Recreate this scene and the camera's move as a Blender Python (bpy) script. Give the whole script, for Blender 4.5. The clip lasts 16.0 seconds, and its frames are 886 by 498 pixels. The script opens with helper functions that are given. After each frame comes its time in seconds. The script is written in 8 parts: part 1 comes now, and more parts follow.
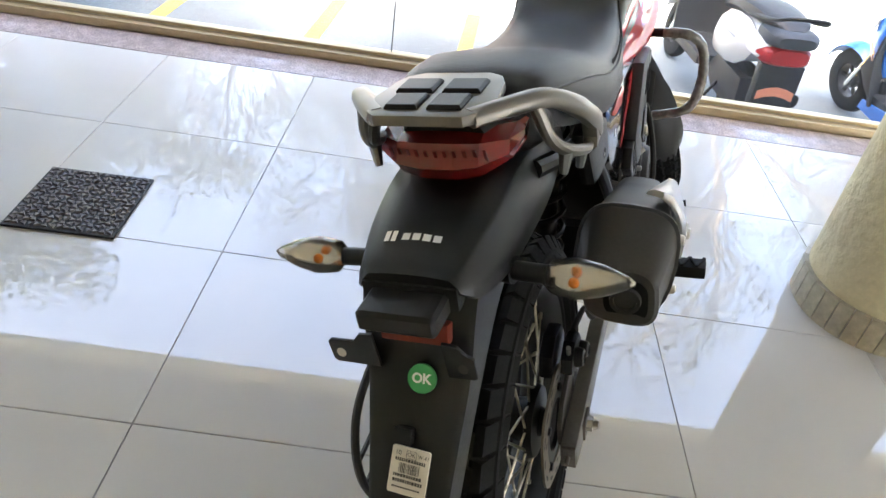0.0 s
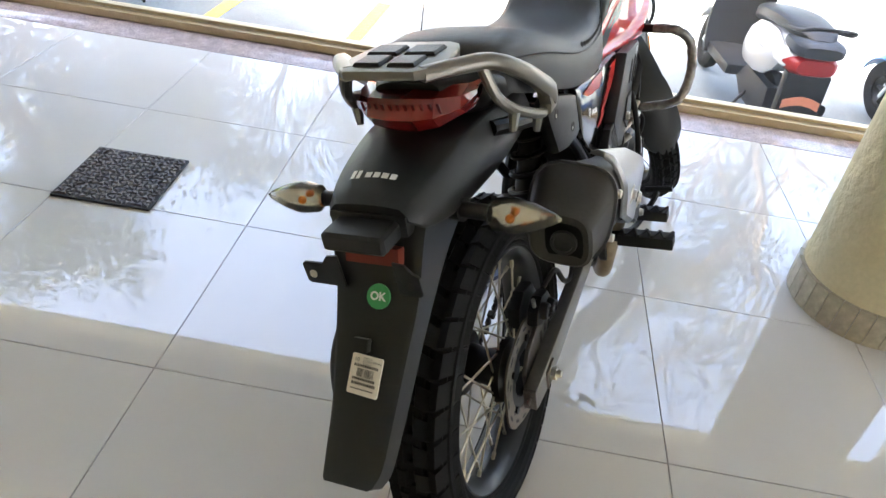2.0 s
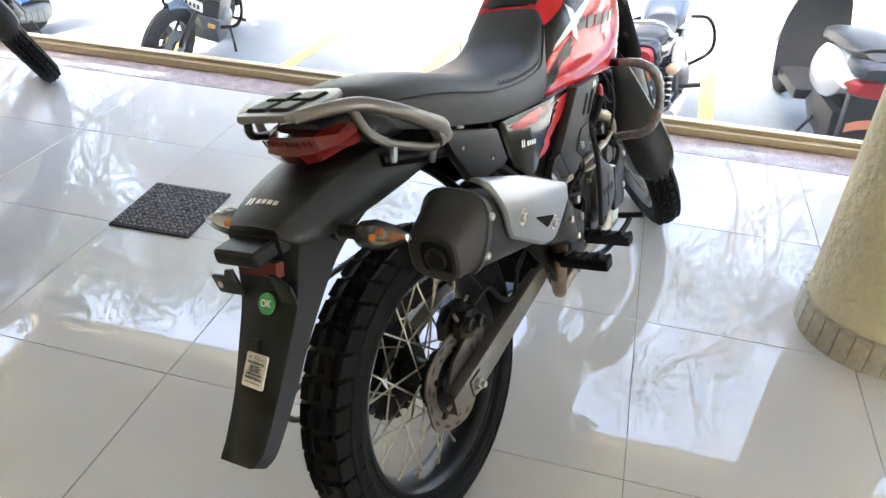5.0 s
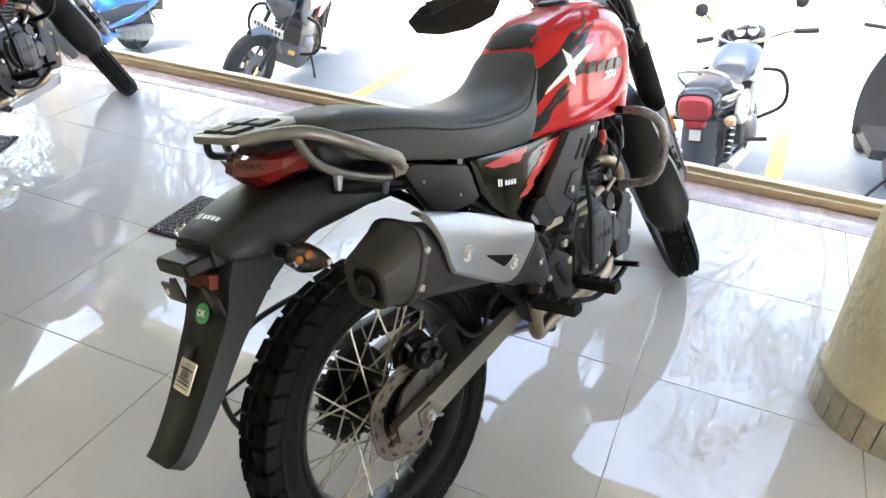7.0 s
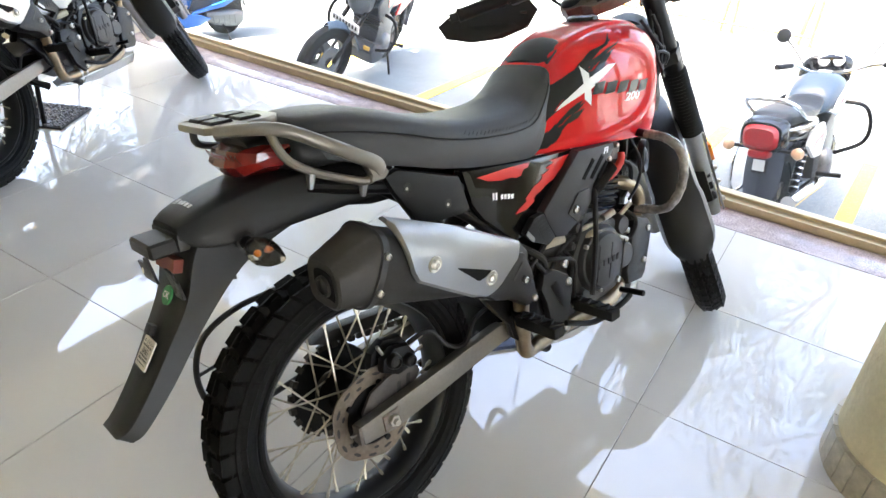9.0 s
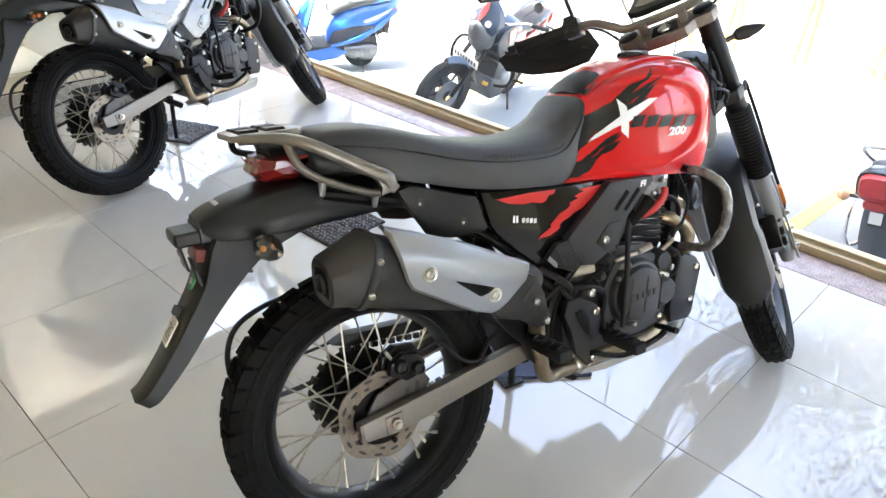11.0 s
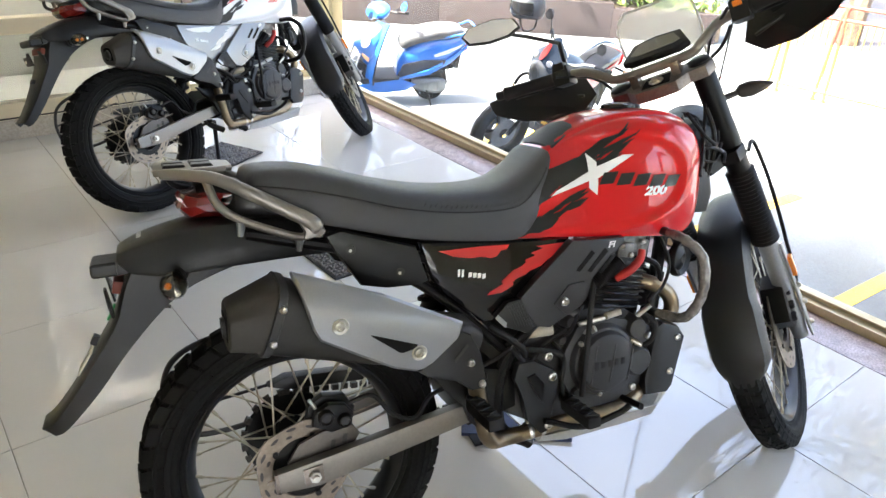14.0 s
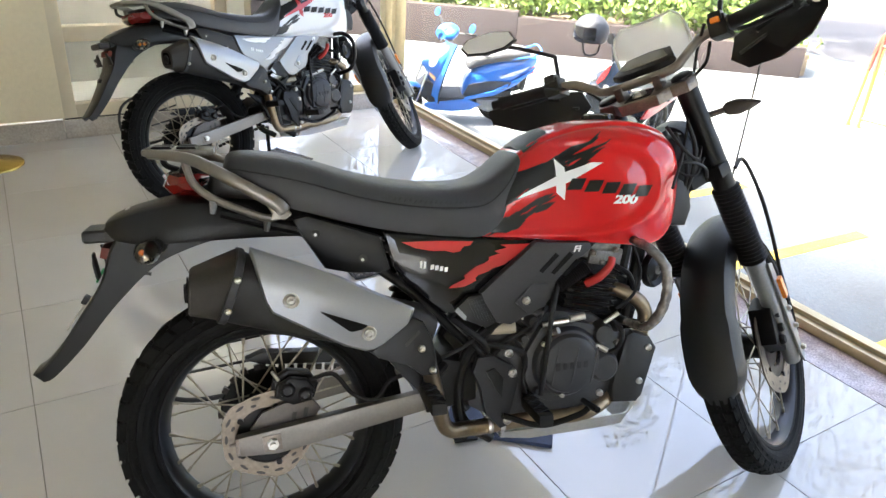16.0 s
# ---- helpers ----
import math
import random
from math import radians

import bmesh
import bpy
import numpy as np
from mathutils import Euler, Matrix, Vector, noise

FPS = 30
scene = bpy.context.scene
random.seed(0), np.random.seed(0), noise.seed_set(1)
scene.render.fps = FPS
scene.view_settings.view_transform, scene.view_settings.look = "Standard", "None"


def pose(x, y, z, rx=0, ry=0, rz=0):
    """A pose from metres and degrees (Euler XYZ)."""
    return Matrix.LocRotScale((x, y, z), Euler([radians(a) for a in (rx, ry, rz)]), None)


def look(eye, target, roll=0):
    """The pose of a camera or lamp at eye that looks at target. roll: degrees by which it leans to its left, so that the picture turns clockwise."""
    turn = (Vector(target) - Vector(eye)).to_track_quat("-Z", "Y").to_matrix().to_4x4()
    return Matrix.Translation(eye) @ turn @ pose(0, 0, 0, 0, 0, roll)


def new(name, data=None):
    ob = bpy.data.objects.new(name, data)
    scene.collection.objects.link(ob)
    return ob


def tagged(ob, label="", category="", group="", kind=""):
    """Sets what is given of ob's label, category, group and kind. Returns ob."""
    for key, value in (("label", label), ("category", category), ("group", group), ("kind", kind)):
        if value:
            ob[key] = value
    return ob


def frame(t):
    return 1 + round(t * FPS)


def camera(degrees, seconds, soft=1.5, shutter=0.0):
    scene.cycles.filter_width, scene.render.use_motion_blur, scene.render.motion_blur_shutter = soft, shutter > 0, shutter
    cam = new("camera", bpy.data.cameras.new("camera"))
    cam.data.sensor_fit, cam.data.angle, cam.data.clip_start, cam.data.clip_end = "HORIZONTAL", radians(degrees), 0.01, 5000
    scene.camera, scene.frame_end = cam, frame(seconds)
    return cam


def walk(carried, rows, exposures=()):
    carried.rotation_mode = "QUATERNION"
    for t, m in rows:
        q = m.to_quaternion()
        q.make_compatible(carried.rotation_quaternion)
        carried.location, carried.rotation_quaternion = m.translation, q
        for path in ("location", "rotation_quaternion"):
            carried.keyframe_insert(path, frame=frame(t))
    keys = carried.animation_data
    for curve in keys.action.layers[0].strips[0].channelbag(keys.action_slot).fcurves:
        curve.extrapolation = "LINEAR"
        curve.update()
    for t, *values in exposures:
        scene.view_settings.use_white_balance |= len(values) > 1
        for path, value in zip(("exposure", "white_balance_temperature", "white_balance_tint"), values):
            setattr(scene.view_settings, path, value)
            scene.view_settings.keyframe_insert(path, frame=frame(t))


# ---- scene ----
cam = camera(63.4, 16.0)
PATH = [
    (0, (-0.038, -0.339, 1.267), (0.002, 1.262, 0.069), 8.9),
    (0.5, (-0.019, -0.369, 1.268), (-0.002, 1.239, 0.078), 8.4),
    (1, (0.01, -0.409, 1.269), (-0.008, 1.205, 0.089), 8.4),
    (1.5, (0.041, -0.454, 1.272), (-0.003, 1.164, 0.097), 8.6),
    (2, (0.085, -0.494, 1.287), (0.0, 1.116, 0.104), 8.2),
    (2.5, (0.132, -0.518, 1.306), (0.002, 1.08, 0.111), 7.0),
    (3, (0.174, -0.531, 1.323), (0.01, 1.061, 0.125), 5.5),
    (3.5, (0.219, -0.531, 1.331), (0.028, 1.065, 0.141), 4.1),
    (4, (0.286, -0.533, 1.34), (0.043, 1.067, 0.165), 3.1),
    (4.5, (0.364, -0.555, 1.361), (0.041, 1.044, 0.205), 2.4),
    (7, (0.678, -0.495, 1.398), (0.03, 1.071, 0.334), 2.4),
    (7.5, (0.713, -0.462, 1.403), (0.034, 1.087, 0.336), 3.4),
    (8, (0.761, -0.44, 1.412), (0.038, 1.088, 0.343), 4.4),
    (8.5, (0.799, -0.419, 1.415), (0.029, 1.085, 0.345), 4.8),
    (9, (0.84, -0.398, 1.418), (0.001, 1.069, 0.348), 4.5),
    (9.5, (0.91, -0.389, 1.426), (-0.035, 1.024, 0.372), 3.7),
    (12, (1.148, -0.223, 1.432), (-0.103, 0.993, 0.454), 2.6),
    (12.5, (1.164, -0.172, 1.43), (-0.118, 1.024, 0.469), 2.9),
    (13, (1.181, -0.12, 1.437), (-0.128, 1.056, 0.486), 3.1),
    (13.5, (1.203, -0.073, 1.439), (-0.134, 1.079, 0.498), 3.2),
    (14, (1.231, -0.035, 1.448), (-0.131, 1.09, 0.511), 3.1),
    (14.5, (1.262, -0.002, 1.446), (-0.126, 1.099, 0.517), 3.2),
    (15, (1.317, 0.039, 1.446), (-0.112, 1.096, 0.529), 3.3),
    (15.5, (1.386, 0.075, 1.443), (-0.089, 1.082, 0.542), 3.3),
    (16, (1.459, 0.111, 1.441), (-0.056, 1.067, 0.551), 3.5),
]
EXPOSURE = 3.92
LIGHTER = [(0, 0.32), (2.0, 0.31), (3.0, 0.36), (4.0, 0.41), (4.5, 0.47), (8.5, 0.54), (9.5, 0.57), (12.0, 0.59), (13.0, 0.45), (14.5, 0.20), (16.0, 0.11)]
walk(cam, [(t, look(eye, target, roll)) for t, eye, target, roll in PATH], [(t, EXPOSURE + more, 7000, 13) for t, more in LIGHTER])

# ---- light ----
SUN_FROM = Vector((-0.35, -1.0, 1.62)).normalized()      # the sun stands behind the building
world = bpy.data.worlds.new("sky")
scene.world = world
world.use_nodes = True
wt = world.node_tree
sky = wt.nodes.new("ShaderNodeTexSky")
sky.sky_type = "NISHITA"
sky.sun_disc = False
sky.sun_elevation = math.asin(SUN_FROM.z)
sky.sun_rotation = math.atan2(SUN_FROM.x, SUN_FROM.y)
sky.air_density, sky.dust_density, sky.ozone_density = 0.9, 6.0, 0.8
wt.links.new(sky.outputs[0], wt.nodes["Background"].inputs[0])
wt.nodes["Background"].inputs[1].default_value = 0.15
sun = new("sun", bpy.data.lights.new("sun", "SUN"))
sun.data.energy, sun.data.angle, sun.data.color = 4.2, radians(0.55), (1.0, 0.955, 0.88)
sun.matrix_world = look(SUN_FROM * 30, (0, 0, 0))


def area(name, place, target, w, h, watts, colour=(1, 1, 1)):
    lamp = new(name, bpy.data.lights.new(name, "AREA"))
    lamp.data.shape, lamp.data.size, lamp.data.size_y = "RECTANGLE", w, h
    lamp.data.energy, lamp.data.color = watts, colour
    lamp.matrix_world = look(place, target)
    return lamp


# ---- materials ----
def material(name, colour, rough=0.5, metal=0.0, coat=0.0, spec=0.5, grain=None, stain=None, bump=None):
    """A principled material. grain, stain: (size in 1/m, how much lighter or darker); bump: (size in 1/m, depth in m)."""
    m = bpy.data.materials.new(name)
    m.use_nodes = True
    t = m.node_tree
    p = t.nodes["Principled BSDF"]
    p.inputs["Base Color"].default_value = (*colour, 1)
    p.inputs["Roughness"].default_value = rough
    p.inputs["Metallic"].default_value = metal
    p.inputs["Coat Weight"].default_value = coat
    p.inputs["Coat Roughness"].default_value = 0.04
    p.inputs["Specular IOR Level"].default_value = spec
    where = t.nodes.new("ShaderNodeTexCoord").outputs["Object"]
    last = None
    for size, amount in (v for v in (grain, stain) if v):
        tex = t.nodes.new("ShaderNodeTexNoise")
        tex.inputs["Scale"].default_value, tex.inputs["Detail"].default_value = size, 5
        t.links.new(where, tex.inputs["Vector"])
        ramp = t.nodes.new("ShaderNodeMapRange")
        ramp.inputs["From Min"].default_value, ramp.inputs["From Max"].default_value = 0.3, 0.7
        ramp.inputs["To Min"].default_value, ramp.inputs["To Max"].default_value = 1 - amount, 1 + amount
        t.links.new(tex.outputs["Fac"], ramp.inputs["Value"])
        mul = t.nodes.new("ShaderNodeVectorMath")
        mul.operation = "MULTIPLY"
        mul.inputs[0].default_value = colour
        if last:
            t.links.new(last, mul.inputs[0])
        t.links.new(ramp.outputs[0], mul.inputs[1])
        last = mul.outputs[0]
        rr = t.nodes.new("ShaderNodeMapRange")
        rr.inputs["To Min"].default_value, rr.inputs["To Max"].default_value = rough * 0.85, min(1, rough * 1.2)
        t.links.new(tex.outputs["Fac"], rr.inputs["Value"])
        t.links.new(rr.outputs[0], p.inputs["Roughness"])
    if last:
        t.links.new(last, p.inputs["Base Color"])
    if bump:
        tex = t.nodes.new("ShaderNodeTexNoise")
        tex.inputs["Scale"].default_value, tex.inputs["Detail"].default_value = bump[0], 3
        t.links.new(where, tex.inputs["Vector"])
        b = t.nodes.new("ShaderNodeBump")
        b.inputs["Distance"].default_value, b.inputs["Strength"].default_value = bump[1], 1.0
        t.links.new(tex.outputs["Fac"], b.inputs["Height"])
        t.links.new(b.outputs[0], p.inputs["Normal"])
    return m


def glass(name, tint=(1, 1, 1), gloss=1.0, rough=0.02):
    """A thin pane: clear, with the mirror image that its Fresnel term gives."""
    m = bpy.data.materials.new(name)
    m.use_nodes = True
    t = m.node_tree
    t.nodes.clear()
    out, mix = t.nodes.new("ShaderNodeOutputMaterial"), t.nodes.new("ShaderNodeMixShader")
    clear, shine, fres = t.nodes.new("ShaderNodeBsdfTransparent"), t.nodes.new("ShaderNodeBsdfGlossy"), t.nodes.new("ShaderNodeFresnel")
    clear.inputs[0].default_value = (*tint, 1)
    shine.inputs["Roughness"].default_value = rough
    fres.inputs["IOR"].default_value = 1.0 + 0.45 * gloss
    t.links.new(fres.outputs[0], mix.inputs[0])
    t.links.new(clear.outputs[0], mix.inputs[1])
    t.links.new(shine.outputs[0], mix.inputs[2])
    t.links.new(mix.outputs[0], out.inputs[0])
    return m


def tile_material():
    """Polished cream porcelain: faint clouds and specks, each tile of a slightly different tone."""
    m = material("polished_tile", (0.60, 0.57, 0.52), rough=0.04, coat=0.0, spec=1.0)
    t = m.node_tree
    p = t.nodes["Principled BSDF"]
    geo, info = t.nodes.new("ShaderNodeNewGeometry"), t.nodes.new("ShaderNodeObjectInfo")
    cloud, speck = t.nodes.new("ShaderNodeTexNoise"), t.nodes.new("ShaderNodeTexNoise")
    cloud.inputs["Scale"].default_value, cloud.inputs["Detail"].default_value = 5, 4
    speck.inputs["Scale"].default_value, speck.inputs["Detail"].default_value = 420, 2
    for n in (cloud, speck):
        t.links.new(geo.outputs["Position"], n.inputs["Vector"])
    mix = t.nodes.new("ShaderNodeMix")
    mix.data_type = "RGBA"
    mix.inputs["A"].default_value, mix.inputs["B"].default_value = (0.475, 0.445, 0.396, 1), (0.56, 0.535, 0.492, 1)
    add = t.nodes.new("ShaderNodeMath")
    add.operation = "MULTIPLY_ADD"
    add.inputs[1].default_value = 0.35
    t.links.new(speck.outputs["Fac"], add.inputs[0])
    mid = t.nodes.new("ShaderNodeMath")
    mid.operation = "MULTIPLY_ADD"
    mid.inputs[1].default_value = 0.45
    t.links.new(cloud.outputs["Fac"], mid.inputs[0])
    tone = t.nodes.new("ShaderNodeMath")
    tone.operation = "MULTIPLY"
    tone.inputs[1].default_value = 0.2
    t.links.new(info.outputs["Random"], tone.inputs[0])
    t.links.new(tone.outputs[0], mid.inputs[2])
    t.links.new(mid.outputs[0], add.inputs[2])
    t.links.new(add.outputs[0], mix.inputs["Factor"])
    t.links.new(mix.outputs["Result"], p.inputs["Base Color"])
    rough = t.nodes.new("ShaderNodeMapRange")
    rough.inputs["To Min"].default_value, rough.inputs["To Max"].default_value = 0.014, 0.030
    t.links.new(cloud.outputs["Fac"], rough.inputs["Value"])
    t.links.new(rough.outputs[0], p.inputs["Roughness"])
    wave, b = t.nodes.new("ShaderNodeTexNoise"), t.nodes.new("ShaderNodeBump")
    wave.inputs["Scale"].default_value, wave.inputs["Detail"].default_value = 9, 1
    t.links.new(geo.outputs["Position"], wave.inputs["Vector"])
    b.inputs["Distance"].default_value = 0.00002
    t.links.new(wave.outputs["Fac"], b.inputs["Height"])
    t.links.new(b.outputs[0], p.inputs["Normal"])
    return m


TILE = tile_material()
GROUT = material("grout", (0.22, 0.20, 0.175), 0.9, grain=(60, 0.3))
GRANITE = material("red_granite", (0.33, 0.265, 0.255), 0.08, spec=0.8, grain=(160, 0.35), stain=(20, 0.2))
SKIRTING = material("skirting_tile", (0.40, 0.36, 0.31), 0.15, grain=(90, 0.15), stain=(6, 0.12))
PLASTER = material("cream_plaster", (0.66, 0.58, 0.37), 0.75, grain=(70, 0.05), stain=(3, 0.07), bump=(28, 0.012))
WALL = material("cream_wall_paint", (0.74, 0.66, 0.47), 0.65, grain=(40, 0.03), stain=(1.6, 0.05), bump=(140, 0.0015))
CEILING = material("white_ceiling", (0.80, 0.79, 0.76), 0.9, stain=(2, 0.02))
GOLD = material("anodised_gold_aluminium", (0.50, 0.40, 0.235), 0.32, metal=0.85, grain=(30, 0.06))
# for dark joints, and for the shade painted in slots and holes
GASKET_AND_GAP = material("dark_gasket_and_gap", (0.03, 0.027, 0.025), 0.6)
CREAM_METAL = material("cream_powder_coat", (0.62, 0.55, 0.40), 0.4, stain=(5, 0.05))
BASE_TILE = material("column_base_tile", (0.42, 0.37, 0.27), 0.3, grain=(50, 0.15), stain=(9, 0.12))
PANE = glass("window_glass", (0.97, 0.985, 0.98), gloss=0.6)
_t = PANE.node_tree                                          # a faint translucent veil put into the glass, for haze over the view
_veil, _mix = _t.nodes.new("ShaderNodeBsdfTranslucent"), _t.nodes.new("ShaderNodeMixShader")
_veil.inputs[0].default_value, _mix.inputs[0].default_value = (0.82, 0.86, 0.88, 1), 0.017
_end = next(n for n in _t.nodes if n.type == "OUTPUT_MATERIAL")
_t.links.new(_end.inputs[0].links[0].from_socket, _mix.inputs[1])
_t.links.new(_veil.outputs[0], _mix.inputs[2])
_t.links.new(_mix.outputs[0], _end.inputs[0])
CLEAR = bpy.data.materials.new("clear_glass_back")
CLEAR.use_nodes = True
CLEAR.node_tree.nodes.clear()
_o, _c = CLEAR.node_tree.nodes.new("ShaderNodeOutputMaterial"), CLEAR.node_tree.nodes.new("ShaderNodeBsdfTransparent")
CLEAR.node_tree.links.new(_c.outputs[0], _o.inputs[0])
PAVING = material("outdoor_paving", (0.120, 0.142, 0.150), 0.85, grain=(45, 0.2), stain=(1.3, 0.28), bump=(60, 0.004))
ASPHALT = material("road_asphalt", (0.075, 0.075, 0.078), 0.9, grain=(120, 0.3), stain=(0.5, 0.2), bump=(150, 0.004))
SOIL = material("dry_soil", (0.22, 0.17, 0.11), 0.95, grain=(20, 0.25), stain=(1.2, 0.2), bump=(30, 0.02))
YELLOW = material("yellow_road_paint", (0.70, 0.47, 0.06), 0.7, grain=(60, 0.22), stain=(7, 0.2))
STONE = material("kerb_stone", (0.36, 0.33, 0.29), 0.85, grain=(30, 0.2), stain=(3, 0.2), bump=(40, 0.006))
MAROON = material("maroon_planter_wall", (0.017, 0.011, 0.011), 0.7, grain=(40, 0.2), stain=(3, 0.2))
BARK = material("tree_bark", (0.10, 0.075, 0.05), 0.95, grain=(30, 0.35), stain=(6, 0.2), bump=(40, 0.01))
LEAF = material("leaf_green", (0.070, 0.090, 0.035), 0.5, grain=(2.5, 0.4), stain=(0.7, 0.35))
LEAF.node_tree.nodes["Principled BSDF"].inputs["Subsurface Weight"].default_value = 0.0
HEDGE = material("hedge_leaf", (0.115, 0.19, 0.035), 0.5, grain=(6, 0.45), stain=(1.1, 0.3))
MAT_RUBBER = material("black_rubber_mat", (0.018, 0.017, 0.017), 0.6, grain=(80, 0.3))
BLUE_MAT = material("navy_rubber_mat", (0.018, 0.03, 0.075), 0.5, grain=(80, 0.2))
BRASS = material("brass", (0.62, 0.45, 0.14), 0.25, metal=1.0, grain=(20, 0.08))


# ---- mesh helpers ----
def part(name, bm, mat, parent=None, label="", sharp=35, doubles=False):
    """Links a bmesh as one mesh object, under a thing or a part."""
    if doubles:
        bmesh.ops.remove_doubles(bm, verts=bm.verts, dist=1e-5)
    bmesh.ops.recalc_face_normals(bm, faces=bm.faces)
    me = bpy.data.meshes.new(name)
    bm.to_mesh(me)
    bm.free()
    for m in mat if isinstance(mat, (list, tuple)) else (mat,):
        me.materials.append(m)
    me.shade_smooth()
    me.set_sharp_from_angle(angle=radians(sharp))
    ob = new(name, me)
    if parent:
        ob.parent = parent
    return tagged(ob, label) if label else ob


def box(bm, centre, size, bevel=0.0, m=None, seg=2):
    """A box; m: a turn applied about its centre."""
    made = bmesh.ops.create_cube(bm, size=1.0)["verts"]
    bmesh.ops.scale(bm, vec=size, verts=made)
    if bevel:
        edges = list({e for v in made for e in v.link_edges})
        made = list({v for f in bmesh.ops.bevel(bm, geom=edges, offset=bevel, segments=seg, profile=0.7, affect="EDGES")["faces"] for v in f.verts} | {v for v in made if v.is_valid})
    t = Matrix.Translation(centre) @ (m or Matrix())
    bmesh.ops.transform(bm, matrix=t, verts=made)
    return made


def smooth_path(points, n=6, closed=False):
    """A Catmull-Rom curve through the points."""
    p = [Vector(q) for q in points]
    if closed:
        p = [p[-1], *p, p[0], p[1]]
    else:
        p = [2 * p[0] - p[1], *p, 2 * p[-1] - p[-2]]
    out = []
    for a, b, c, d in zip(p, p[1:], p[2:], p[3:]):
        for k in range(n):
            t = k / n
            out.append(0.5 * (2 * b + (c - a) * t + (2 * a - 5 * b + 4 * c - d) * t * t + (3 * b - a - 3 * c + d) * t ** 3))
    if not closed:
        out.append(p[-2])
    return out


def loft(bm, rings, closed_ends=True, loop=False):
    """Skins rings of equally many points."""
    rows = [[bm.verts.new(p) for p in ring] for ring in rings]
    n = len(rows[0])
    pairs = list(zip(rows, rows[1:])) + ([(rows[-1], rows[0])] if loop else [])
    for a, b in pairs:
        for k in range(n):
            try:
                bm.faces.new((a[k], a[(k + 1) % n], b[(k + 1) % n], b[k]))
            except ValueError:
                pass
    if closed_ends and not loop:
        bm.faces.new(rows[0][::-1])
        bm.faces.new(rows[-1])
    return rows


def tube(bm, points, r, n=10, smooth=6, closed=False, flat=1.0):
    """A round bar along a smooth path. r: a number, or one for each end."""
    path = smooth_path(points, smooth, closed) if smooth > 1 else [Vector(p) for p in points]
    rings, up = [], None
    for k, p in enumerate(path):
        a = path[(k - 1) % len(path)] if closed or k else p
        b = path[(k + 1) % len(path)] if closed or k < len(path) - 1 else p
        d = (b - a).normalized()
        if up is None:
            up = d.orthogonal().normalized()
        up = (up - d * up.dot(d)).normalized()
        side = d.cross(up)
        rad = r if isinstance(r, (int, float)) else r[0] + (r[1] - r[0]) * k / (len(path) - 1)
        rings.append([p + rad * (math.cos(q) * up + flat * math.sin(q) * side) for q in (2 * math.pi * i / n for i in range(n))])
    loft(bm, rings, loop=closed)
    return bm


def lathe(bm, profile, centre, axis, n=32, closed=False):
    """Turns a profile of (radius, height along the axis) about the axis."""
    axis = Vector(axis).normalized()
    u = axis.orthogonal().normalized()
    v = axis.cross(u)
    c = Vector(centre)
    rings = [[c + axis * h + r * (math.cos(q) * u + math.sin(q) * v) for r, h in profile] for q in (2 * math.pi * i / n for i in range(n))]
    rows = [[bm.verts.new(p) for p in ring] for ring in rings]
    m = len(profile)
    for a, b in zip(rows, rows[1:] + rows[:1]):
        for k in range(m if closed else m - 1):
            bm.faces.new((a[k], b[k], b[(k + 1) % m], a[(k + 1) % m]))
    bmesh.ops.remove_doubles(bm, verts=[v for row in rows for v in row], dist=1e-6)
    return bm


def plate(bm, outline, place, thick, bevel=0.0):
    """A plate from an outline of (u, v), laid into space by place(u, v, w), w from 0 to thick."""
    a = [bm.verts.new(place(u, v, 0)) for u, v in outline]
    b = [bm.verts.new(place(u, v, thick)) for u, v in outline]
    n = len(a)
    faces = [bm.faces.new(a[::-1]), bm.faces.new(b)]
    faces += [bm.faces.new((a[k], a[(k + 1) % n], b[(k + 1) % n], b[k])) for k in range(n)]
    if bevel:
        bmesh.ops.recalc_face_normals(bm, faces=faces)
        edges = list({e for f in faces[:2] for e in f.edges})
        bmesh.ops.bevel(bm, geom=edges, offset=bevel, segments=2, profile=0.6, affect="EDGES")
    return bm


def thing(name, m, label, category, group=""):
    ob = new(name)
    ob.empty_display_size = 0.2
    ob.matrix_world = m
    return tagged(ob, label, category, group)


# ---- added area lamp: fill daylight from an unseen side window ----
area("side_window_light", (5.05, -1.4, 1.25), (0, -1.4, 1.0), 2.4, 2.0, 2.0, (1.0, 0.985, 0.96))

# ---- the showroom ----
X0, X1, Y0, YS, H = -3.2, 5.2, -5.4, 2.4, 3.0     # left and right wall, back wall, end of the tiles, ceiling
FRAME_Y, TOP, GROUND, JOINT = 2.58, 2.2, -0.6, -0.316


def milky_sheet(name, colour):
    """A milky plastic sheet: it scatters the daylight that falls on it to both sides."""
    m = material(name, colour, 0.6, stain=(3, 0.1))
    t = m.node_tree
    d, mix, out = t.nodes.new("ShaderNodeBsdfTranslucent"), t.nodes.new("ShaderNodeMixShader"), t.nodes["Material Output"]
    d.inputs[0].default_value, mix.inputs[0].default_value = (*colour, 1), 0.75
    t.links.new(out.inputs[0].links[0].from_socket, mix.inputs[1])
    t.links.new(d.outputs[0], mix.inputs[2])
    t.links.new(mix.outputs[0], out.inputs[0])
    return m


def setting(name, bm, mat, label, category, **kw):
    return tagged(part(name, bm, mat, **kw), label, category, kind="structure")


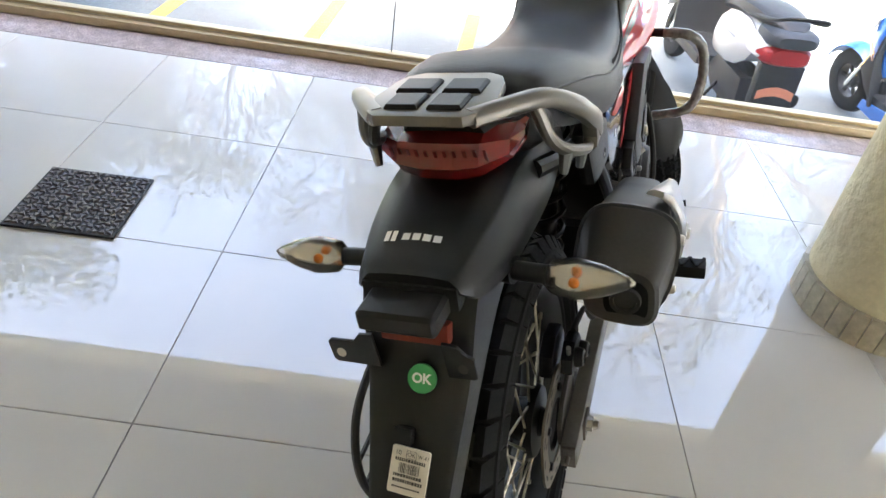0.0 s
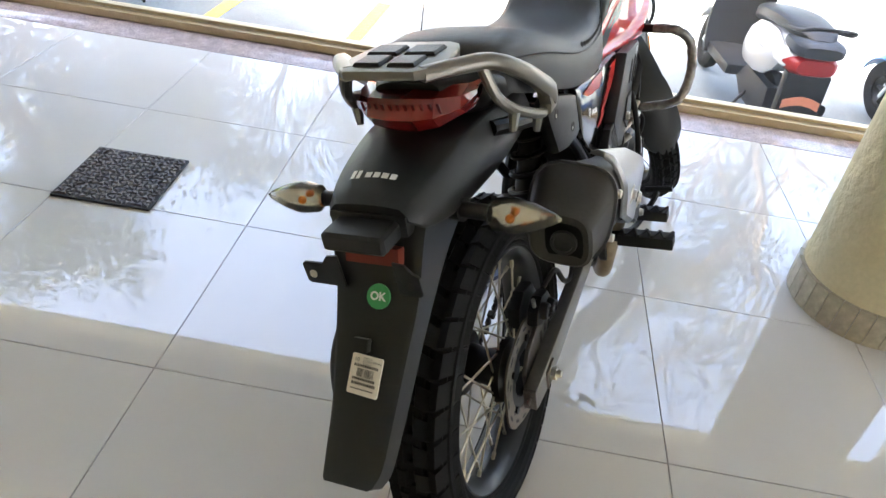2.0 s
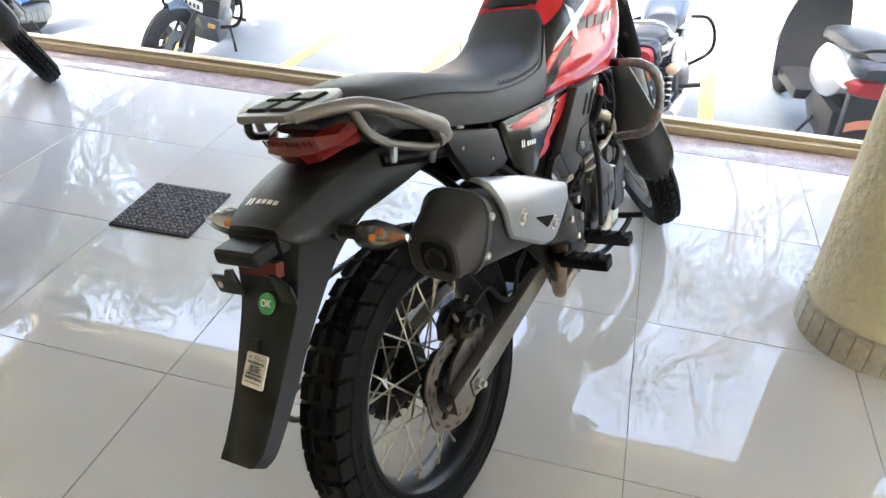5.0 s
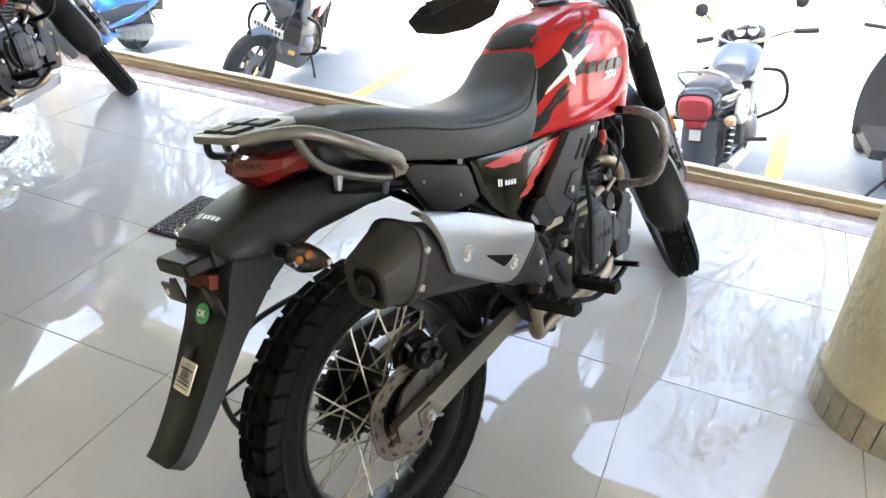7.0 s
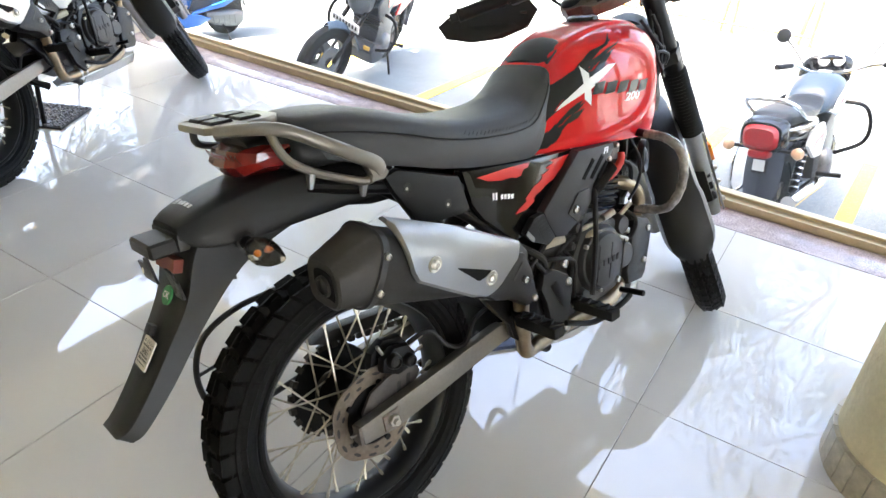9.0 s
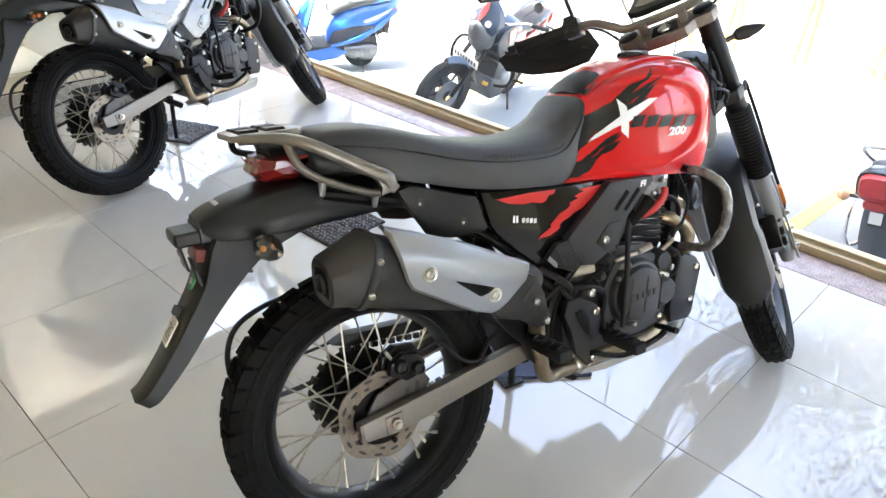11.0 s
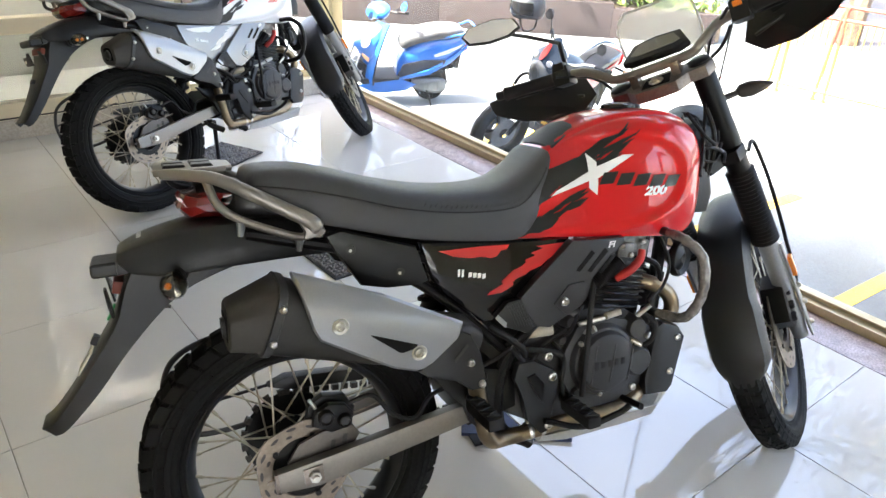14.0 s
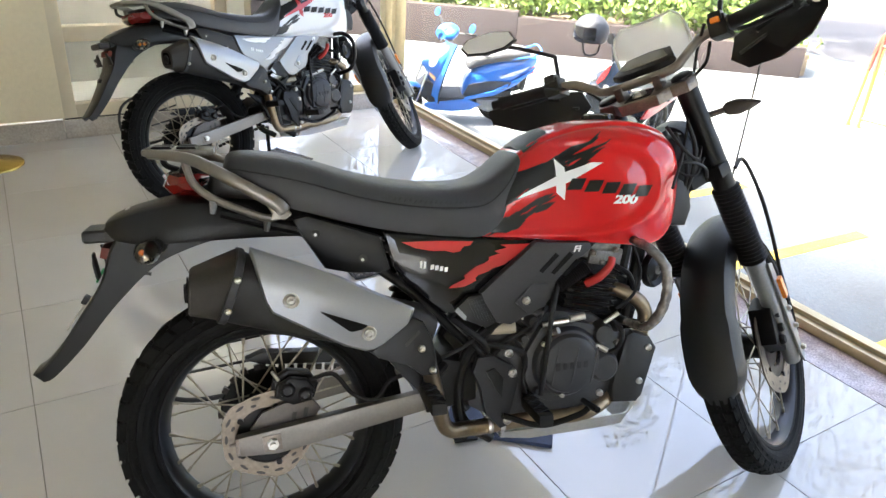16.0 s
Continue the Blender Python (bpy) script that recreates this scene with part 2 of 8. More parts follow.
bm = bmesh.new()
box(bm, ((X0 + X1) / 2, (Y0 + YS) / 2, -0.11), (X1 - X0 + 0.4, YS - Y0 + 0.2, 0.2))
floor = setting("floor", bm, GROUT, "cream polished porcelain tile floor with thin dark joints", "floor")
bm = bmesh.new()
box(bm, ((X0 + X1) / 2, (YS + 2.74) / 2 + 0.051, -0.30), (X1 - X0 + 0.4, 2.74 - YS - 0.1, 0.598))
setting("plinth", bm, STONE, "stone plinth under the shop window", "plinth")
bm = bmesh.new()
box(bm, ((X0 + X1) / 2, (YS + FRAME_Y + 0.1) / 2 + 0.002, -0.003), (X1 - X0, FRAME_Y + 0.1 - YS, 0.008), 0.002)
setting("threshold", bm, GRANITE, "dark reddish polished granite strip before the window", "threshold")

# walls
bm = bmesh.new()
box(bm, ((X0 + X1) / 2, 2.66, (TOP + 3.4) / 2), (X1 - X0 + 0.4, 0.24, 3.4 - TOP))
wall_north = setting("wall_north", bm, WALL, "cream painted lintel wall above the shop window", "wall")
bm = bmesh.new()
box(bm, ((X0 + X1) / 2, Y0 - 0.1, H / 2), (X1 - X0 + 0.4, 0.2, H))
setting("wall_south", bm, WALL, "plain cream painted back wall", "wall")
bm = bmesh.new()
for y0, y1, z0, z1 in ((Y0, 0.36, 0.125, H), (0.36, 1.36, 2.15, H), (1.36, 1.47, 0.125, H), (1.47, 2.54, 2.15, H), (0.36, 2.54, 0.0, 0.112)):
    box(bm, (X0 - 0.1, (y0 + y1) / 2, (z0 + z1) / 2), (0.2, y1 - y0, z1 - z0))
setting("wall_west", bm, WALL, "cream painted wall with a glazed door and a window", "wall")
bm = bmesh.new()
for y0, y1, z0, z1 in ((Y0, -2.65, 0, H), (-2.65, -0.15, 2.3, H), (-0.15, 2.54, 0, H), (-2.65, -0.15, 0, 0.12)):
    box(bm, (X1 + 0.1, (y0 + y1) / 2, (z0 + z1) / 2), (0.2, y1 - y0, z1 - z0))
setting("wall_east", bm, WALL, "plain cream wall out of view, with an added wide window", "wall")
bm = bmesh.new()
box(bm, ((X0 + X1) / 2, (Y0 + 2.54) / 2, H + 0.1), (X1 - X0 + 0.4, 2.54 - Y0, 0.2))
setting("ceiling", bm, CEILING, "plain white ceiling", "ceiling")
bm = bmesh.new()
for y0, y1 in ((Y0, 0.352), (0.352, 2.5)):
    box(bm, (X0 + (0.006 if y0 < 0 else 0.002), (y0 + y1) / 2, 0.056), (0.012 if y0 < 0 else 0.004, y1 - y0 - 0.004, 0.118 if y0 < 0 else 0.11), 0.001)
setting("baseboard", bm, SKIRTING, "grey-beige stone skirting along the wall", "skirting")


def pane_part(centre, size, inner, owner):
    """A sheet of glass; its face towards the room carries the mirror image."""
    bm = bmesh.new()
    box(bm, centre, size)
    bmesh.ops.recalc_face_normals(bm, faces=bm.faces)
    for f in bm.faces:
        f.material_index = 0 if f.normal.dot(Vector(inner)) > 0.5 else 1
    ob = part("pane", bm, (PANE, CLEAR), owner)
    ob.visible_shadow = False
    return ob


def shop_window(name, x0, x1, label):
    """A glazed front along x: bottom and top rail with a stepped profile, mullions, panes between them."""
    bm = bmesh.new()
    box(bm, ((x0 + x1) / 2, FRAME_Y + 0.045, 0.02), (x1 - x0, 0.09, 0.036), 0.003)
    box(bm, ((x0 + x1) / 2, FRAME_Y + 0.055, 0.047), (x1 - x0, 0.045, 0.018), 0.003)
    ob = setting(name, bm, GOLD, label, "window")
    bm = bmesh.new()
    box(bm, ((x0 + x1) / 2, FRAME_Y + 0.05, TOP - 0.03), (x1 - x0, 0.09, 0.058), 0.003)
    part("top_rail", bm, GOLD, ob)
    bm = bmesh.new()
    box(bm, ((x0 + x1) / 2, FRAME_Y + 0.031, 0.0405), (x1 - x0, 0.003, 0.004))
    part("gasket", bm, BASE_TILE, ob)
    edges = [x0, 2.75, x1]
    for x in edges:
        bm = bmesh.new()
        box(bm, (x, FRAME_Y + 0.05, TOP / 2), (0.07, 0.085, TOP - 0.12), 0.003)
        part("mullion", bm, GOLD, ob)
    bm = bmesh.new()
    box(bm, (JOINT, FRAME_Y + 0.055, TOP / 2), (0.004, 0.0085, TOP - 0.116))
    part("glass_joint", bm, GASKET_AND_GAP, ob, "thin dark silicone joint between two panes")
    for a, b in ((x0 + 0.035, JOINT - 0.002), (JOINT + 0.002, 2.715), (2.785, x1 - 0.035)):
        pane_part(((a + b) / 2, FRAME_Y + 0.055, TOP / 2), (b - a, 0.008, TOP - 0.115), (0, -1, 0), ob)
    return ob


shop_window("window_1", X0 - 0.13, X1 - 0.04, "shop window of clear glass in a gold aluminium frame")

# a side window added behind the camera, out of view, to let daylight in
bm = bmesh.new()
for y in (-2.62, -1.4, -0.18):
    box(bm, (X1 + 0.09, y, 1.21), (0.08, 0.06, 2.16), 0.003)
for z in (0.15, 2.27):
    box(bm, (X1 + 0.09, -1.4, z), (0.075, 2.38, 0.055), 0.003)
window_2 = setting("window_2", bm, GOLD, "added side window out of view, in a gold aluminium frame", "window")
for y in (-2.01, -0.79):
    pane_part((X1 + 0.09, y, 1.21), (0.008, 1.16, 2.06), (-1, 0, 0), window_2)

# the glazed door in the left wall
bm = bmesh.new()
for y in (0.395, 1.325):
    box(bm, (X0 - 0.06, y, 1.13), (0.09, 0.07, 2.03), 0.004)
for z in (0.155, 0.60, 2.11):
    box(bm, (X0 - 0.06, 0.86, z), (0.088, 0.86, 0.085), 0.004)
door_1 = setting("door_1", bm, CREAM_METAL, "cream metal framed glazed door, closed", "door")
bm = bmesh.new()
box(bm, (X0 - 0.07, 0.86, 0.3775), (0.01, 0.857, 0.357))
part("lower_panel", bm, glass("frosted_pane", (0.86, 0.88, 0.88), 1.0, 0.05), door_1, "pale lower pane")
pane_part((X0 - 0.07, 0.86, 1.355), (0.01, 0.857, 1.42), (1, 0, 0), door_1)
bm = bmesh.new()
box(bm, (X0 - 0.105, 1.42, 1.13), (0.19, 0.10, 2.03), 0.003)
setting("trim", bm, material("brown_frame", (0.30, 0.20, 0.09), 0.45, stain=(6, 0.1)), "brown door post", "trim")
bm = bmesh.new()
box(bm, (X0 - 0.06, 0.86, 0.116), (0.11, 1.0, 0.006))
setting("door_sill", bm, GASKET_AND_GAP, "dark sill strip under the door", "sill")
# the window between that door and the corner
bm = bmesh.new()
for y in (1.50, 2.51):
    box(bm, (X0 - 0.09, y, 1.13), (0.08, 0.055, 2.03), 0.003)
for z in (0.142, 2.12):
    box(bm, (X0 - 0.09, 2.005, z), (0.076, 0.95, 0.05), 0.003)
window_3 = setting("window_3", bm, GOLD, "tall corner window in a gold aluminium frame", "window")
pane_part((X0 - 0.09, 2.005, 1.131), (0.008, 0.95, 1.92), (1, 0, 0), window_3)
# the bright room behind that door
SIDE_ROOM = material("pale_grey_wall", (0.66, 0.66, 0.63), 0.6, stain=(2, 0.06))
bm = bmesh.new()
box(bm, (X0 - 1.5, 0.41, 1.9), (0.1, 2.16, 4.2))
box(bm, (X0 - 0.825, 1.44, 1.7), (1.25, 0.1, 4.6))
box(bm, (X0 - 0.85, -0.62, 1.9), (1.3, 0.1, 4.2))
box(bm, (X0 - 0.1, 0.41, 3.5), (0.2, 1.96, 1.0))
box(bm, (X0 - 0.85, 0.41, -0.06), (1.3, 1.96, 0.1))
setting("wall_beyond", bm, SIDE_ROOM, "white side room behind the glazed door", "wall")
DIFFUSER = milky_sheet("milky_diffuser", (0.80, 0.81, 0.80))
bm = bmesh.new()
for k in range(8):                                           # unseen corrugated sheet, added to spread the side room's daylight
    box(bm, (X0 - 0.86, -0.56 + 0.26 * k, 4.003 + 0.012 * (k % 2)), (1.60, 0.262, 0.006))
setting("side_room_roof", bm, DIFFUSER, "unseen milky corrugated sheet added to spread daylight into the side room", "roof")

# unseen walls added to either side, which keep the sun off the forecourt
for name, x0, x1, y in (("wall_wing_west", -16.0, X0 - 1.56, 1.37), ("wall_wing_east", X1 + 0.42, 16.0, 2.60)):
    bm = bmesh.new()
    box(bm, ((x0 + x1) / 2, y, (3.4 + GROUND) / 2), (x1 - x0, 0.24, 3.4 - GROUND), 0.01)
    setting(name, bm, WALL, "unseen cream wall added to shade the forecourt", "wall")

# the round column
bm = bmesh.new()
lathe(bm, [(0.0, 0.1), (0.2, 0.1), (0.206, 0.106), (0.206, H)], (1.28, 1.36, 0), (0, 0, 1), 64)
column = setting("column", bm, PLASTER, "round cream column with rough plaster and tiled foot", "column")
COL_R, N_COL = 0.218, 30
proto = None
for k in range(N_COL):
    if proto is None:
        bm = bmesh.new()
        half = math.pi / N_COL - 0.006
        outline = [(COL_R * math.sin(q), COL_R * math.cos(q)) for q in (-half, 0, half)] + [(0.196 * math.sin(q), 0.196 * math.cos(q)) for q in (half, 0, -half)]
        plate(bm, outline, lambda u, v, w: (u, v, w), 0.104, 0.0)
        ob = part("base_tile", bm, BASE_TILE, column)
        proto = ob.data
    else:
        ob = new("base_tile", proto)
        ob.parent = column
    ob.matrix_world = pose(1.28, 1.36, 0.0, 0, 0, 360 / N_COL * k)


# ---- outdoors ----
bm = bmesh.new()
plate(bm, [(-400, -300), (400, -300), (400, 500), (-400, 500)], lambda u, v, w: (u, v, GROUND - 0.5 + w), 0.5)
setting("ground", bm, PAVING, "grey outdoor paving before the shop", "ground")
for x in (-2.08, -1.05, -0.03, 0.98, 2.0, 3.0, -3.1):
    bm = bmesh.new()
    plate(bm, [(x - 0.05, 3.62), (x + 0.05, 3.62), (x + 0.14, 5.2), (x + 0.04, 5.2)], lambda u, v, w: (u, v, GROUND + 0.001 + w), 0.004)
    setting("bay_line", bm, YELLOW, "worn yellow parking bay line", "road marking")

# ---- adventure motorcycles ----
BLACK = material("black_satin_plastic", (0.0080, 0.0080, 0.0085), 0.40, spec=0.40, grain=(350, 0.12), stain=(9, 0.08), bump=(900, 0.00025))
BLACK_GLOSS = material("gloss_black", (0.006, 0.006, 0.007), 0.14, coat=0.42, spec=0.3, stain=(6, 0.1))
BLACK_METAL = material("black_painted_metal", (0.0045, 0.0045, 0.005), 0.36, spec=0.25, grain=(60, 0.15))
DARK_GREY = material("dark_grey_plastic", (0.018, 0.0185, 0.020), 0.45, spec=0.3, grain=(300, 0.1), bump=(800, 0.0002))
KNEE = material("graphite_plastic", (0.034, 0.034, 0.036), 0.42, spec=0.35, grain=(300, 0.1), bump=(800, 0.0002))
MUFFLER = material("matt_black_muffler", (0.024, 0.023, 0.022), 0.5, metal=0.2, spec=0.35, grain=(200, 0.1), stain=(7, 0.1))
HEAD_ALLOY = material("dull_cast_alloy", (0.17, 0.165, 0.155), 0.42, metal=0.6, grain=(160, 0.2), stain=(22, 0.25), bump=(400, 0.0005))
ENGINE = material("grey_cast_engine", (0.040, 0.040, 0.041), 0.40, metal=0.25, grain=(300, 0.12), stain=(14, 0.15), bump=(500, 0.0004))
SHIELD = material("silver_heat_shield", (0.31, 0.32, 0.335), 0.34, metal=0.8, grain=(400, 0.03), coat=0.3)
RAIL = material("champagne_grey_rail", (0.20, 0.185, 0.164), 0.32, metal=0.6, grain=(160, 0.03))
ALU = material("brushed_aluminium", (0.56, 0.55, 0.53), 0.36, metal=0.85, grain=(120, 0.08))
ARM = material("bronze_grey_swingarm", (0.20, 0.184, 0.163), 0.42, metal=0.6, grain=(140, 0.06), stain=(8, 0.06))
STEEL = material("zinc_steel", (0.52, 0.50, 0.455), 0.30, metal=1.0, grain=(80, 0.15))
OILY = material("oily_chain_steel", (0.045, 0.041, 0.036), 0.42, metal=0.7, grain=(200, 0.3))
ARM_DARK = material("brown_grey_casting", (0.085, 0.074, 0.066), 0.42, metal=0.5, grain=(140, 0.1))
SPOKE = material("zinc_plated_spoke", (0.44, 0.40, 0.32), 0.36, metal=0.85, grain=(60, 0.2))
DISC = material("brake_disc_steel", (0.20, 0.165, 0.13), 0.40, metal=0.8, grain=(120, 0.15), stain=(14, 0.15))
EXHAUST = material("tarnished_exhaust", (0.27, 0.21, 0.14), 0.34, metal=0.9, grain=(30, 0.2), stain=(10, 0.2))
CAP = material("brown_black_end_cap", (0.036, 0.032, 0.028), 0.5, metal=0.1, spec=0.4, grain=(220, 0.1))
# flat black that stands for the shade inside holes and recesses
HOLE_DARK = material("hole_dark", (0.0035, 0.0034, 0.0033), 0.8, spec=0.2)
RUBBER = material("tyre_rubber", (0.0065, 0.0064, 0.0062), 0.7, spec=0.16, grain=(160, 0.25), stain=(8, 0.15), bump=(500, 0.0006))
GRIP = material("grip_rubber", (0.012, 0.012, 0.012), 0.65, spec=0.3)
RIM = material("black_rim", (0.009, 0.010, 0.012), 0.32, spec=0.4)
SLIDER = material("grey_fork_alloy", (0.27, 0.27, 0.265), 0.42, metal=0.35, grain=(150, 0.08))
FILM_WRAP = material("milky_film_wrap", (0.15, 0.135, 0.125), 0.25, coat=0.8, grain=(70, 0.35), stain=(16, 0.3), bump=(90, 0.003))
VINYL = material("black_vinyl_seat", (0.031, 0.0325, 0.036), 0.43, spec=0.55, grain=(700, 0.15), stain=(10, 0.08), bump=(1400, 0.0004))


def clouded(m, colour, amount):
    """Lets a clear plastic scatter part of the light."""
    t = m.node_tree
    d, mix, out = t.nodes.new("ShaderNodeBsdfTranslucent"), t.nodes.new("ShaderNodeMixShader"), t.nodes["Material Output"]
    d.inputs[0].default_value, mix.inputs[0].default_value = (*colour, 1), amount
    t.links.new(out.inputs[0].links[0].from_socket, mix.inputs[1])
    t.links.new(d.outputs[0], mix.inputs[2])
    t.links.new(mix.outputs[0], out.inputs[0])
    return m


SMOKE = clouded(glass("clear_windscreen", (0.88, 0.88, 0.84), 1.3, 0.05), (0.78, 0.76, 0.68), 0.34)
WORN_ALLOY = material("worn_cast_alloy", (0.205, 0.175, 0.152), 0.40, metal=0.9, grain=(200, 0.15), stain=(18, 0.2))
LENS = clouded(glass("clear_lens", (0.96, 0.95, 0.92), 1.2, 0.03), (0.80, 0.76, 0.66), 0.04)
CLEAN_LENS = clouded(glass("clean_clear_lens", (0.97, 0.96, 0.93), 1.4, 0.015), (0.80, 0.76, 0.66), 0.012)
SMOKED = material("smoked_brown_plastic", (0.040, 0.031, 0.027), 0.42, spec=0.4, grain=(300, 0.1))
RED_LENS = material("red_tail_lens", (0.18, 0.012, 0.010), 0.16, coat=0.6)
RED_DARK = material("deep_red_lens", (0.15, 0.008, 0.008), 0.15, coat=0.8)
ORANGE = material("orange_lens", (0.85, 0.22, 0.02), 0.25, coat=0.5)
REFLECTOR = material("chrome_reflector", (0.80, 0.75, 0.64), 0.15, metal=1.0, stain=(60, 0.12), bump=(45, 0.002))
MIRROR = material("mirror_glass", (0.9, 0.9, 0.9), 0.02, metal=1.0)
RED_PAINT = material("red_tank_paint", (0.60, 0.010, 0.013), 0.30, coat=0.9, spec=0.1, grain=(900, 0.06))
WHITE_TANK = material("white_tank_paint", (0.74, 0.75, 0.76), 0.25, coat=1.0)
SILVER_PANEL = material("silver_grey_panel", (0.25, 0.26, 0.275), 0.3, metal=0.5, coat=0.6)
DECAL_BLACK = material("black_decal", (0.012, 0.012, 0.013), 0.3, coat=0.4, spec=0.2)
DECAL_WHITE = material("white_decal", (0.78, 0.78, 0.78), 0.35, coat=0.4)
DECAL_RED = material("red_decal", (0.55, 0.02, 0.02), 0.3, coat=0.5)
DECAL_GREY = material("grey_decal", (0.28, 0.29, 0.31), 0.35, coat=0.4)
GREEN = material("green_sticker", (0.035, 0.30, 0.10), 0.45)
PAPER = material("paper_label", (0.74, 0.69, 0.60), 0.6, grain=(120, 0.04))
INK = material("black_ink", (0.03, 0.028, 0.026), 0.6)
RED_CAP = material("red_plug_cap", (0.50, 0.03, 0.025), 0.4)
GAUGE = material("dark_gauge_glass", (0.26, 0.26, 0.235), 0.12, coat=0.8)

from mathutils.bvhtree import BVHTree

RAKE, STEER = radians(27), radians(40)
HEAD = Vector((1.478, 0, 0))                       # where the steering axis meets the ground
AXIS = Vector((-math.sin(RAKE), 0, math.cos(RAKE)))
STEERED = Matrix.Translation(HEAD) @ Matrix.Rotation(STEER, 4, AXIS) @ Matrix.Translation(-HEAD)


def P(x, r, z):
    """A place on the motorcycle: ahead, to its right, up."""
    return Vector((x, -r, z))


def side(lateral, sign=1):
    """Lays (x, z) into the motorcycle's side at that distance from its middle; w goes outwards."""
    return lambda u, v, w: P(u, sign * (lateral + w), v)


def turned(bm):
    bmesh.ops.transform(bm, matrix=STEERED, verts=bm.verts)
    return bm


def text_on(bm, words, size, place, bold=0.0):
    """Adds flat lettering in the built-in font to bm: place(u, v) gives its points."""
    cu = bpy.data.curves.new("text", "FONT")
    cu.body, cu.size, cu.align_x, cu.align_y, cu.offset = words, size, "CENTER", "CENTER", bold
    ob = bpy.data.objects.new("text", cu)
    scene.collection.objects.link(ob)
    bpy.context.view_layer.update()
    me = bpy.data.meshes.new_from_object(ob.evaluated_get(bpy.context.evaluated_depsgraph_get()))
    verts = [bm.verts.new(place(v.co.x, v.co.y)) for v in me.vertices]
    for f in me.polygons:
        try:
            bm.faces.new([verts[k] for k in f.vertices])
        except ValueError:
            pass
    bpy.data.objects.remove(ob)
    bpy.data.curves.remove(cu)
    bpy.data.meshes.remove(me)


def wheel(owner, name, centre, radius, width, rim_r, n_knobs, steer, disc_r, disc_side, label):
    """A spoked wheel with its axle across the motorcycle: hub > tyre, rim, spokes, brake disc."""
    put = (lambda b: turned(b)) if steer else (lambda b: b)
    c = Vector(centre)
    across = Vector((0, -1, 0))
    bm = bmesh.new()
    lathe(bm, [(0.0, -0.062), (0.022, -0.062), (0.026, -0.05), (0.06, -0.048), (0.064, -0.036), (0.04, -0.03), (0.034, 0), (0.04, 0.03), (0.064, 0.036), (0.06, 0.048), (0.026, 0.05), (0.022, 0.062), (0, 0.062)], c, across, 28)
    hub = part(name, put(bm), BLACK_METAL, owner, label)
    # tyre: a round carcass with rows of blocks
    bm = bmesh.new()
    w, t = width / 2, radius - rim_r
    mid = radius - t * 0.5
    body = [(rim_r - 0.004, -w * 0.62), (rim_r + 0.003, -w * 0.72), (rim_r + 0.008, -w * 0.735), (rim_r + 0.011, -w * 0.70), (rim_r + t * 0.22, -w * 0.86), (rim_r + t * 0.34, -w * 0.925), (rim_r + t * 0.36, -w * 0.95), (mid, -w * 0.97), (radius - t * 0.26, -w * 0.90), (radius - t * 0.13, -w * 0.62), (radius - t * 0.09, 0)]
    lathe(bm, body + [(r, -h) for r, h in body[-2::-1]], c, across, 72)
    part("tyre", put(bm), RUBBER, hub, "black rubber tyre", sharp=28)
    bm = bmesh.new()
    u0, v0 = Vector((1, 0, 0)), Vector((0, 0, 1))
    for k in range(n_knobs):
        for row, (h, wide, out, shift, long) in enumerate(((0.0, 0.31, 0.0, 0.0, 0.72), (-0.47, 0.35, 0.035, 0.5, 0.70), (0.47, 0.35, 0.035, 0.5, 0.70), (-0.86, 0.37, 0.24, 0.12, 0.80), (0.86, 0.37, 0.24, 0.12, 0.80))):
            q = 2 * math.pi * (k + shift) / n_knobs
            radial = math.cos(q) * u0 + math.sin(q) * v0
            along = -math.sin(q) * u0 + math.cos(q) * v0
            tilt = radians(0 if row == 0 else 24 if row < 3 else 62) * (-1 if h < 0 else 1)
            out_dir = (math.cos(tilt) * radial + math.sin(tilt) * across).normalized()
            cross_dir = along.cross(out_dir)
            top = radius - out * t * 0.95
            pitch = 2 * math.pi * radius / n_knobs
            skew = 0.18 * pitch * (1 if row in (1, 4) else -1 if row in (2, 3) else 0)
            ring = []
            for depth, grow in ((t * 0.19, 1.12), (0.0, 1.0)):
                base = c + across * (h * w * 0.98) + radial * top - out_dir * depth
                ring.append([base + along * (a * pitch * long / 2 * grow + skew * b_) + cross_dir * (b_ * wide * w * grow) for a, b_ in ((-1, -1), (1, -1), (1, 1), (-1, 1))])
            loft(bm, ring)
    tagged(part("tread", put(bm), RUBBER, hub, "knobbly tread blocks", sharp=28), kind="stuff")
    bm = bmesh.new()
    rw = w * 0.62
    prof = [(rim_r + 0.004, -rw), (rim_r - 0.004, -rw - 0.004), (rim_r - 0.012, -rw * 0.9), (rim_r - 0.018, -rw * 0.55), (rim_r - 0.024, 0), (rim_r - 0.018, rw * 0.55), (rim_r - 0.012, rw * 0.9), (rim_r - 0.004, rw + 0.004), (rim_r + 0.004, rw)]
    lathe(bm, prof, c, across, 64)
    part("rim", put(bm), RIM, hub, "black spoked rim")
    for k in range(36):
        q = 2 * math.pi * k / 36
        flange = -1 if k % 2 else 1
        turn = radians(58) * (1 if (k // 2) % 2 else -1)
        a = c + across * (0.040 * flange) + 0.056 * (math.cos(q + turn) * u0 + math.sin(q + turn) * v0)
        b = c + across * (0.008 * flange) + (rim_r - 0.018) * (math.cos(q) * u0 + math.sin(q) * v0)
        bm = bmesh.new()
        tube(bm, [a, b], 0.0022, 6, 1)
        nip = (b - a).normalized()
        tube(bm, [b - nip * 0.018, b], 0.0040, 6, 1)
        part("spoke", put(bm), SPOKE, hub)
    # brake disc with slots and wavy rim
    bm = bmesh.new()
    n, y = 96, disc_side
    rings = []
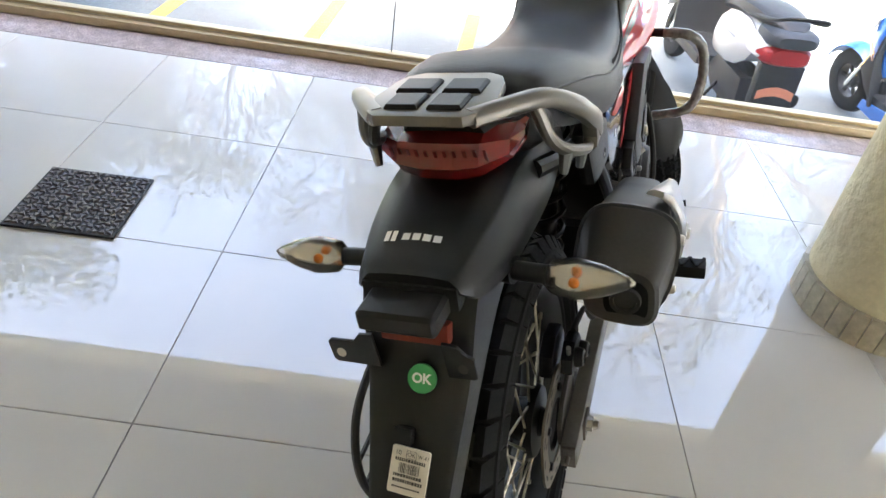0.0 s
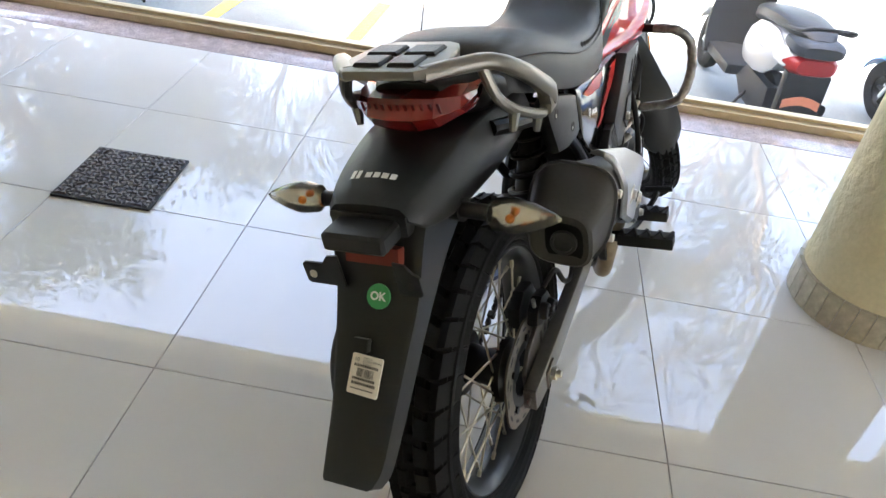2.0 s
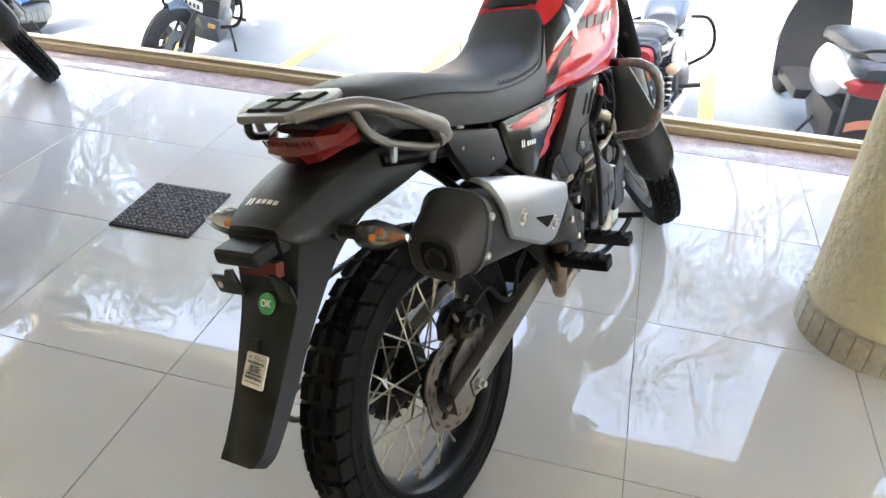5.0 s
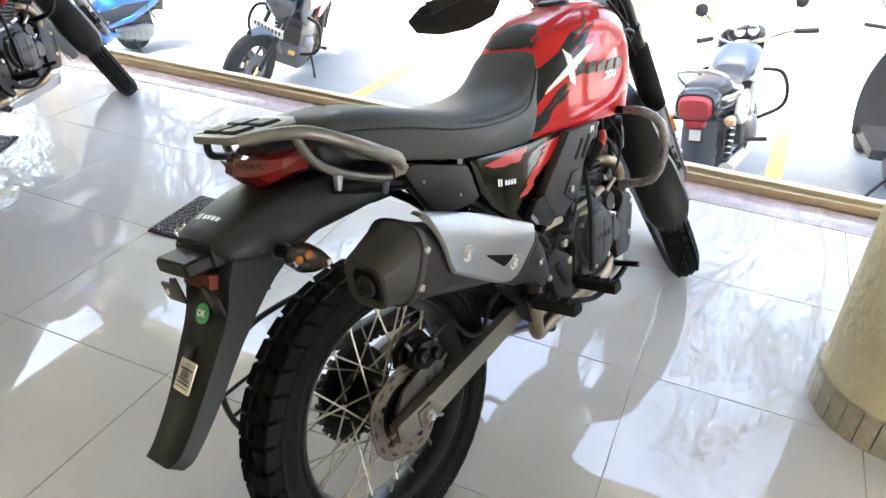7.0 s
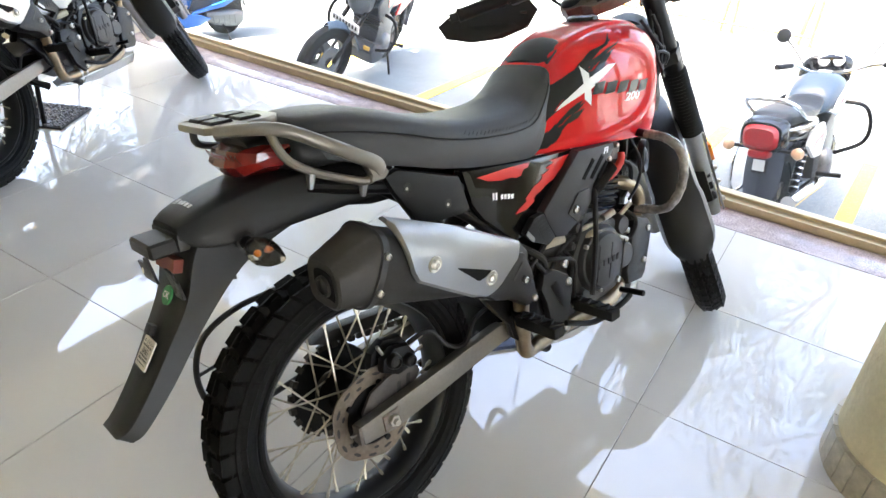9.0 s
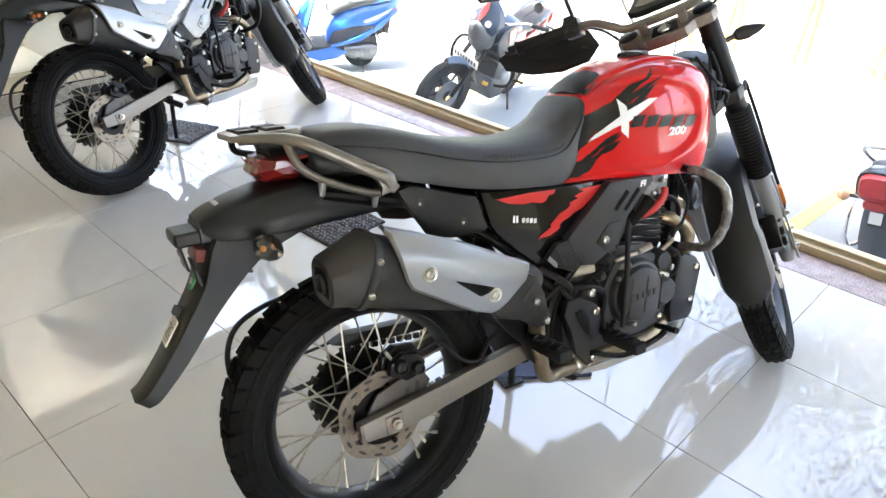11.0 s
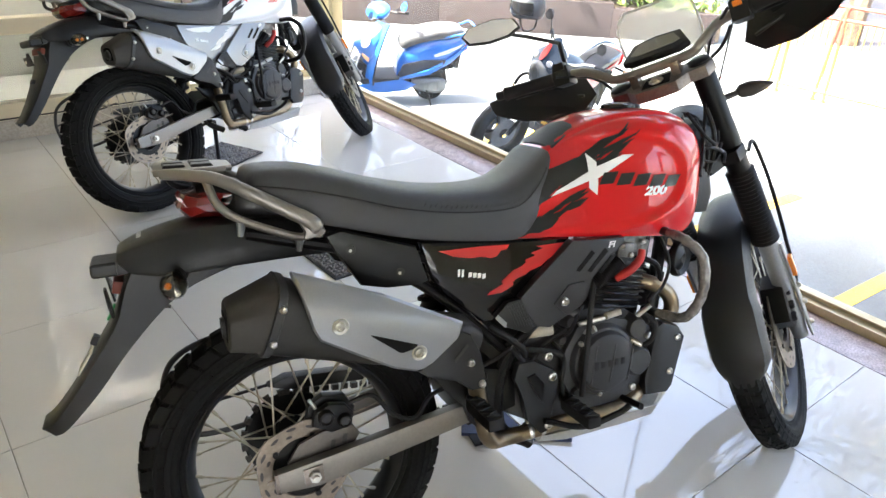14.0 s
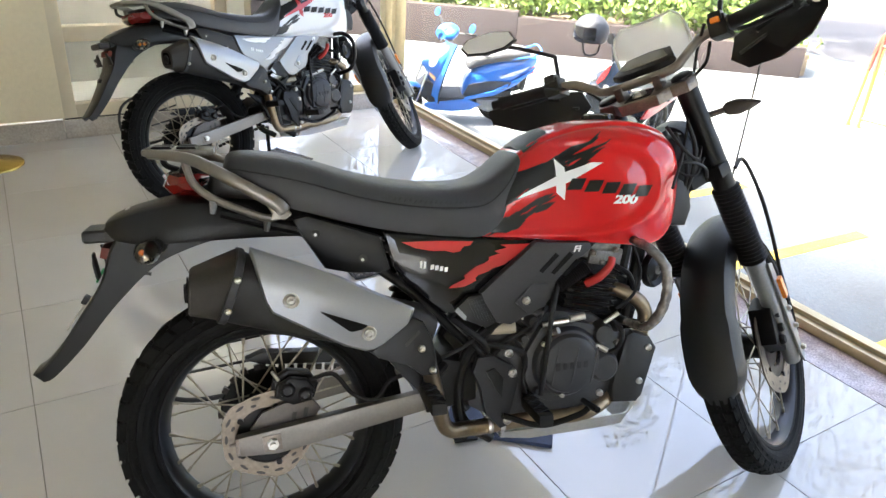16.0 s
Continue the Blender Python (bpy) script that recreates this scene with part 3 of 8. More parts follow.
    for w_ in (-0.002, 0.002):
        inner = [c + across * (y + w_) + disc_r * 0.66 * (math.cos(2 * math.pi * k / n) * u0 + math.sin(2 * math.pi * k / n) * v0) for k in range(n)]
        outer = [c + across * (y + w_) + (disc_r + 0.0035 * math.copysign(abs(math.cos(5 * 2 * math.pi * k / n)) ** 0.6, math.cos(10 * math.pi * k / n))) * (math.cos(2 * math.pi * k / n) * u0 + math.sin(2 * math.pi * k / n) * v0) for k in range(n)]
        rings.append((inner, outer))
    rows = [[bm.verts.new(p) for p in r] for r in (rings[0][0], rings[0][1], rings[1][1], rings[1][0])]
    for a, b in zip(rows, rows[1:] + rows[:1]):
        for k in range(n):
            bm.faces.new((a[k], a[(k + 1) % n], b[(k + 1) % n], b[k]))
    disc = part("brake_disc", put(bm), DISC, hub, "slotted steel brake disc")
    bm = bmesh.new()
    lathe(bm, [(disc_r * 0.67, -0.003), (disc_r * 0.67, 0.003), (disc_r * 0.45, 0.004), (disc_r * 0.45, -0.004)], c + across * (y - math.copysign(0.004, y)), across, 32, closed=True)
    for k in range(5):
        q = 2 * math.pi * k / 5
        tube(bm, [c + across * y + disc_r * 0.69 * (math.cos(q) * u0 + math.sin(q) * v0) + across * s for s in (-0.004, 0.006)], 0.007, 8, 1)
    part("disc_carrier", put(bm), BLACK_METAL, hub)
    # slots as flat dark faces: the holes' shade is in their colour
    bm = bmesh.new()
    for k in range(14):
        q = 2 * math.pi * k / 14
        for rr, size in ((0.88, 0.0105),) if k % 2 else ((0.90, 0.0105), (0.76, 0.0065)):
            q2 = q + (0.12 if rr < 0.8 else 0)
            d2 = math.cos(q2) * u0 + math.sin(q2) * v0
            e2 = -math.sin(q2) * u0 + math.cos(q2) * v0
            p = c + d2 * disc_r * rr + across * (y + math.copysign(0.0021, y))
            bm.faces.new([bm.verts.new(p + e2 * size * math.cos(a) + (d2 + e2 * 0.5) * 0.0036 * math.sin(a)) for a in (math.pi * i / 5 for i in range(10))])
    tagged(part("disc_slot", put(bm), GASKET_AND_GAP, hub), kind="stuff")
    return hub


def superellipse(hw, z0, z1, x, n=28, ex=2.6, shift=0.0):
    """A ring across the motorcycle at x from z0 to z1; ex: how boxy it is."""
    out = []
    for k in range(n):
        q = 2 * math.pi * k / n
        c, s = math.cos(q), math.sin(q)
        r = hw * math.copysign(abs(c) ** (2 / ex), c)
        z = (z0 + z1) / 2 + shift * (1 - abs(s)) + (z1 - z0) / 2 * math.copysign(abs(s) ** (2 / ex), s)
        out.append(P(x, r, z))
    return out


def interp_rows(rows, per=5):
    """Smooths rows of numbers."""
    flat = [smooth_path([(r[0], r[k], 0) for r in rows], per) for k in range(1, len(rows[0]))]
    return [(flat[0][i].x, *(f[i].y for f in flat)) for i in range(len(flat[0]))]


def decal(owner, name, outlines, bvh, mat, sign=1, step=0.010, lift=0.0016, label=""):
    """Shapes of (x, z) laid on the bodywork's right (or left) side: cut into small pieces that follow it."""
    bm = bmesh.new()
    for outline in outlines:
        verts = [bm.verts.new((u, v, 0)) for u, v in outline]
        bm.faces.new(verts)
    bmesh.ops.triangulate(bm, faces=bm.faces)
    lo = [min(v.co[k] for v in bm.verts) for k in (0, 1)]
    hi = [max(v.co[k] for v in bm.verts) for k in (0, 1)]
    for k, no in ((0, (1, 0, 0)), (1, (0, 1, 0))):
        q = lo[k] + step
        while q < hi[k]:
            at = Vector((q, 0, 0)) if k == 0 else Vector((0, q, 0))
            bmesh.ops.bisect_plane(bm, geom=list(bm.verts) + list(bm.edges) + list(bm.faces), plane_co=at, plane_no=no)
            q += step
    gone = []
    for v in bm.verts:
        x, z = v.co.x, v.co.y
        hit, no, _, _ = bvh.ray_cast(P(x, sign * 0.6, z), P(0, -sign, 0), 1.0)
        if hit is None or hit.y * -sign < 0:
            gone.append(v)
            continue
        v.co = hit + no.normalized() * lift * (1 if no.dot(P(0, sign, 0)) > 0 else -1)
    if gone:
        bmesh.ops.delete(bm, geom=gone, context="VERTS")
    return part(name, bm, mat, owner, label)


def brush(a, b, width, n, seed, thin=0.008):
    """A dry brush stroke between two places: many thin streaks that overlap and end unevenly."""
    rnd = random.Random(seed)
    a, b = Vector((*a, 0)), Vector((*b, 0))
    d = (b - a).normalized()
    o = Vector((-d.y, d.x, 0))
    out = []
    for _ in range(n):
        c = a.lerp(b, rnd.random()) + o * rnd.uniform(-width, width)
        long, th = rnd.uniform(0.25, 0.5) * (b - a).length, thin * rnd.uniform(0.5, 1.4)
        turn = d + o * rnd.uniform(-0.12, 0.12)
        p, q = c - turn * long / 2, c + turn * long / 2
        out.append([(v.x, v.y) for v in (p + o * th * 0.2, p - o * th * 0.2, c - o * th, q - o * th * 0.1, q + o * th * 0.1, c + o * th * 0.8)])
    return out


def slant(x, z, w, h, lean=0.35):
    """A leaning bar: one mark of a word that is not spelled out."""
    return [(x, z), (x + w, z), (x + w + lean * h, z + h), (x + lean * h, z + h)]


def jag(a, b, c, d, n, depth, seed):
    """A strip between the lines a-b and c-d with ragged, brushed ends."""
    rnd = random.Random(seed)
    a, b, c, d = (Vector((*p, 0)) for p in (a, b, c, d))
    right = [b.lerp(d, k / n) + (b - a).normalized() * rnd.uniform(-depth, depth) for k in range(n + 1)]
    left = [c.lerp(a, k / n) - (b - a).normalized() * rnd.uniform(-depth, depth) for k in range(n + 1)]
    return [(p.x, p.y) for p in right + left]


def bolt(owner, p, direction, r=0.009, name="bolt"):
    bm = bmesh.new()
    d = Vector(direction).normalized()
    lathe(bm, [(0, 0.006), (r * 0.4, 0.006), (r * 0.42, 0.003), (r * 0.55, 0.003), (r * 0.6, 0.0065), (r * 0.9, 0.005), (r, 0.0), (r, -0.004)], p, d, 14)
    return part(name, bm, STEEL, owner)


def motorcycle(m, scheme, label):
    red = scheme == "red"
    bike = thing("motorcycle", m, label, "motorcycle", "adventure motorcycles in the showroom")
    paint = RED_PAINT if red else WHITE_TANK

    # ---- wheels ----
    rear = wheel(bike, "rear_wheel", P(0, 0, 0.325), 0.314, 0.125, 0.234, 42, False, 0.101, 0.076, "rear wheel with black rim")
    wheel(bike, "front_wheel", P(1.378, 0, 0.350), 0.350, 0.092, 0.280, 58, True, 0.138, 0.058, "front wheel with black rim")
    bm = bmesh.new()
    lathe(bm, [(0.10, -0.003), (0.104, 0), (0.10, 0.003), (0.048, 0.004), (0.048, -0.004)], P(0, -0.075, 0.327), (0, -1, 0), 44, closed=True)
    part("sprocket", bm, BLACK_METAL, rear)
    bm = bmesh.new()
    for k in range(52):                                    # chain: upper and lower run and the bend round the sprocket
        s = k / 52
        if s < 0.4:
            p, d = P(0.46 * s / 0.4, -0.075, 0.431 - 0.055 * s / 0.4), Vector((1, 0, -0.12))
        elif s < 0.8:
            p, d = P(0.46 * (s - 0.4) / 0.4, -0.075, 0.225 + 0.09 * (s - 0.4) / 0.4), Vector((1, 0, 0.2))
        else:
            q = math.pi / 2 + math.pi * (s - 0.8) / 0.2
            p, d = P(0.104 * math.cos(q), -0.075, 0.327 + 0.104 * math.sin(q)), Vector((-math.sin(q), 0, math.cos(q)))
        d.normalize()
        box(bm, p, (0.0145, 0.014 if k % 2 else 0.009, 0.013), 0.0, Matrix(((d.x, 0, -d.z), (0, 1, 0), (d.z, 0, d.x))).to_4x4())
    part("drive_chain", bm, OILY, bike, "oily steel drive chain")

    # ---- swingarm ----
    for sign in (1, -1):
        bm = bmesh.new()
        plate(bm, [(-0.060, 0.303), (-0.062, 0.346), (0.05, 0.360), (0.33, 0.398), (0.40, 0.392), (0.37, 0.358), (0.10, 0.312), (0.02, 0.299)], side(0.097, sign), 0.026, 0.004)
        arm = part("swingarm", bm, ARM, bike, "bronze-grey box section swingarm")
        bm = bmesh.new()
        plate(bm, [(-0.010, 0.308), (0.030, 0.312), (0.028, 0.348), (-0.012, 0.344)], side(0.1235, sign), 0.004, 0.001)
        part("adjuster_plate", bm, WORN_ALLOY, arm)
        bm = bmesh.new()
        tube(bm, [P(0.010, sign * 0.126, 0.328), P(0.010, sign * 0.137, 0.328)], 0.0125, 6, 1)
        tube(bm, [P(0.010, sign * 0.136, 0.328), P(0.010, sign * 0.146, 0.328)], 0.007, 10, 1)
        part("axle_nut", bm, STEEL, arm)
        bm = bmesh.new()
        box(bm, P(-0.064, sign * 0.11, 0.325), (0.008, 0.024, 0.040), 0.002)
        tube(bm, [P(-0.082, sign * 0.11, 0.326), P(-0.06, sign * 0.11, 0.328)], 0.004, 8, 1)
        part("chain_adjuster", bm, WORN_ALLOY, arm)
    bm = bmesh.new()
    plate(bm, [(0.36, 0.34), (0.34, 0.42), (0.40, 0.47), (0.48, 0.45), (0.48, 0.36)], side(-0.11), 0.22, 0.008)
    part("pivot_bridge", bm, BLACK_METAL, bike)
    bm = bmesh.new()                                        # rear caliper, its bracket and hose
    plate(bm, [(0.012, 0.415), (0.020, 0.452), (0.052, 0.470), (0.098, 0.462), (0.118, 0.430), (0.108, 0.398), (0.060, 0.388)], side(0.048), 0.024, 0.006)
    plate(bm, [(0.020, 0.420), (0.026, 0.446), (0.056, 0.462), (0.092, 0.454), (0.108, 0.430), (0.100, 0.404), (0.058, 0.398)], side(0.0815), 0.022, 0.007)
    cal = part("rear_caliper", bm, BLACK_METAL, bike, "black hydraulic brake caliper")
    for x, z, r in ((0.048, 0.437, 0.017), (0.086, 0.423, 0.015)):
        bm = bmesh.new()
        lathe(bm, [(0.0, 0.012), (r * 0.55, 0.012), (r * 0.62, 0.016), (r * 0.85, 0.014), (r, 0.006), (r, -0.01)], P(x, 0.1025, z), (0, -1, 0), 18)
        part("piston_cap", bm, BLACK, cal)
    bm = bmesh.new()
    tube(bm, [P(0.030, 0.096, 0.458), P(0.018, 0.099, 0.480)], 0.004, 8, 1)
    part("bleed_screw", bm, STEEL, cal)
    bm = bmesh.new()
    plate(bm, [(-0.034, 0.318), (-0.036, 0.350), (-0.010, 0.385), (0.040, 0.402), (0.105, 0.402), (0.118, 0.380), (0.100, 0.352), (0.050, 0.338), (0.030, 0.320)], side(0.086), 0.008, 0.002)
    bracket = part("caliper_bracket", bm, ARM_DARK, cal, "brown-grey cast caliper bracket")
    # bracket slots are not cut: dark plates give their shade
    for x, z in ((0.058, 0.368), (0.084, 0.376)):
        bm = bmesh.new()
        plate(bm, [(x - 0.006, z - 0.012), (x + 0.003, z - 0.012), (x + 0.008, z + 0.010), (x - 0.001, z + 0.012)], side(0.0942), 0.0006)
        part("bracket_slot", bm, GASKET_AND_GAP, bracket)
    bm = bmesh.new()
    tube(bm, [P(0.10, 0.09, 0.45), P(0.15, 0.10, 0.46), P(0.19, 0.105, 0.41), P(0.24, 0.105, 0.39), P(0.28, 0.10, 0.43), P(0.35, 0.09, 0.44)], 0.0052, 8)
    part("rear_brake_hose", bm, GRIP, bike)
    bm = bmesh.new()                                        # chain guard and tyre hugger
    plate(bm, [(-0.04, 0.455), (0.0, 0.47), (0.36, 0.44), (0.36, 0.41), (0.0, 0.44)], side(0.06, -1), 0.035, 0.004)
    part("chain_guard", bm, BLACK, bike)
    bm = bmesh.new()
    tube(bm, [P(0.27, 0, 0.47), P(0.38, 0, 0.70)], 0.024, 16, 1)
    spring = [P(0.265 + 0.115 * s, 0.034 * math.cos(s * 46), 0.46 + 0.24 * s) + Vector((0.034 * math.sin(s * 46), 0, 0)) for s in (k / 90 for k in range(91))]
    tube(bm, spring, 0.006, 6, 1)
    part("rear_shock", bm, BLACK_METAL, bike, "rear shock absorber with coil spring")
    bm = bmesh.new()                                        # the left saddle-stay that shows beside the tyre
    tube(bm, [P(0.06, -0.15, 0.56), P(-0.06, -0.15, 0.565), P(-0.150, -0.15, 0.558), P(-0.222, -0.15, 0.526), P(-0.252, -0.15, 0.465), P(-0.248, -0.15, 0.395), P(-0.215, -0.15, 0.345), P(-0.12, -0.15, 0.335), P(0.06, -0.15, 0.36)], 0.0065, 8)
    part("saree_guard", bm, KNEE, bike, "thin dark steel guard frame")
    bm = bmesh.new()
    tube(bm, [P(-0.252, -0.15, 0.452), P(0.04, -0.15, 0.49)], 0.004, 6, 1)
    tube(bm, [P(-0.248, -0.15, 0.40), P(0.04, -0.15, 0.43)], 0.004, 6, 1)
    part("guard_bar", bm, KNEE, bike)

    # ---- frame ----
    for sign in (1, -1):
        bm = bmesh.new()
        tube(bm, [P(0.95, sign * 0.03, 0.86), P(0.80, sign * 0.085, 0.74), P(0.60, sign * 0.10, 0.60), P(0.46, sign * 0.10, 0.47), P(0.44, sign * 0.10, 0.32), P(0.52, sign * 0.09, 0.25)], 0.015, 10)
        part("frame_tube", bm, BLACK_METAL, bike)
        bm = bmesh.new()
        tube(bm, [P(0.56, sign * 0.10, 0.72), P(0.30, sign * 0.10, 0.735), P(0.05, sign * 0.095, 0.80), P(-0.06, sign * 0.08, 0.83)], 0.013, 10)
        tube(bm, [P(0.46, sign * 0.10, 0.50), P(0.30, sign * 0.10, 0.66), P(0.12, sign * 0.095, 0.78)], 0.011, 10)
        part("subframe_tube", bm, BLACK_METAL, bike)
    bm = bmesh.new()
    tube(bm, [HEAD + AXIS * 0.90, HEAD + AXIS * 1.08], 0.03, 16, 1)
    part("headstock", bm, BLACK_METAL, bike)

    # ---- engine ----
    bm = bmesh.new()
    plate(bm, [(0.46, 0.34), (0.44, 0.44), (0.50, 0.52), (0.60, 0.55), (0.68, 0.56), (0.78, 0.54), (0.86, 0.48), (0.87, 0.38), (0.80, 0.30), (0.56, 0.28)], side(-0.105), 0.21, 0.02)
    engine = part("engine", bm, ENGINE, bike, "grey cast single cylinder engine")
    bm = bmesh.new()
    lathe(bm, [(0.0, 0.03), (0.058, 0.03), (0.068, 0.026), (0.074, 0.014), (0.080, 0.012), (0.088, 0.0), (0.088, -0.03)], P(0.70, 0.125, 0.435), (0, -1, 0), 40)
    cover = part("clutch_cover", bm, KNEE, engine, "round grey clutch cover")
    bm = bmesh.new()
    for k, w_ in enumerate((0.012, 0.010, 0.010, 0.010, 0.010)):
        box(bm, P(0.665 + k * 0.018, 0.1556, 0.435), (w_, 0.002, 0.016 if k else 0.02), 0.0005)
    part("cast_mark", bm, DARK_GREY, cover)
    bm = bmesh.new()
    lathe(bm, [(0.0, 0.016), (0.03, 0.016), (0.036, 0.01), (0.040, 0.0), (0.040, -0.03)], P(0.80, 0.12, 0.41), (0, -1, 0), 28)
    lathe(bm, [(0.0, 0.014), (0.022, 0.014), (0.028, 0.0), (0.028, -0.03)], P(0.795, 0.12, 0.495), (0, -1, 0), 20)
    part("filter_cover", bm, ENGINE, engine)
    for q in (25, 140, 260):
        bolt(engine, P(0.70 + 0.082 * math.cos(radians(q)), 0.135, 0.435 + 0.082 * math.sin(radians(q))), (0, -1, 0), 0.006)
    for x, z in ((0.60, 0.55), (0.62, 0.33), (0.80, 0.335), (0.845, 0.46)):
        bolt(engine, P(x, 0.108, z), (0, -1, 0), 0.009)
    lean = Matrix.Rotation(radians(12), 4, "Y")
    fwd, up = lean.to_3x3() @ Vector((1, 0, 0)), lean.to_3x3() @ Vector((0, 0, 1))
    base = P(0.770, 0, 0.520)
    for k in range(9):
        bm = bmesh.new()
        grow = 1.0 - 0.03 * abs(k - 4)
        box(bm, base + up * (0.012 + 0.0155 * k), (0.146 * grow, 0.172 * grow, 0.0050), 0.001, lean, 1)
        part("cooling_fin", bm, BLACK_METAL, engine)
    bm = bmesh.new()
    box(bm, base + up * 0.07, (0.126, 0.152, 0.15), 0.01, lean)
    part("cylinder", bm, BLACK_METAL, engine)
    bm = bmesh.new()
    box(bm, base + up * 0.185, (0.115, 0.145, 0.075), 0.014, lean)
    box(bm, base + up * 0.228, (0.095, 0.115, 0.03), 0.01, lean)
    head = part("cylinder_head", bm, HEAD_ALLOY, engine, "cast alloy cylinder head")
    for k, (x, z, hx, hz, r) in enumerate(((0.800, 0.672, 0.046, 0.036, 0.080), (0.852, 0.664, 0.030, 0.052, 0.074), (0.824, 0.628, 0.050, 0.026, 0.078))):
        bm = bmesh.new()
        box(bm, P(x, r / 2, z), (hx, r, hz), 0.007, lean)
        part("rocker_cover", bm, HEAD_ALLOY if k != 2 else ENGINE, head, "ribbed alloy rocker cover" if k == 0 else "")
    for x, z in ((0.786, 0.684), (0.812, 0.660), (0.858, 0.640), (0.846, 0.688)):
        bolt(head, P(x, 0.081, z), (0, -1, 0), 0.007)
    for k in range(7):
        bm = bmesh.new()
        box(bm, base + up * (0.020 + 0.0155 * k) + P(0, 0.088, 0), (0.100, 0.004, 0.0050), 0.001, lean, 1)
        part("fin_edge", bm, BLACK_GLOSS, engine)
    bm = bmesh.new()
    tube(bm, [P(0.840, 0.088, 0.650), P(0.872, 0.100, 0.630), P(0.890, 0.090, 0.585), P(0.868, 0.080, 0.540)], 0.007, 8)
    part("oil_line", bm, BLACK_METAL, engine)
    bm = bmesh.new()
    tube(bm, [P(0.768, 0.085, 0.612), P(0.790, 0.108, 0.632), P(0.812, 0.116, 0.658), P(0.820, 0.112, 0.678)], (0.0115, 0.0085), 12)
    part("spark_plug_cap", bm, RED_CAP, head, "red spark plug cap")
    for sign in (1, -1):
        bm = bmesh.new()
        tube(bm, [P(0.955, sign * 0.030, 0.760), P(0.925, sign * 0.034, 0.600), P(0.890, sign * 0.040, 0.420), P(0.860, sign * 0.045, 0.340)], 0.017, 10)
        part("down_tube", bm, BLACK_METAL, bike, "black frame down tube")
    bm = bmesh.new()                                        # plain block added between the down tubes to darken the bright gap
    box(bm, P(0.915, -0.005, 0.545), (0.030, 0.110, 0.100), 0.006, lean)
    part("regulator", bm, BLACK_METAL, bike, "plain black block added to darken the gap")
    bm = bmesh.new()                                        # throttle body, hose and clips
    tube(bm, [base + up * 0.19 - fwd * 0.05, base + up * 0.20 - fwd * 0.16], 0.028, 18, 1)
    part("throttle_body", bm, ALU, engine)
    bm = bmesh.new()
    tube(bm, [P(0.52, 0.095, 0.525), P(0.575, 0.115, 0.53)], 0.014, 14, 1)
    part("rubber_joint", bm, material("cream_rubber", (0.45, 0.40, 0.31), 0.6), engine, "cream rubber joint")
    bm = bmesh.new()                                        # starter and sensor lumps between frame and cover
    tube(bm, [P(0.58, 0.02, 0.60), P(0.66, 0.02, 0.60)], 0.032, 18, 1)
    tube(bm, [P(0.60, 0.105, 0.565), P(0.64, 0.12, 0.555)], 0.016, 12, 1)
    box(bm, P(0.625, 0.11, 0.60), (0.04, 0.04, 0.05), 0.008)
    part("starter_motor", bm, ENGINE, engine)
    for k, pts in enumerate(([P(0.668, 0.142, 0.634), P(0.648, 0.158, 0.575), P(0.634, 0.166, 0.50), P(0.620, 0.162, 0.375)], [P(0.47, 0.10, 0.50), P(0.53, 0.135, 0.495), P(0.585, 0.13, 0.47), P(0.60, 0.115, 0.42)], [P(0.885, 0.09, 0.705), P(0.892, 0.12, 0.64), P(0.872, 0.125, 0.585), P(0.825, 0.13, 0.555)], [P(0.46, 0.11, 0.52), P(0.50, 0.13, 0.47), P(0.55, 0.12, 0.50), P(0.60, 0.13, 0.53)], [P(0.40, 0.10, 0.47), P(0.45, 0.12, 0.50), P(0.50, 0.12, 0.535)])):
        bm = bmesh.new()
        tube(bm, pts, (0.0065, 0.007, 0.004, 0.006, 0.005)[k], 8)
        part("hose", bm, GRIP, bike)
    bm = bmesh.new()
    h0, hd = P(0.668, 0.140, 0.626), P(0.865, 0, 0.50)
    lathe(bm, [(0.0, -0.002)] + [(0.0135 + 0.0035 * (k % 2), 0.0026 * k) for k in range(33)] + [(0.0, 0.084)], h0, hd, 16)
    part("corrugated_hose", bm, BLACK, bike)
    for q0, q1, r in ((P(0.640, 0.120, 0.530), P(0.700, 0.135, 0.540), 0.006), (P(0.700, 0.140, 0.545), P(0.735, 0.145, 0.552), 0.009), (P(0.655, 0.120, 0.505), P(0.672, 0.140, 0.520), 0.008), (P(0.775, 0.125, 0.470), P(0.800, 0.140, 0.455), 0.007), (P(0.800, 0.120, 0.520), P(0.832, 0.130, 0.545), 0.006)):
        bm = bmesh.new()
        tube(bm, [q0, q1], r, 10, 1)
        part("cable_fitting", bm, STEEL, engine)
    for pts, r in (([P(0.425, 0.10, 0.56), P(0.47, 0.125, 0.525), P(0.50, 0.12, 0.49), P(0.50, 0.11, 0.43)], 0.008), ([P(0.56, 0.10, 0.545), P(0.60, 0.13, 0.52), P(0.625, 0.13, 0.55), P(0.65, 0.12, 0.575)], 0.0065), ([P(0.575, 0.11, 0.50), P(0.592, 0.135, 0.46), P(0.585, 0.135, 0.41), P(0.600, 0.12, 0.36)], 0.005), ([P(0.815, 0.12, 0.53), P(0.838, 0.14, 0.50), P(0.832, 0.135, 0.46), P(0.81, 0.12, 0.44)], 0.006)):
        bm = bmesh.new()
        tube(bm, pts, r, 8)
        part("hose", bm, GRIP, bike)
    bm = bmesh.new()                                        # crankcase cover behind the clutch cover
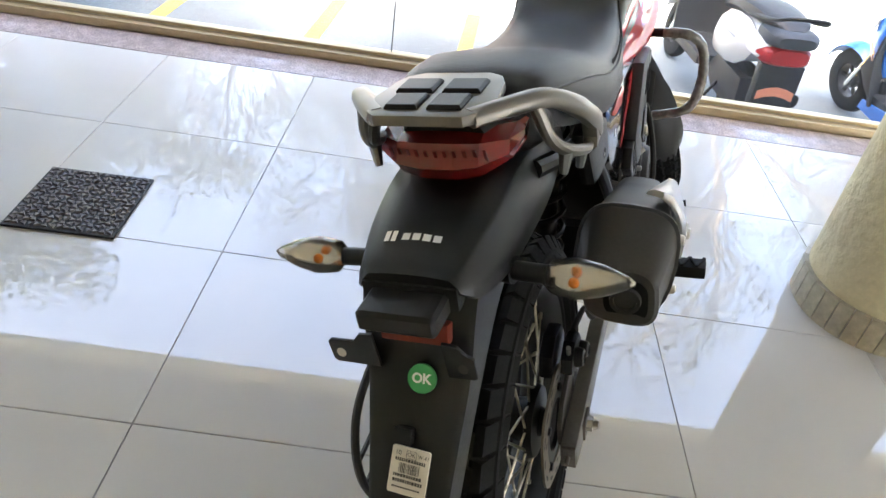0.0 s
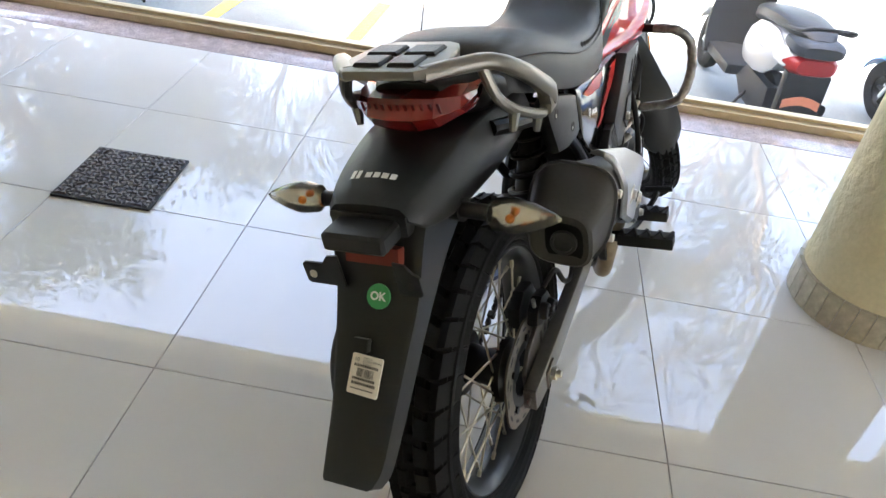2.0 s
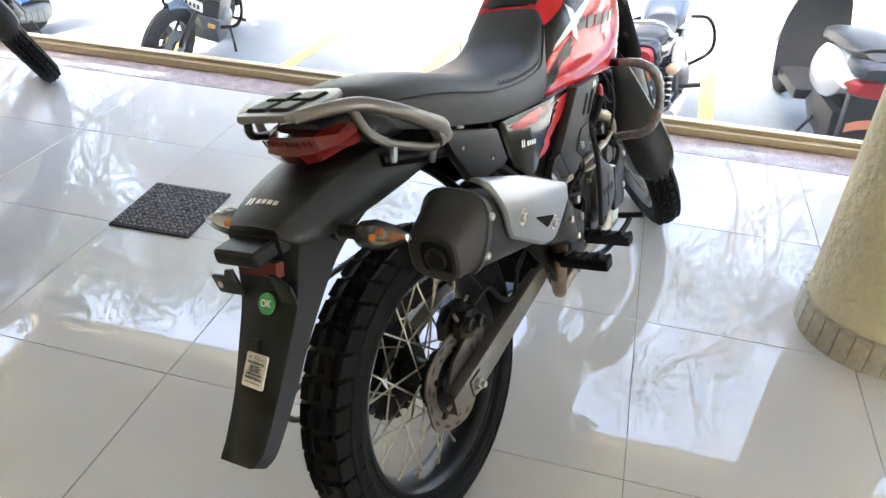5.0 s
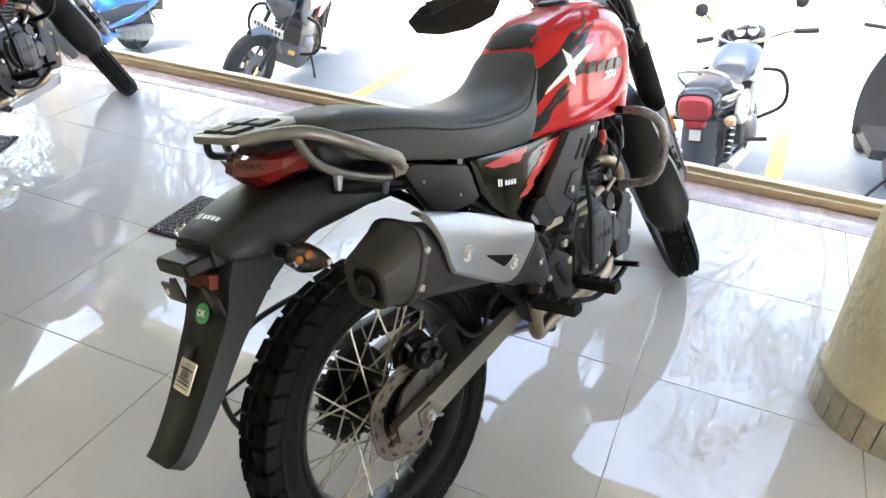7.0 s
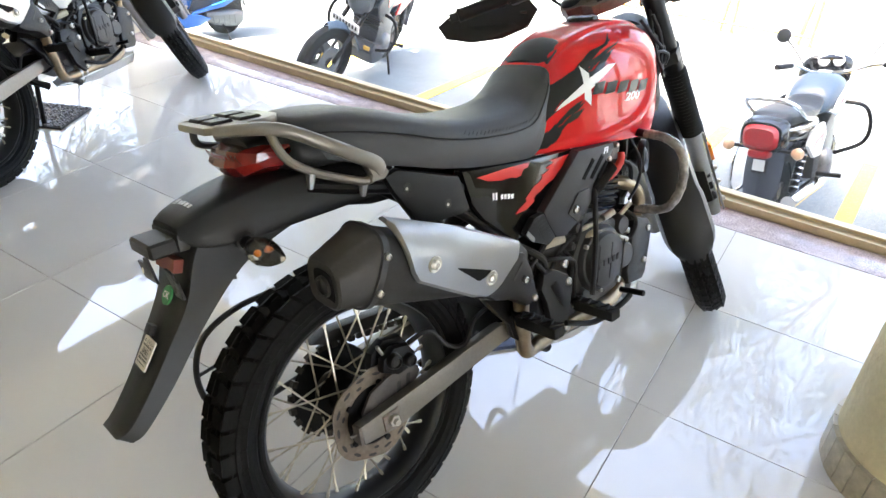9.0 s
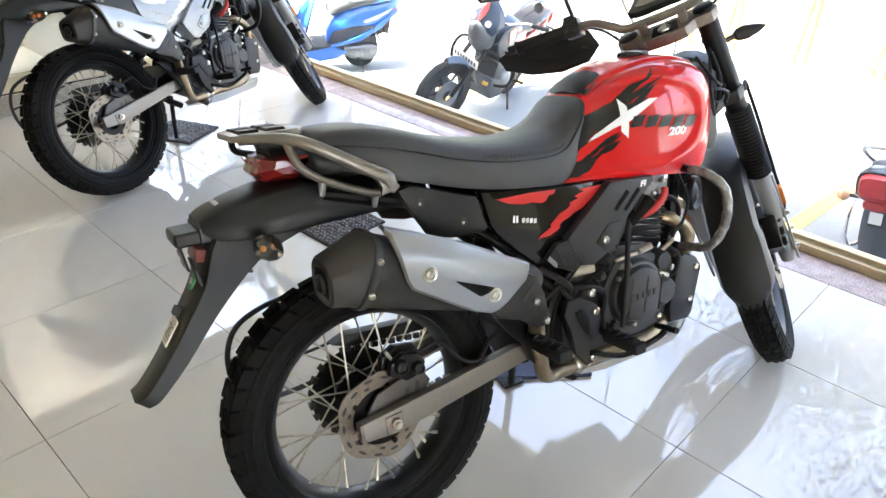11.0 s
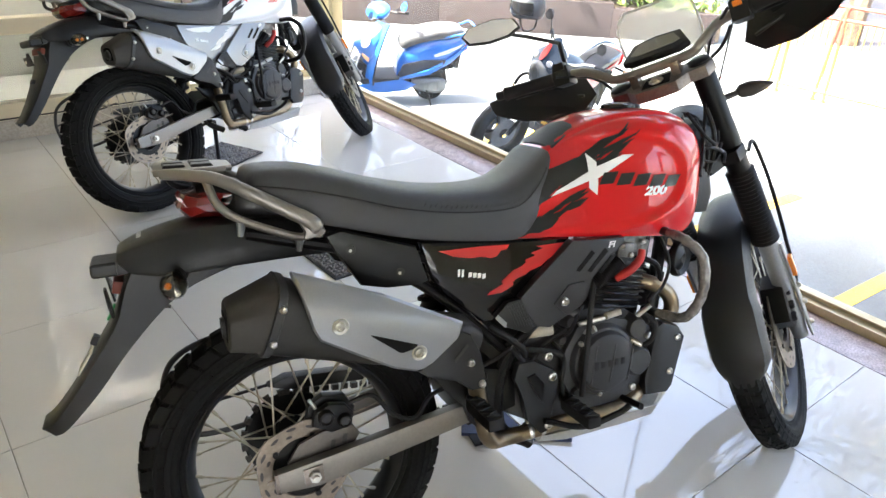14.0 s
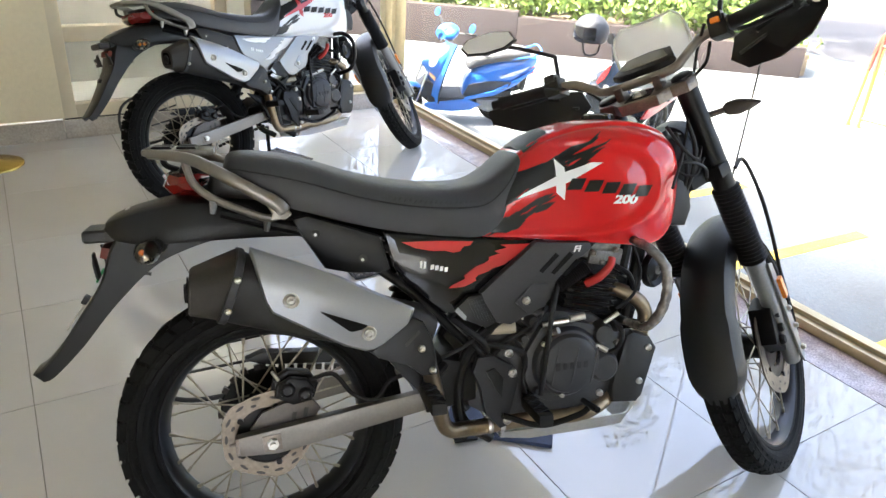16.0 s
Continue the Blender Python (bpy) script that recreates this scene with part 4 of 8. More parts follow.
    plate(bm, [(0.595, 0.400), (0.600, 0.470), (0.635, 0.525), (0.700, 0.540), (0.770, 0.520), (0.812, 0.470), (0.808, 0.395), (0.765, 0.345), (0.665, 0.335), (0.615, 0.355)], side(0.100), 0.024, 0.009)
    part("crankcase_cover", bm, ENGINE, engine, "dark cast crankcase cover")
    for x, z, r in ((0.612, 0.545, 0.018), (0.590, 0.505, 0.014), (0.835, 0.505, 0.013), (0.625, 0.37, 0.012)):
        bm = bmesh.new()
        lathe(bm, [(0, 0.02), (r * 0.6, 0.02), (r * 0.8, 0.014), (r, 0.004), (r, -0.03)], P(x, 0.115, z), (0, -1, 0), 18)
        part("engine_boss", bm, KNEE, engine)
    for k in range(3):
        bm = bmesh.new()
        tube(bm, [P(0.650 + 0.05 * k, 0.1545, 0.392 - 0.004 * k), P(0.668 + 0.05 * k, 0.1545, 0.484 - 0.006 * k)], 0.0022, 6, 1)
        part("cast_rib", bm, KNEE, cover)
    bm = bmesh.new()                                        # black side covers round the sprocket and gearbox
    plate(bm, [(0.462, 0.440), (0.474, 0.474), (0.512, 0.476), (0.562, 0.444), (0.576, 0.412), (0.558, 0.345), (0.545, 0.296), (0.528, 0.292), (0.492, 0.334), (0.480, 0.397)], side(0.118), 0.022, 0.007)
    part("gearbox_cover", bm, DARK_GREY, bike)
    bm = bmesh.new()
    plate(bm, [(0.492, 0.440), (0.512, 0.446), (0.534, 0.420), (0.530, 0.372), (0.512, 0.400)], side(0.1405), 0.004, 0.001)
    part("cover_inlay", bm, BLACK_METAL, bike)
    for x, z in ((0.558, 0.428), (0.545, 0.312), (0.548, 0.478)):
        bolt(bike, P(x, 0.139, z), (0, -1, 0), 0.011)
    bm = bmesh.new()                                        # oil cooler guard ahead of the engine
    plate(bm, [(0.862, 0.482), (0.880, 0.490), (0.928, 0.472), (0.948, 0.442), (0.912, 0.318), (0.896, 0.302), (0.830, 0.308), (0.826, 0.352)], side(0.080), 0.042, 0.014)
    part("cooler_guard", bm, BLACK, bike)
    for x, z in ((0.922, 0.445), (0.90, 0.36)):
        bolt(bike, P(x, 0.121, z), (0, -1, 0), 0.009)
    bm = bmesh.new()                                        # belly pan
    rows = [(0.55, 0.238, 0.262, 0.10), (0.62, 0.232, 0.268, 0.115), (0.80, 0.236, 0.276, 0.122), (0.866, 0.240, 0.278, 0.122), (0.905, 0.275, 0.296, 0.105)]
    loft(bm, [[P(x, -hw, z1), P(x, -hw * 0.8, z0), P(x, hw * 0.8, z0), P(x, hw, z1), P(x, hw - 0.006, z1), P(x, hw * 0.8 - 0.006, z0 + 0.004), P(x, -hw * 0.8 + 0.006, z0 + 0.004), P(x, -hw + 0.006, z1)] for x, z0, z1, hw in rows])
    part("skid_plate", bm, ALU, bike, "bare aluminium skid plate")

    # ---- exhaust ----
    bm = bmesh.new()
    tube(bm, [P(0.83, 0.05, 0.588), P(0.868, 0.078, 0.582), P(0.915, 0.088, 0.550), P(0.930, 0.085, 0.500), P(0.902, 0.065, 0.42), P(0.855, 0.08, 0.33), P(0.76, 0.11, 0.29), P(0.60, 0.105, 0.29), P(0.46, 0.115, 0.292), P(0.398, 0.135, 0.312), P(0.372, 0.155, 0.39), P(0.345, 0.185, 0.50)], 0.0185, 14)
    part("exhaust_pipe", bm, EXHAUST, bike, "tarnished steel exhaust pipe")
    for x, z in ((0.51, 0.291), (0.54, 0.29)):
        bm = bmesh.new()
        lathe(bm, [(0.0205, -0.006), (0.0225, 0), (0.0205, 0.006)], P(x, 0.108, z), (1, 0.03, 0), 18)
        box(bm, P(x, 0.108, z + 0.026), (0.012, 0.012, 0.014), 0.002)
        part("pipe_clamp", bm, STEEL, bike)
    a, b = P(0.34, 0.168, 0.565), P(-0.048, 0.192, 0.703)
    d = (b - a).normalized()
    s_up = (P(0, 0.12, 1) - d * d.dot(P(0, 0.12, 1))).normalized()
    s_out = d.cross(s_up) if d.cross(s_up).y < 0 else s_up.cross(d)

    def muffler_ring(k, hw, top, low, slope=0.0):
        c = a + d * (b - a).length * k
        out = []
        for i in range(28):
            q = 2 * math.pi * i / 28
            co, si = math.cos(q), math.sin(q)
            u = math.copysign(abs(co) ** 0.62, co) * hw
            v = math.copysign(abs(si) ** 0.62, si) * (top if si > 0 else low)
            out.append(c + s_out * (u * (1 - 0.08 * (v < 0) * abs(v) / low)) + s_up * v + d * slope * v)
        return out

    bm = bmesh.new()
    loft(bm, [muffler_ring(k, hw, t, l) for k, hw, t, l in ((-0.04, 0.03, 0.035, 0.045), (0.05, 0.045, 0.052, 0.056), (0.2, 0.050, 0.048, 0.062), (0.6, 0.055, 0.056, 0.066), (0.90, 0.059, 0.064, 0.068), (0.98, 0.060, 0.066, 0.068), (1.0, 0.058, 0.064, 0.066))])
    muf = part("muffler", bm, MUFFLER, bike, "matt black upswept exhaust muffler")
    bm = bmesh.new()
    cap = [muffler_ring(k, hw, t, l) for k, hw, t, l in ((1.0, 0.0615, 0.068, 0.070), (1.02, 0.0625, 0.069, 0.071), (1.035, 0.059, 0.066, 0.068))]
    face_c = b + P(-0.076, 0.004, -0.004)
    for grow, dx in ((1.0, 0.0), (0.9, -0.004)):
        ring = []
        for i in range(28):
            q = 2 * math.pi * i / 28
            co, si = math.cos(q), math.sin(q)
            ring.append(face_c + P(dx, 0, 0) + grow * (s_out * 0.046 * math.copysign(abs(co) ** 0.6, co) + P(0.004 * si, 0, 0.041 * math.copysign(abs(si) ** 0.6, si))))
        cap.append(ring)
    loft(bm, cap)
    part("end_cap", bm, CAP, muf, "tapered brown-black end cap")
    # band in lighter grey than the muffler, to paint in its rim's highlight
    bm = bmesh.new()
    loft(bm, [muffler_ring(k, hw, t, l) for k, hw, t, l in ((0.985, 0.0625, 0.0685, 0.0705), (0.988, 0.0650, 0.0712, 0.0732), (1.022, 0.0655, 0.0718, 0.0738), (1.026, 0.0630, 0.0695, 0.0715))])
    part("cap_band", bm, KNEE, muf, "raised band round the muffler")
    # a dark plate in place of the shade in the outlet's recess
    bm = bmesh.new()
    end = face_c + P(-0.0046, 0.007, -0.002)
    rim_ = [end + s_out * 0.027 * math.copysign(abs(math.cos(q)) ** 0.6, math.cos(q)) + P(0, 0, 0.029 * math.copysign(abs(math.sin(q)) ** 0.6, math.sin(q))) for q in (2 * math.pi * i / 24 for i in range(24))]
    loft(bm, [rim_, [p + P(-0.0012, 0, 0) for p in rim_]])
    part("outlet_recess", bm, HOLE_DARK, muf, "flat dark square for the shade in the outlet recess")
    bm = bmesh.new()
    lathe(bm, [(0.0, 0.0004), (0.0135, 0.0006), (0.0140, 0.005), (0.0185, 0.005), (0.0195, -0.004)], end + P(-0.002, 0, 0), P(-1, 0, 0), 24)
    part("tail_pipe", bm, MUFFLER, muf, "dark round outlet")
    for s in (0.7, -0.6):
        bolt(muf, a + d * (b - a).length * 1.0 + s_out * 0.062 + s_up * 0.05 * s, s_out, 0.007)

    def on_shield(s, h, w):
        """s: metres along the muffler from its front; h: metres up its side; w: outwards."""
        over, h = max(0.0, h - 0.085), min(h, 0.085)
        curl = max(0.0, h - 0.022) / 0.075
        out = (0.068 + w) * (0.84 + 0.16 * min(1, s / 0.25)) * (1 - 0.60 * curl ** 2.2)
        return a + d * s + s_out * (out - over) + s_up * (h + 0.25 * over - 3.0 * over * over + w * min(1.0, curl))

    LOW = [(0.056, 0.048), (0.063, 0.022), (0.0974, -0.030), (0.112, -0.044), (0.128, -0.0505), (0.175, -0.0490), (0.333, -0.0125), (0.350, 0.004), (0.372, 0.038), (0.404, 0.090)]

    def low_edge(s):
        for (s0, h0_), (s1, h1_) in zip(LOW, LOW[1:]):
            if s <= s1:
                return h0_ + (h1_ - h0_) * (s - s0) / (s1 - s0)
        return LOW[-1][1]

    bm = bmesh.new()                                        # the silver shield wraps the outer and upper side
    ss = sorted(set([0.056 + 0.348 * i / 40 for i in range(41)] + [p[0] for p in LOW]))
    skins = []
    for w_ in (0.0, 0.004):
        rows = []
        for k, s_ in enumerate(ss):
            lo_, hi_ = low_edge(s_), 0.060 + 0.050 * (s_ - 0.056) / 0.344
            hi_ = max(hi_, lo_ + 0.004)
            gap = hi_ - lo_
            hs = [lo_, lo_ + min(0.006, gap * 0.2)] + [lo_ + min(0.006, gap * 0.2) + (gap - 2 * min(0.006, gap * 0.2)) * j / 12 for j in range(1, 13)] + [hi_]
            edge = [0.0055] + [0.0] * 13 + [0.004]
            if k in (0, len(ss) - 1):
                edge = [0.0055] * 15
            rows.append([bm.verts.new(on_shield(s_, h_, w_ - e_)) for h_, e_ in zip(hs, edge)])
        for p, q in zip(rows, rows[1:]):
            for j in range(14):
                bm.faces.new((p[j], p[j + 1], q[j + 1], q[j]))
        skins.append([r[0] for r in rows] + rows[-1][1:] + [r[-1] for r in rows[-2::-1]] + rows[0][-2:0:-1])
    for i in range(len(skins[0])):
        j = (i + 1) % len(skins[0])
        bm.faces.new((skins[0][i], skins[0][j], skins[1][j], skins[1][i]))
    shield = part("heat_shield", bm, SHIELD, bike, "silver heat shield with two bolts and a dark slot", sharp=30)
    # the slot is a flat dark face, its depth's shade put into colour
    bm = bmesh.new()
    tri = [(0.246, 0.0150), (0.243, 0.0120), (0.178, -0.0130), (0.170, -0.0135), (0.153, -0.0046), (0.1445, 0.0040), (0.146, 0.0072)]
    bm.faces.new([bm.verts.new(on_shield(u, v, 0.0050)) for u, v in tri])
    part("shield_slot", bm, HOLE_DARK, shield)
    for u, v in ((0.1355, -0.010), (0.307, 0.0224)):
        q = on_shield(u, v, 0.0045)
        bm = bmesh.new()
        lathe(bm, [(0.008, -0.001), (0.0145, 0.0018), (0.016, 0)], q, s_out, 20)
        part("bolt_ring", bm, STEEL, shield)
        bolt(shield, q + s_out * 0.0005, s_out, 0.009)
    bm = bmesh.new()                                        # black cover where the pipe enters the muffler
    plate(bm, [(0.212, 0.545), (0.250, 0.566), (0.308, 0.612), (0.330, 0.600), (0.350, 0.556), (0.358, 0.510), (0.360, 0.478), (0.325, 0.478), (0.296, 0.503), (0.235, 0.526)], side(0.160), 0.062, 0.012)
    link = part("link_cover", bm, BLACK, bike, "black plastic link pipe cover")
    bolt(link, P(0.323, 0.223, 0.542), (0, -1, 0), 0.008)
    bolt(link, P(0.346, 0.223, 0.492), (0, -1, 0), 0.008)
    # a dark strip for the shade in the cover's slit
    bm = bmesh.new()
    plate(bm, [(0.288, 0.556), (0.318, 0.584), (0.321, 0.578), (0.291, 0.549)], side(0.2222), 0.0012)
    part("cover_slit", bm, GASKET_AND_GAP, link)
    bm = bmesh.new()                                        # hanger for the rear peg
    plate(bm, [(0.262, 0.500), (0.330, 0.478), (0.378, 0.445), (0.392, 0.400), (0.386, 0.368), (0.366, 0.352), (0.346, 0.372), (0.335, 0.410), (0.300, 0.450)], side(0.135), 0.018, 0.005)
    part("peg_hanger", bm, BLACK_METAL, bike, "black cast peg hanger")
    bolt(bike, P(0.372, 0.153, 0.425), (0, -1, 0), 0.009)

    # ---- pegs and levers ----
    for x, z, r0, r1, tilt in ((0.342, 0.432, 0.180, 0.292, -0.02), (0.60, 0.350, 0.13, 0.245, 0.0)):
        for sign in (1, -1):
            bm = bmesh.new()
            box(bm, P(x, sign * (r0 + r1) / 2, z), (0.034, r1 - r0, 0.026), 0.006)
            peg = part("footpeg", bm, GRIP, bike, "black rubber footpeg")
            for k in range(8):
                bm = bmesh.new()
                box(bm, P(x, sign * (r0 + 0.010 + (r1 - r0 - 0.020) * k / 7), z + 0.0140), (0.032, 0.0055, 0.006), 0.001, Matrix.Rotation(radians(24 * (-1) ** k), 4, "Z"), 1)
                part("tread_rib", bm, GRIP, peg)
            bm = bmesh.new()
            tube(bm, [P(x + 0.06, sign * 0.10, z + 0.02), P(x + 0.01, sign * (r0 - 0.02), z + 0.005), P(x, sign * (r0 + 0.01), z)], 0.014, 10)
            part("peg_bracket", bm, BLACK_METAL, peg)
    bm = bmesh.new()
    tube(bm, [P(0.53, 0.15, 0.33), P(0.62, 0.165, 0.30), P(0.70, 0.19, 0.325), P(0.725, 0.20, 0.345)], 0.0075, 8)
    tube(bm, [P(0.725, 0.17, 0.35), P(0.728, 0.236, 0.355)], 0.008, 8, 1)
    part("brake_pedal", bm, BLACK_METAL, bike)
    bm = bmesh.new()
    tube(bm, [P(0.50, -0.12, 0.30), P(0.535, -0.20, 0.17), P(0.56, -0.255, 0.075)], 0.011, 10)
    box(bm, P(0.562, -0.262, 0.077), (0.07, 0.045, 0.008), 0.003, Matrix.Rotation(radians(15), 4, "X"))
    part("side_stand", bm, BLACK_METAL, bike, "black side stand folded down")

    # ---- bodywork ----
    rows = interp_rows([(-0.055, 0.895, 0.915, 0.07), (-0.035, 0.878, 0.948, 0.098), (0.05, 0.845, 0.945, 0.118), (0.13, 0.822, 0.925, 0.128), (0.22, 0.795, 0.895, 0.134), (0.32, 0.773, 0.872, 0.132), (0.42, 0.757, 0.862, 0.124), (0.50, 0.752, 0.868, 0.116), (0.55, 0.79, 0.895, 0.104), (0.58, 0.855, 0.919, 0.096), (0.595, 0.895, 0.930, 0.084)], 4)
    bm = bmesh.new()

    def seat_ring(x, z0, z1, hw):
        h = z1 - z0
        prof = [(0.0, 0), (0.97, 0), (1.0, 0.10), (1.0, 0.38), (0.97, 0.62), (0.88, 0.82), (0.70, 0.94), (0.35, 0.995), (0.0, 1.0)]
        half = [P(x + 0.0 * v, u * hw, z0 + v * h) for u, v in prof]
        return half + [Vector((p.x, -p.y, p.z)) for p in half[-2:0:-1]]

    loft(bm, [seat_ring(*r) for r in rows])
    seat = part("seat", bm, VINYL, bike, "black vinyl seat with stitched edge", sharp=50)
    for sign in (1, -1):
        bm = bmesh.new()
        seam = [P(x, sign * (hw * 0.985), z0 + 0.60 * (z1 - z0)) for x, z0, z1, hw in rows[4:-4]]
        tube(bm, seam, 0.0018, 6, 1)
        part("seam", bm, DARK_GREY, seat)
        for k in range(24):
            x = 0.28 + 0.0115 * k
            near = min(rows, key=lambda r: abs(r[0] - x))
            bm = bmesh.new()
            z = near[1] + 0.70 * (near[2] - near[1])
            tube(bm, [P(x, sign * near[3] * 0.962, z - 0.003), P(x + 0.005, sign * near[3] * 0.958, z + 0.003)], 0.0011, 5, 1)
            part("stitch", bm, KNEE, seat)

    rows = interp_rows([(0.472, 0.748, 0.766, 0.085), (0.50, 0.745, 0.80, 0.100), (0.545, 0.741, 0.865, 0.112), (0.60, 0.737, 0.932, 0.122), (0.66, 0.731, 0.968, 0.133), (0.74, 0.722, 0.992, 0.143), (0.82, 0.713, 1.000, 0.149), (0.885, 0.706, 0.996, 0.146), (0.935, 0.712, 0.984, 0.136), (0.972, 0.738, 0.966, 0.120), (0.996, 0.778, 0.936, 0.096), (1.006, 0.82, 0.90, 0.062)], 8)
    bm = bmesh.new()

    def tank_ring(x, z0, z1, hw):
        h = z1 - z0
        prof = smooth_path([(0.0, 0.0, 0), (0.80, 0.0, 0), (0.90, 0.03, 0), (0.955, 0.14, 0), (0.985, 0.30, 0), (1.0, 0.46, 0), (0.99, 0.60, 0), (0.945, 0.74, 0), (0.83, 0.87, 0), (0.67, 0.935, 0), (0.56, 0.952, 0), (0.50, 0.985, 0), (0.25, 0.998, 0), (0.0, 1.0, 0)], 4)
        half = []
        for p in prof:
            u, v = p.x, p.y
            xx, zz = x, z0 + v * h
            # the flanks are scooped out behind a raised shoulder
            e = (max(0.0, xx - 0.66) / 0.245) ** 2.6 + (abs(zz - 0.850) / 0.100) ** 2.6
            s = min(1.0, max(0.0, (1.22 - e) / 0.42))
            dip = 0.011 * s * s * (3 - 2 * s) * min(1.0, max(0.0, (u - 0.55) / 0.25))
            lip = 0.004 * math.exp(-((e - 1.35) / 0.22) ** 2) * min(1.0, max(0.0, (u - 0.55) / 0.25)) * min(1.0, max(0.0, (xx - 0.62) / 0.1))
            half.append(P(xx, u * hw - dip + lip, zz))
        return half + [Vector((p.x, -p.y, p.z)) for p in half[-2:0:-1]]

    loft(bm, [tank_ring(*r) for r in rows])
    bmesh.ops.triangulate(bm, faces=bm.faces)
    tank_bvh = BVHTree.FromBMesh(bm)
    tank = part("fuel_tank", bm, paint, bike, "glossy red fuel tank with graphics" if red else "glossy white fuel tank with graphics", sharp=50)
    bm = bmesh.new()                                        # rubber pad at the back of the tank, filler cap
    rows_p = [[P(x, hw * u, z + 0.004 - 0.012 * u * u) for u in (-1, -0.6, 0, 0.6, 1)] + [P(x, hw * u, z - 0.02) for u in (1, 0.6, 0, -0.6, -1)] for x, z, hw in ((0.602, 0.936, 0.062), (0.610, 0.944, 0.070), (0.64, 0.962, 0.070), (0.668, 0.975, 0.064), (0.676, 0.977, 0.056))]
    loft(bm, rows_p)
    part("tank_pad", bm, BLACK, tank)
    bm = bmesh.new()
    lathe(bm, [(0.0, 0.012), (0.03, 0.012), (0.038, 0.008), (0.04, 0.0)], P(0.83, 0, 1.0), (0, 0, 1), 28)
    part("filler_cap", bm, BLACK_GLOSS, tank)

    big = DECAL_BLACK
    x_col = DECAL_WHITE if red else DECAL_RED
    for sign in (1, -1):
        decal(tank, "brush_stripe", [[(0.520, 0.800), (0.531, 0.850), (0.575, 0.884), (0.640, 0.908), (0.690, 0.920), (0.655, 0.885), (0.600, 0.850), (0.560, 0.818), (0.530, 0.792)]] + brush((0.530, 0.830), (0.748, 0.934), 0.020, 46, 3, 0.006), tank_bvh, big, sign, label="black brushed stripe")
        decal(tank, "brush_stripe", [[(0.507, 0.754), (0.526, 0.772), (0.585, 0.795), (0.600, 0.780), (0.585, 0.762), (0.556, 0.751)]] + brush((0.522, 0.762), (0.648, 0.824), 0.012, 26, 5, 0.005), tank_bvh, big, sign, label="black brushed stripe")
        decal(tank, "cross_mark", [[(0.580, 0.830), (0.594, 0.842), (0.661, 0.875), (0.687, 0.887), (0.750, 0.907), (0.777, 0.906), (0.690, 0.862), (0.668, 0.858)], [(0.664, 0.917), (0.686, 0.897), (0.6885, 0.850), (0.687, 0.824), (0.667, 0.842), (0.667, 0.872)]], tank_bvh, x_col, sign, lift=0.0024, label="white slashed cross mark" if red else "red slashed cross mark")
        for k in range(5):
            decal(tank, "word_bar", [slant(0.690 + 0.0415 * k, 0.847 - 0.0056 * k, 0.035, 0.0255, 0.50)], tank_bvh, DECAL_BLACK, sign, lift=0.0028)
        bm = bmesh.new()

        def on_tank(u, v):
            x, z = 0.836 + sign * u * 1.42 + 0.35 * v, 0.819 - 0.09 * sign * u + v
            hit = tank_bvh.ray_cast(P(x, sign * 0.6, z), P(0, -sign, 0), 1.0)[0]
            return hit + P(0, sign * 0.0022, 0)

        text_on(bm, "200", 0.027, on_tank, 0.0013)
        part("number_mark", bm, DECAL_WHITE if red else DECAL_RED, tank)

    # side panels below the seat and tank
    for sign in (1, -1):
        bm = bmesh.new()
        plate(bm, [(0.078, 0.815), (0.110, 0.822), (0.220, 0.783), (0.262, 0.768), (0.284, 0.692), (0.262, 0.686), (0.196, 0.690), (0.142, 0.704), (0.095, 0.780)], side(0.098, sign), 0.026, 0.012)
        cover_ = part("tail_panel", bm, BLACK, bike, "black satin side cover")
        for x, z in ((0.125, 0.782), (0.222, 0.722)):
            # a dark disc in place of the shade in a recessed hole
            bm = bmesh.new()
            lathe(bm, [(0.0, 0.0004), (0.0075, 0.0004), (0.0085, 0.0012), (0.0095, 0.0004)], P(x, sign * 0.1242, z), (0, -sign, 0), 18)
            hole = part("screw_hole", bm, GASKET_AND_GAP, cover_, "flat dark disc for the shade in a screw hole")
            bm = bmesh.new()
            lathe(bm, [(0.0, 0.0010), (0.0030, 0.0010), (0.0034, 0.0)], P(x - 0.001, sign * 0.1244, z - 0.002), (0, -sign, 0), 10)
            part("screw", bm, STEEL, hole)
        bm = bmesh.new()
        outline = [(0.268, 0.776), (0.30, 0.772), (0.48, 0.748), (0.625, 0.738), (0.575, 0.68), (0.50, 0.615), (0.432, 0.576), (0.405, 0.578), (0.318, 0.654), (0.290, 0.695)]
        plate(bm, outline, side(0.092, sign), 0.030, 0.016)
        bmesh.ops.triangulate(bm, faces=bm.faces)
        bvh = BVHTree.FromBMesh(bm)
        panel = part("side_panel", bm, BLACK_GLOSS if red else SILVER_PANEL, bike, "gloss black side panel with red flash" if red else "silver-grey side panel")
        stripe = DECAL_RED if red else DECAL_WHITE
        decal(panel, "flash", [[(0.306, 0.752), (0.400, 0.748), (0.470, 0.742), (0.462, 0.734), (0.448, 0.733), (0.438, 0.722), (0.424, 0.720), (0.404, 0.726), (0.376, 0.727), (0.338, 0.736)]], bvh, stripe, sign)
        decal(panel, "flash", [jag((0.424, 0.640), (0.446, 0.640), (0.545, 0.730), (0.622, 0.728), 14, 0.014, 12)], bvh, stripe, sign)
        for k in range(4):
            decal(panel, "word_bar", [slant(0.370 + 0.0105 * k, 0.686 - 0.0026 * k, 0.0080, 0.0105, 0.12)], bvh, DECAL_WHITE, sign)
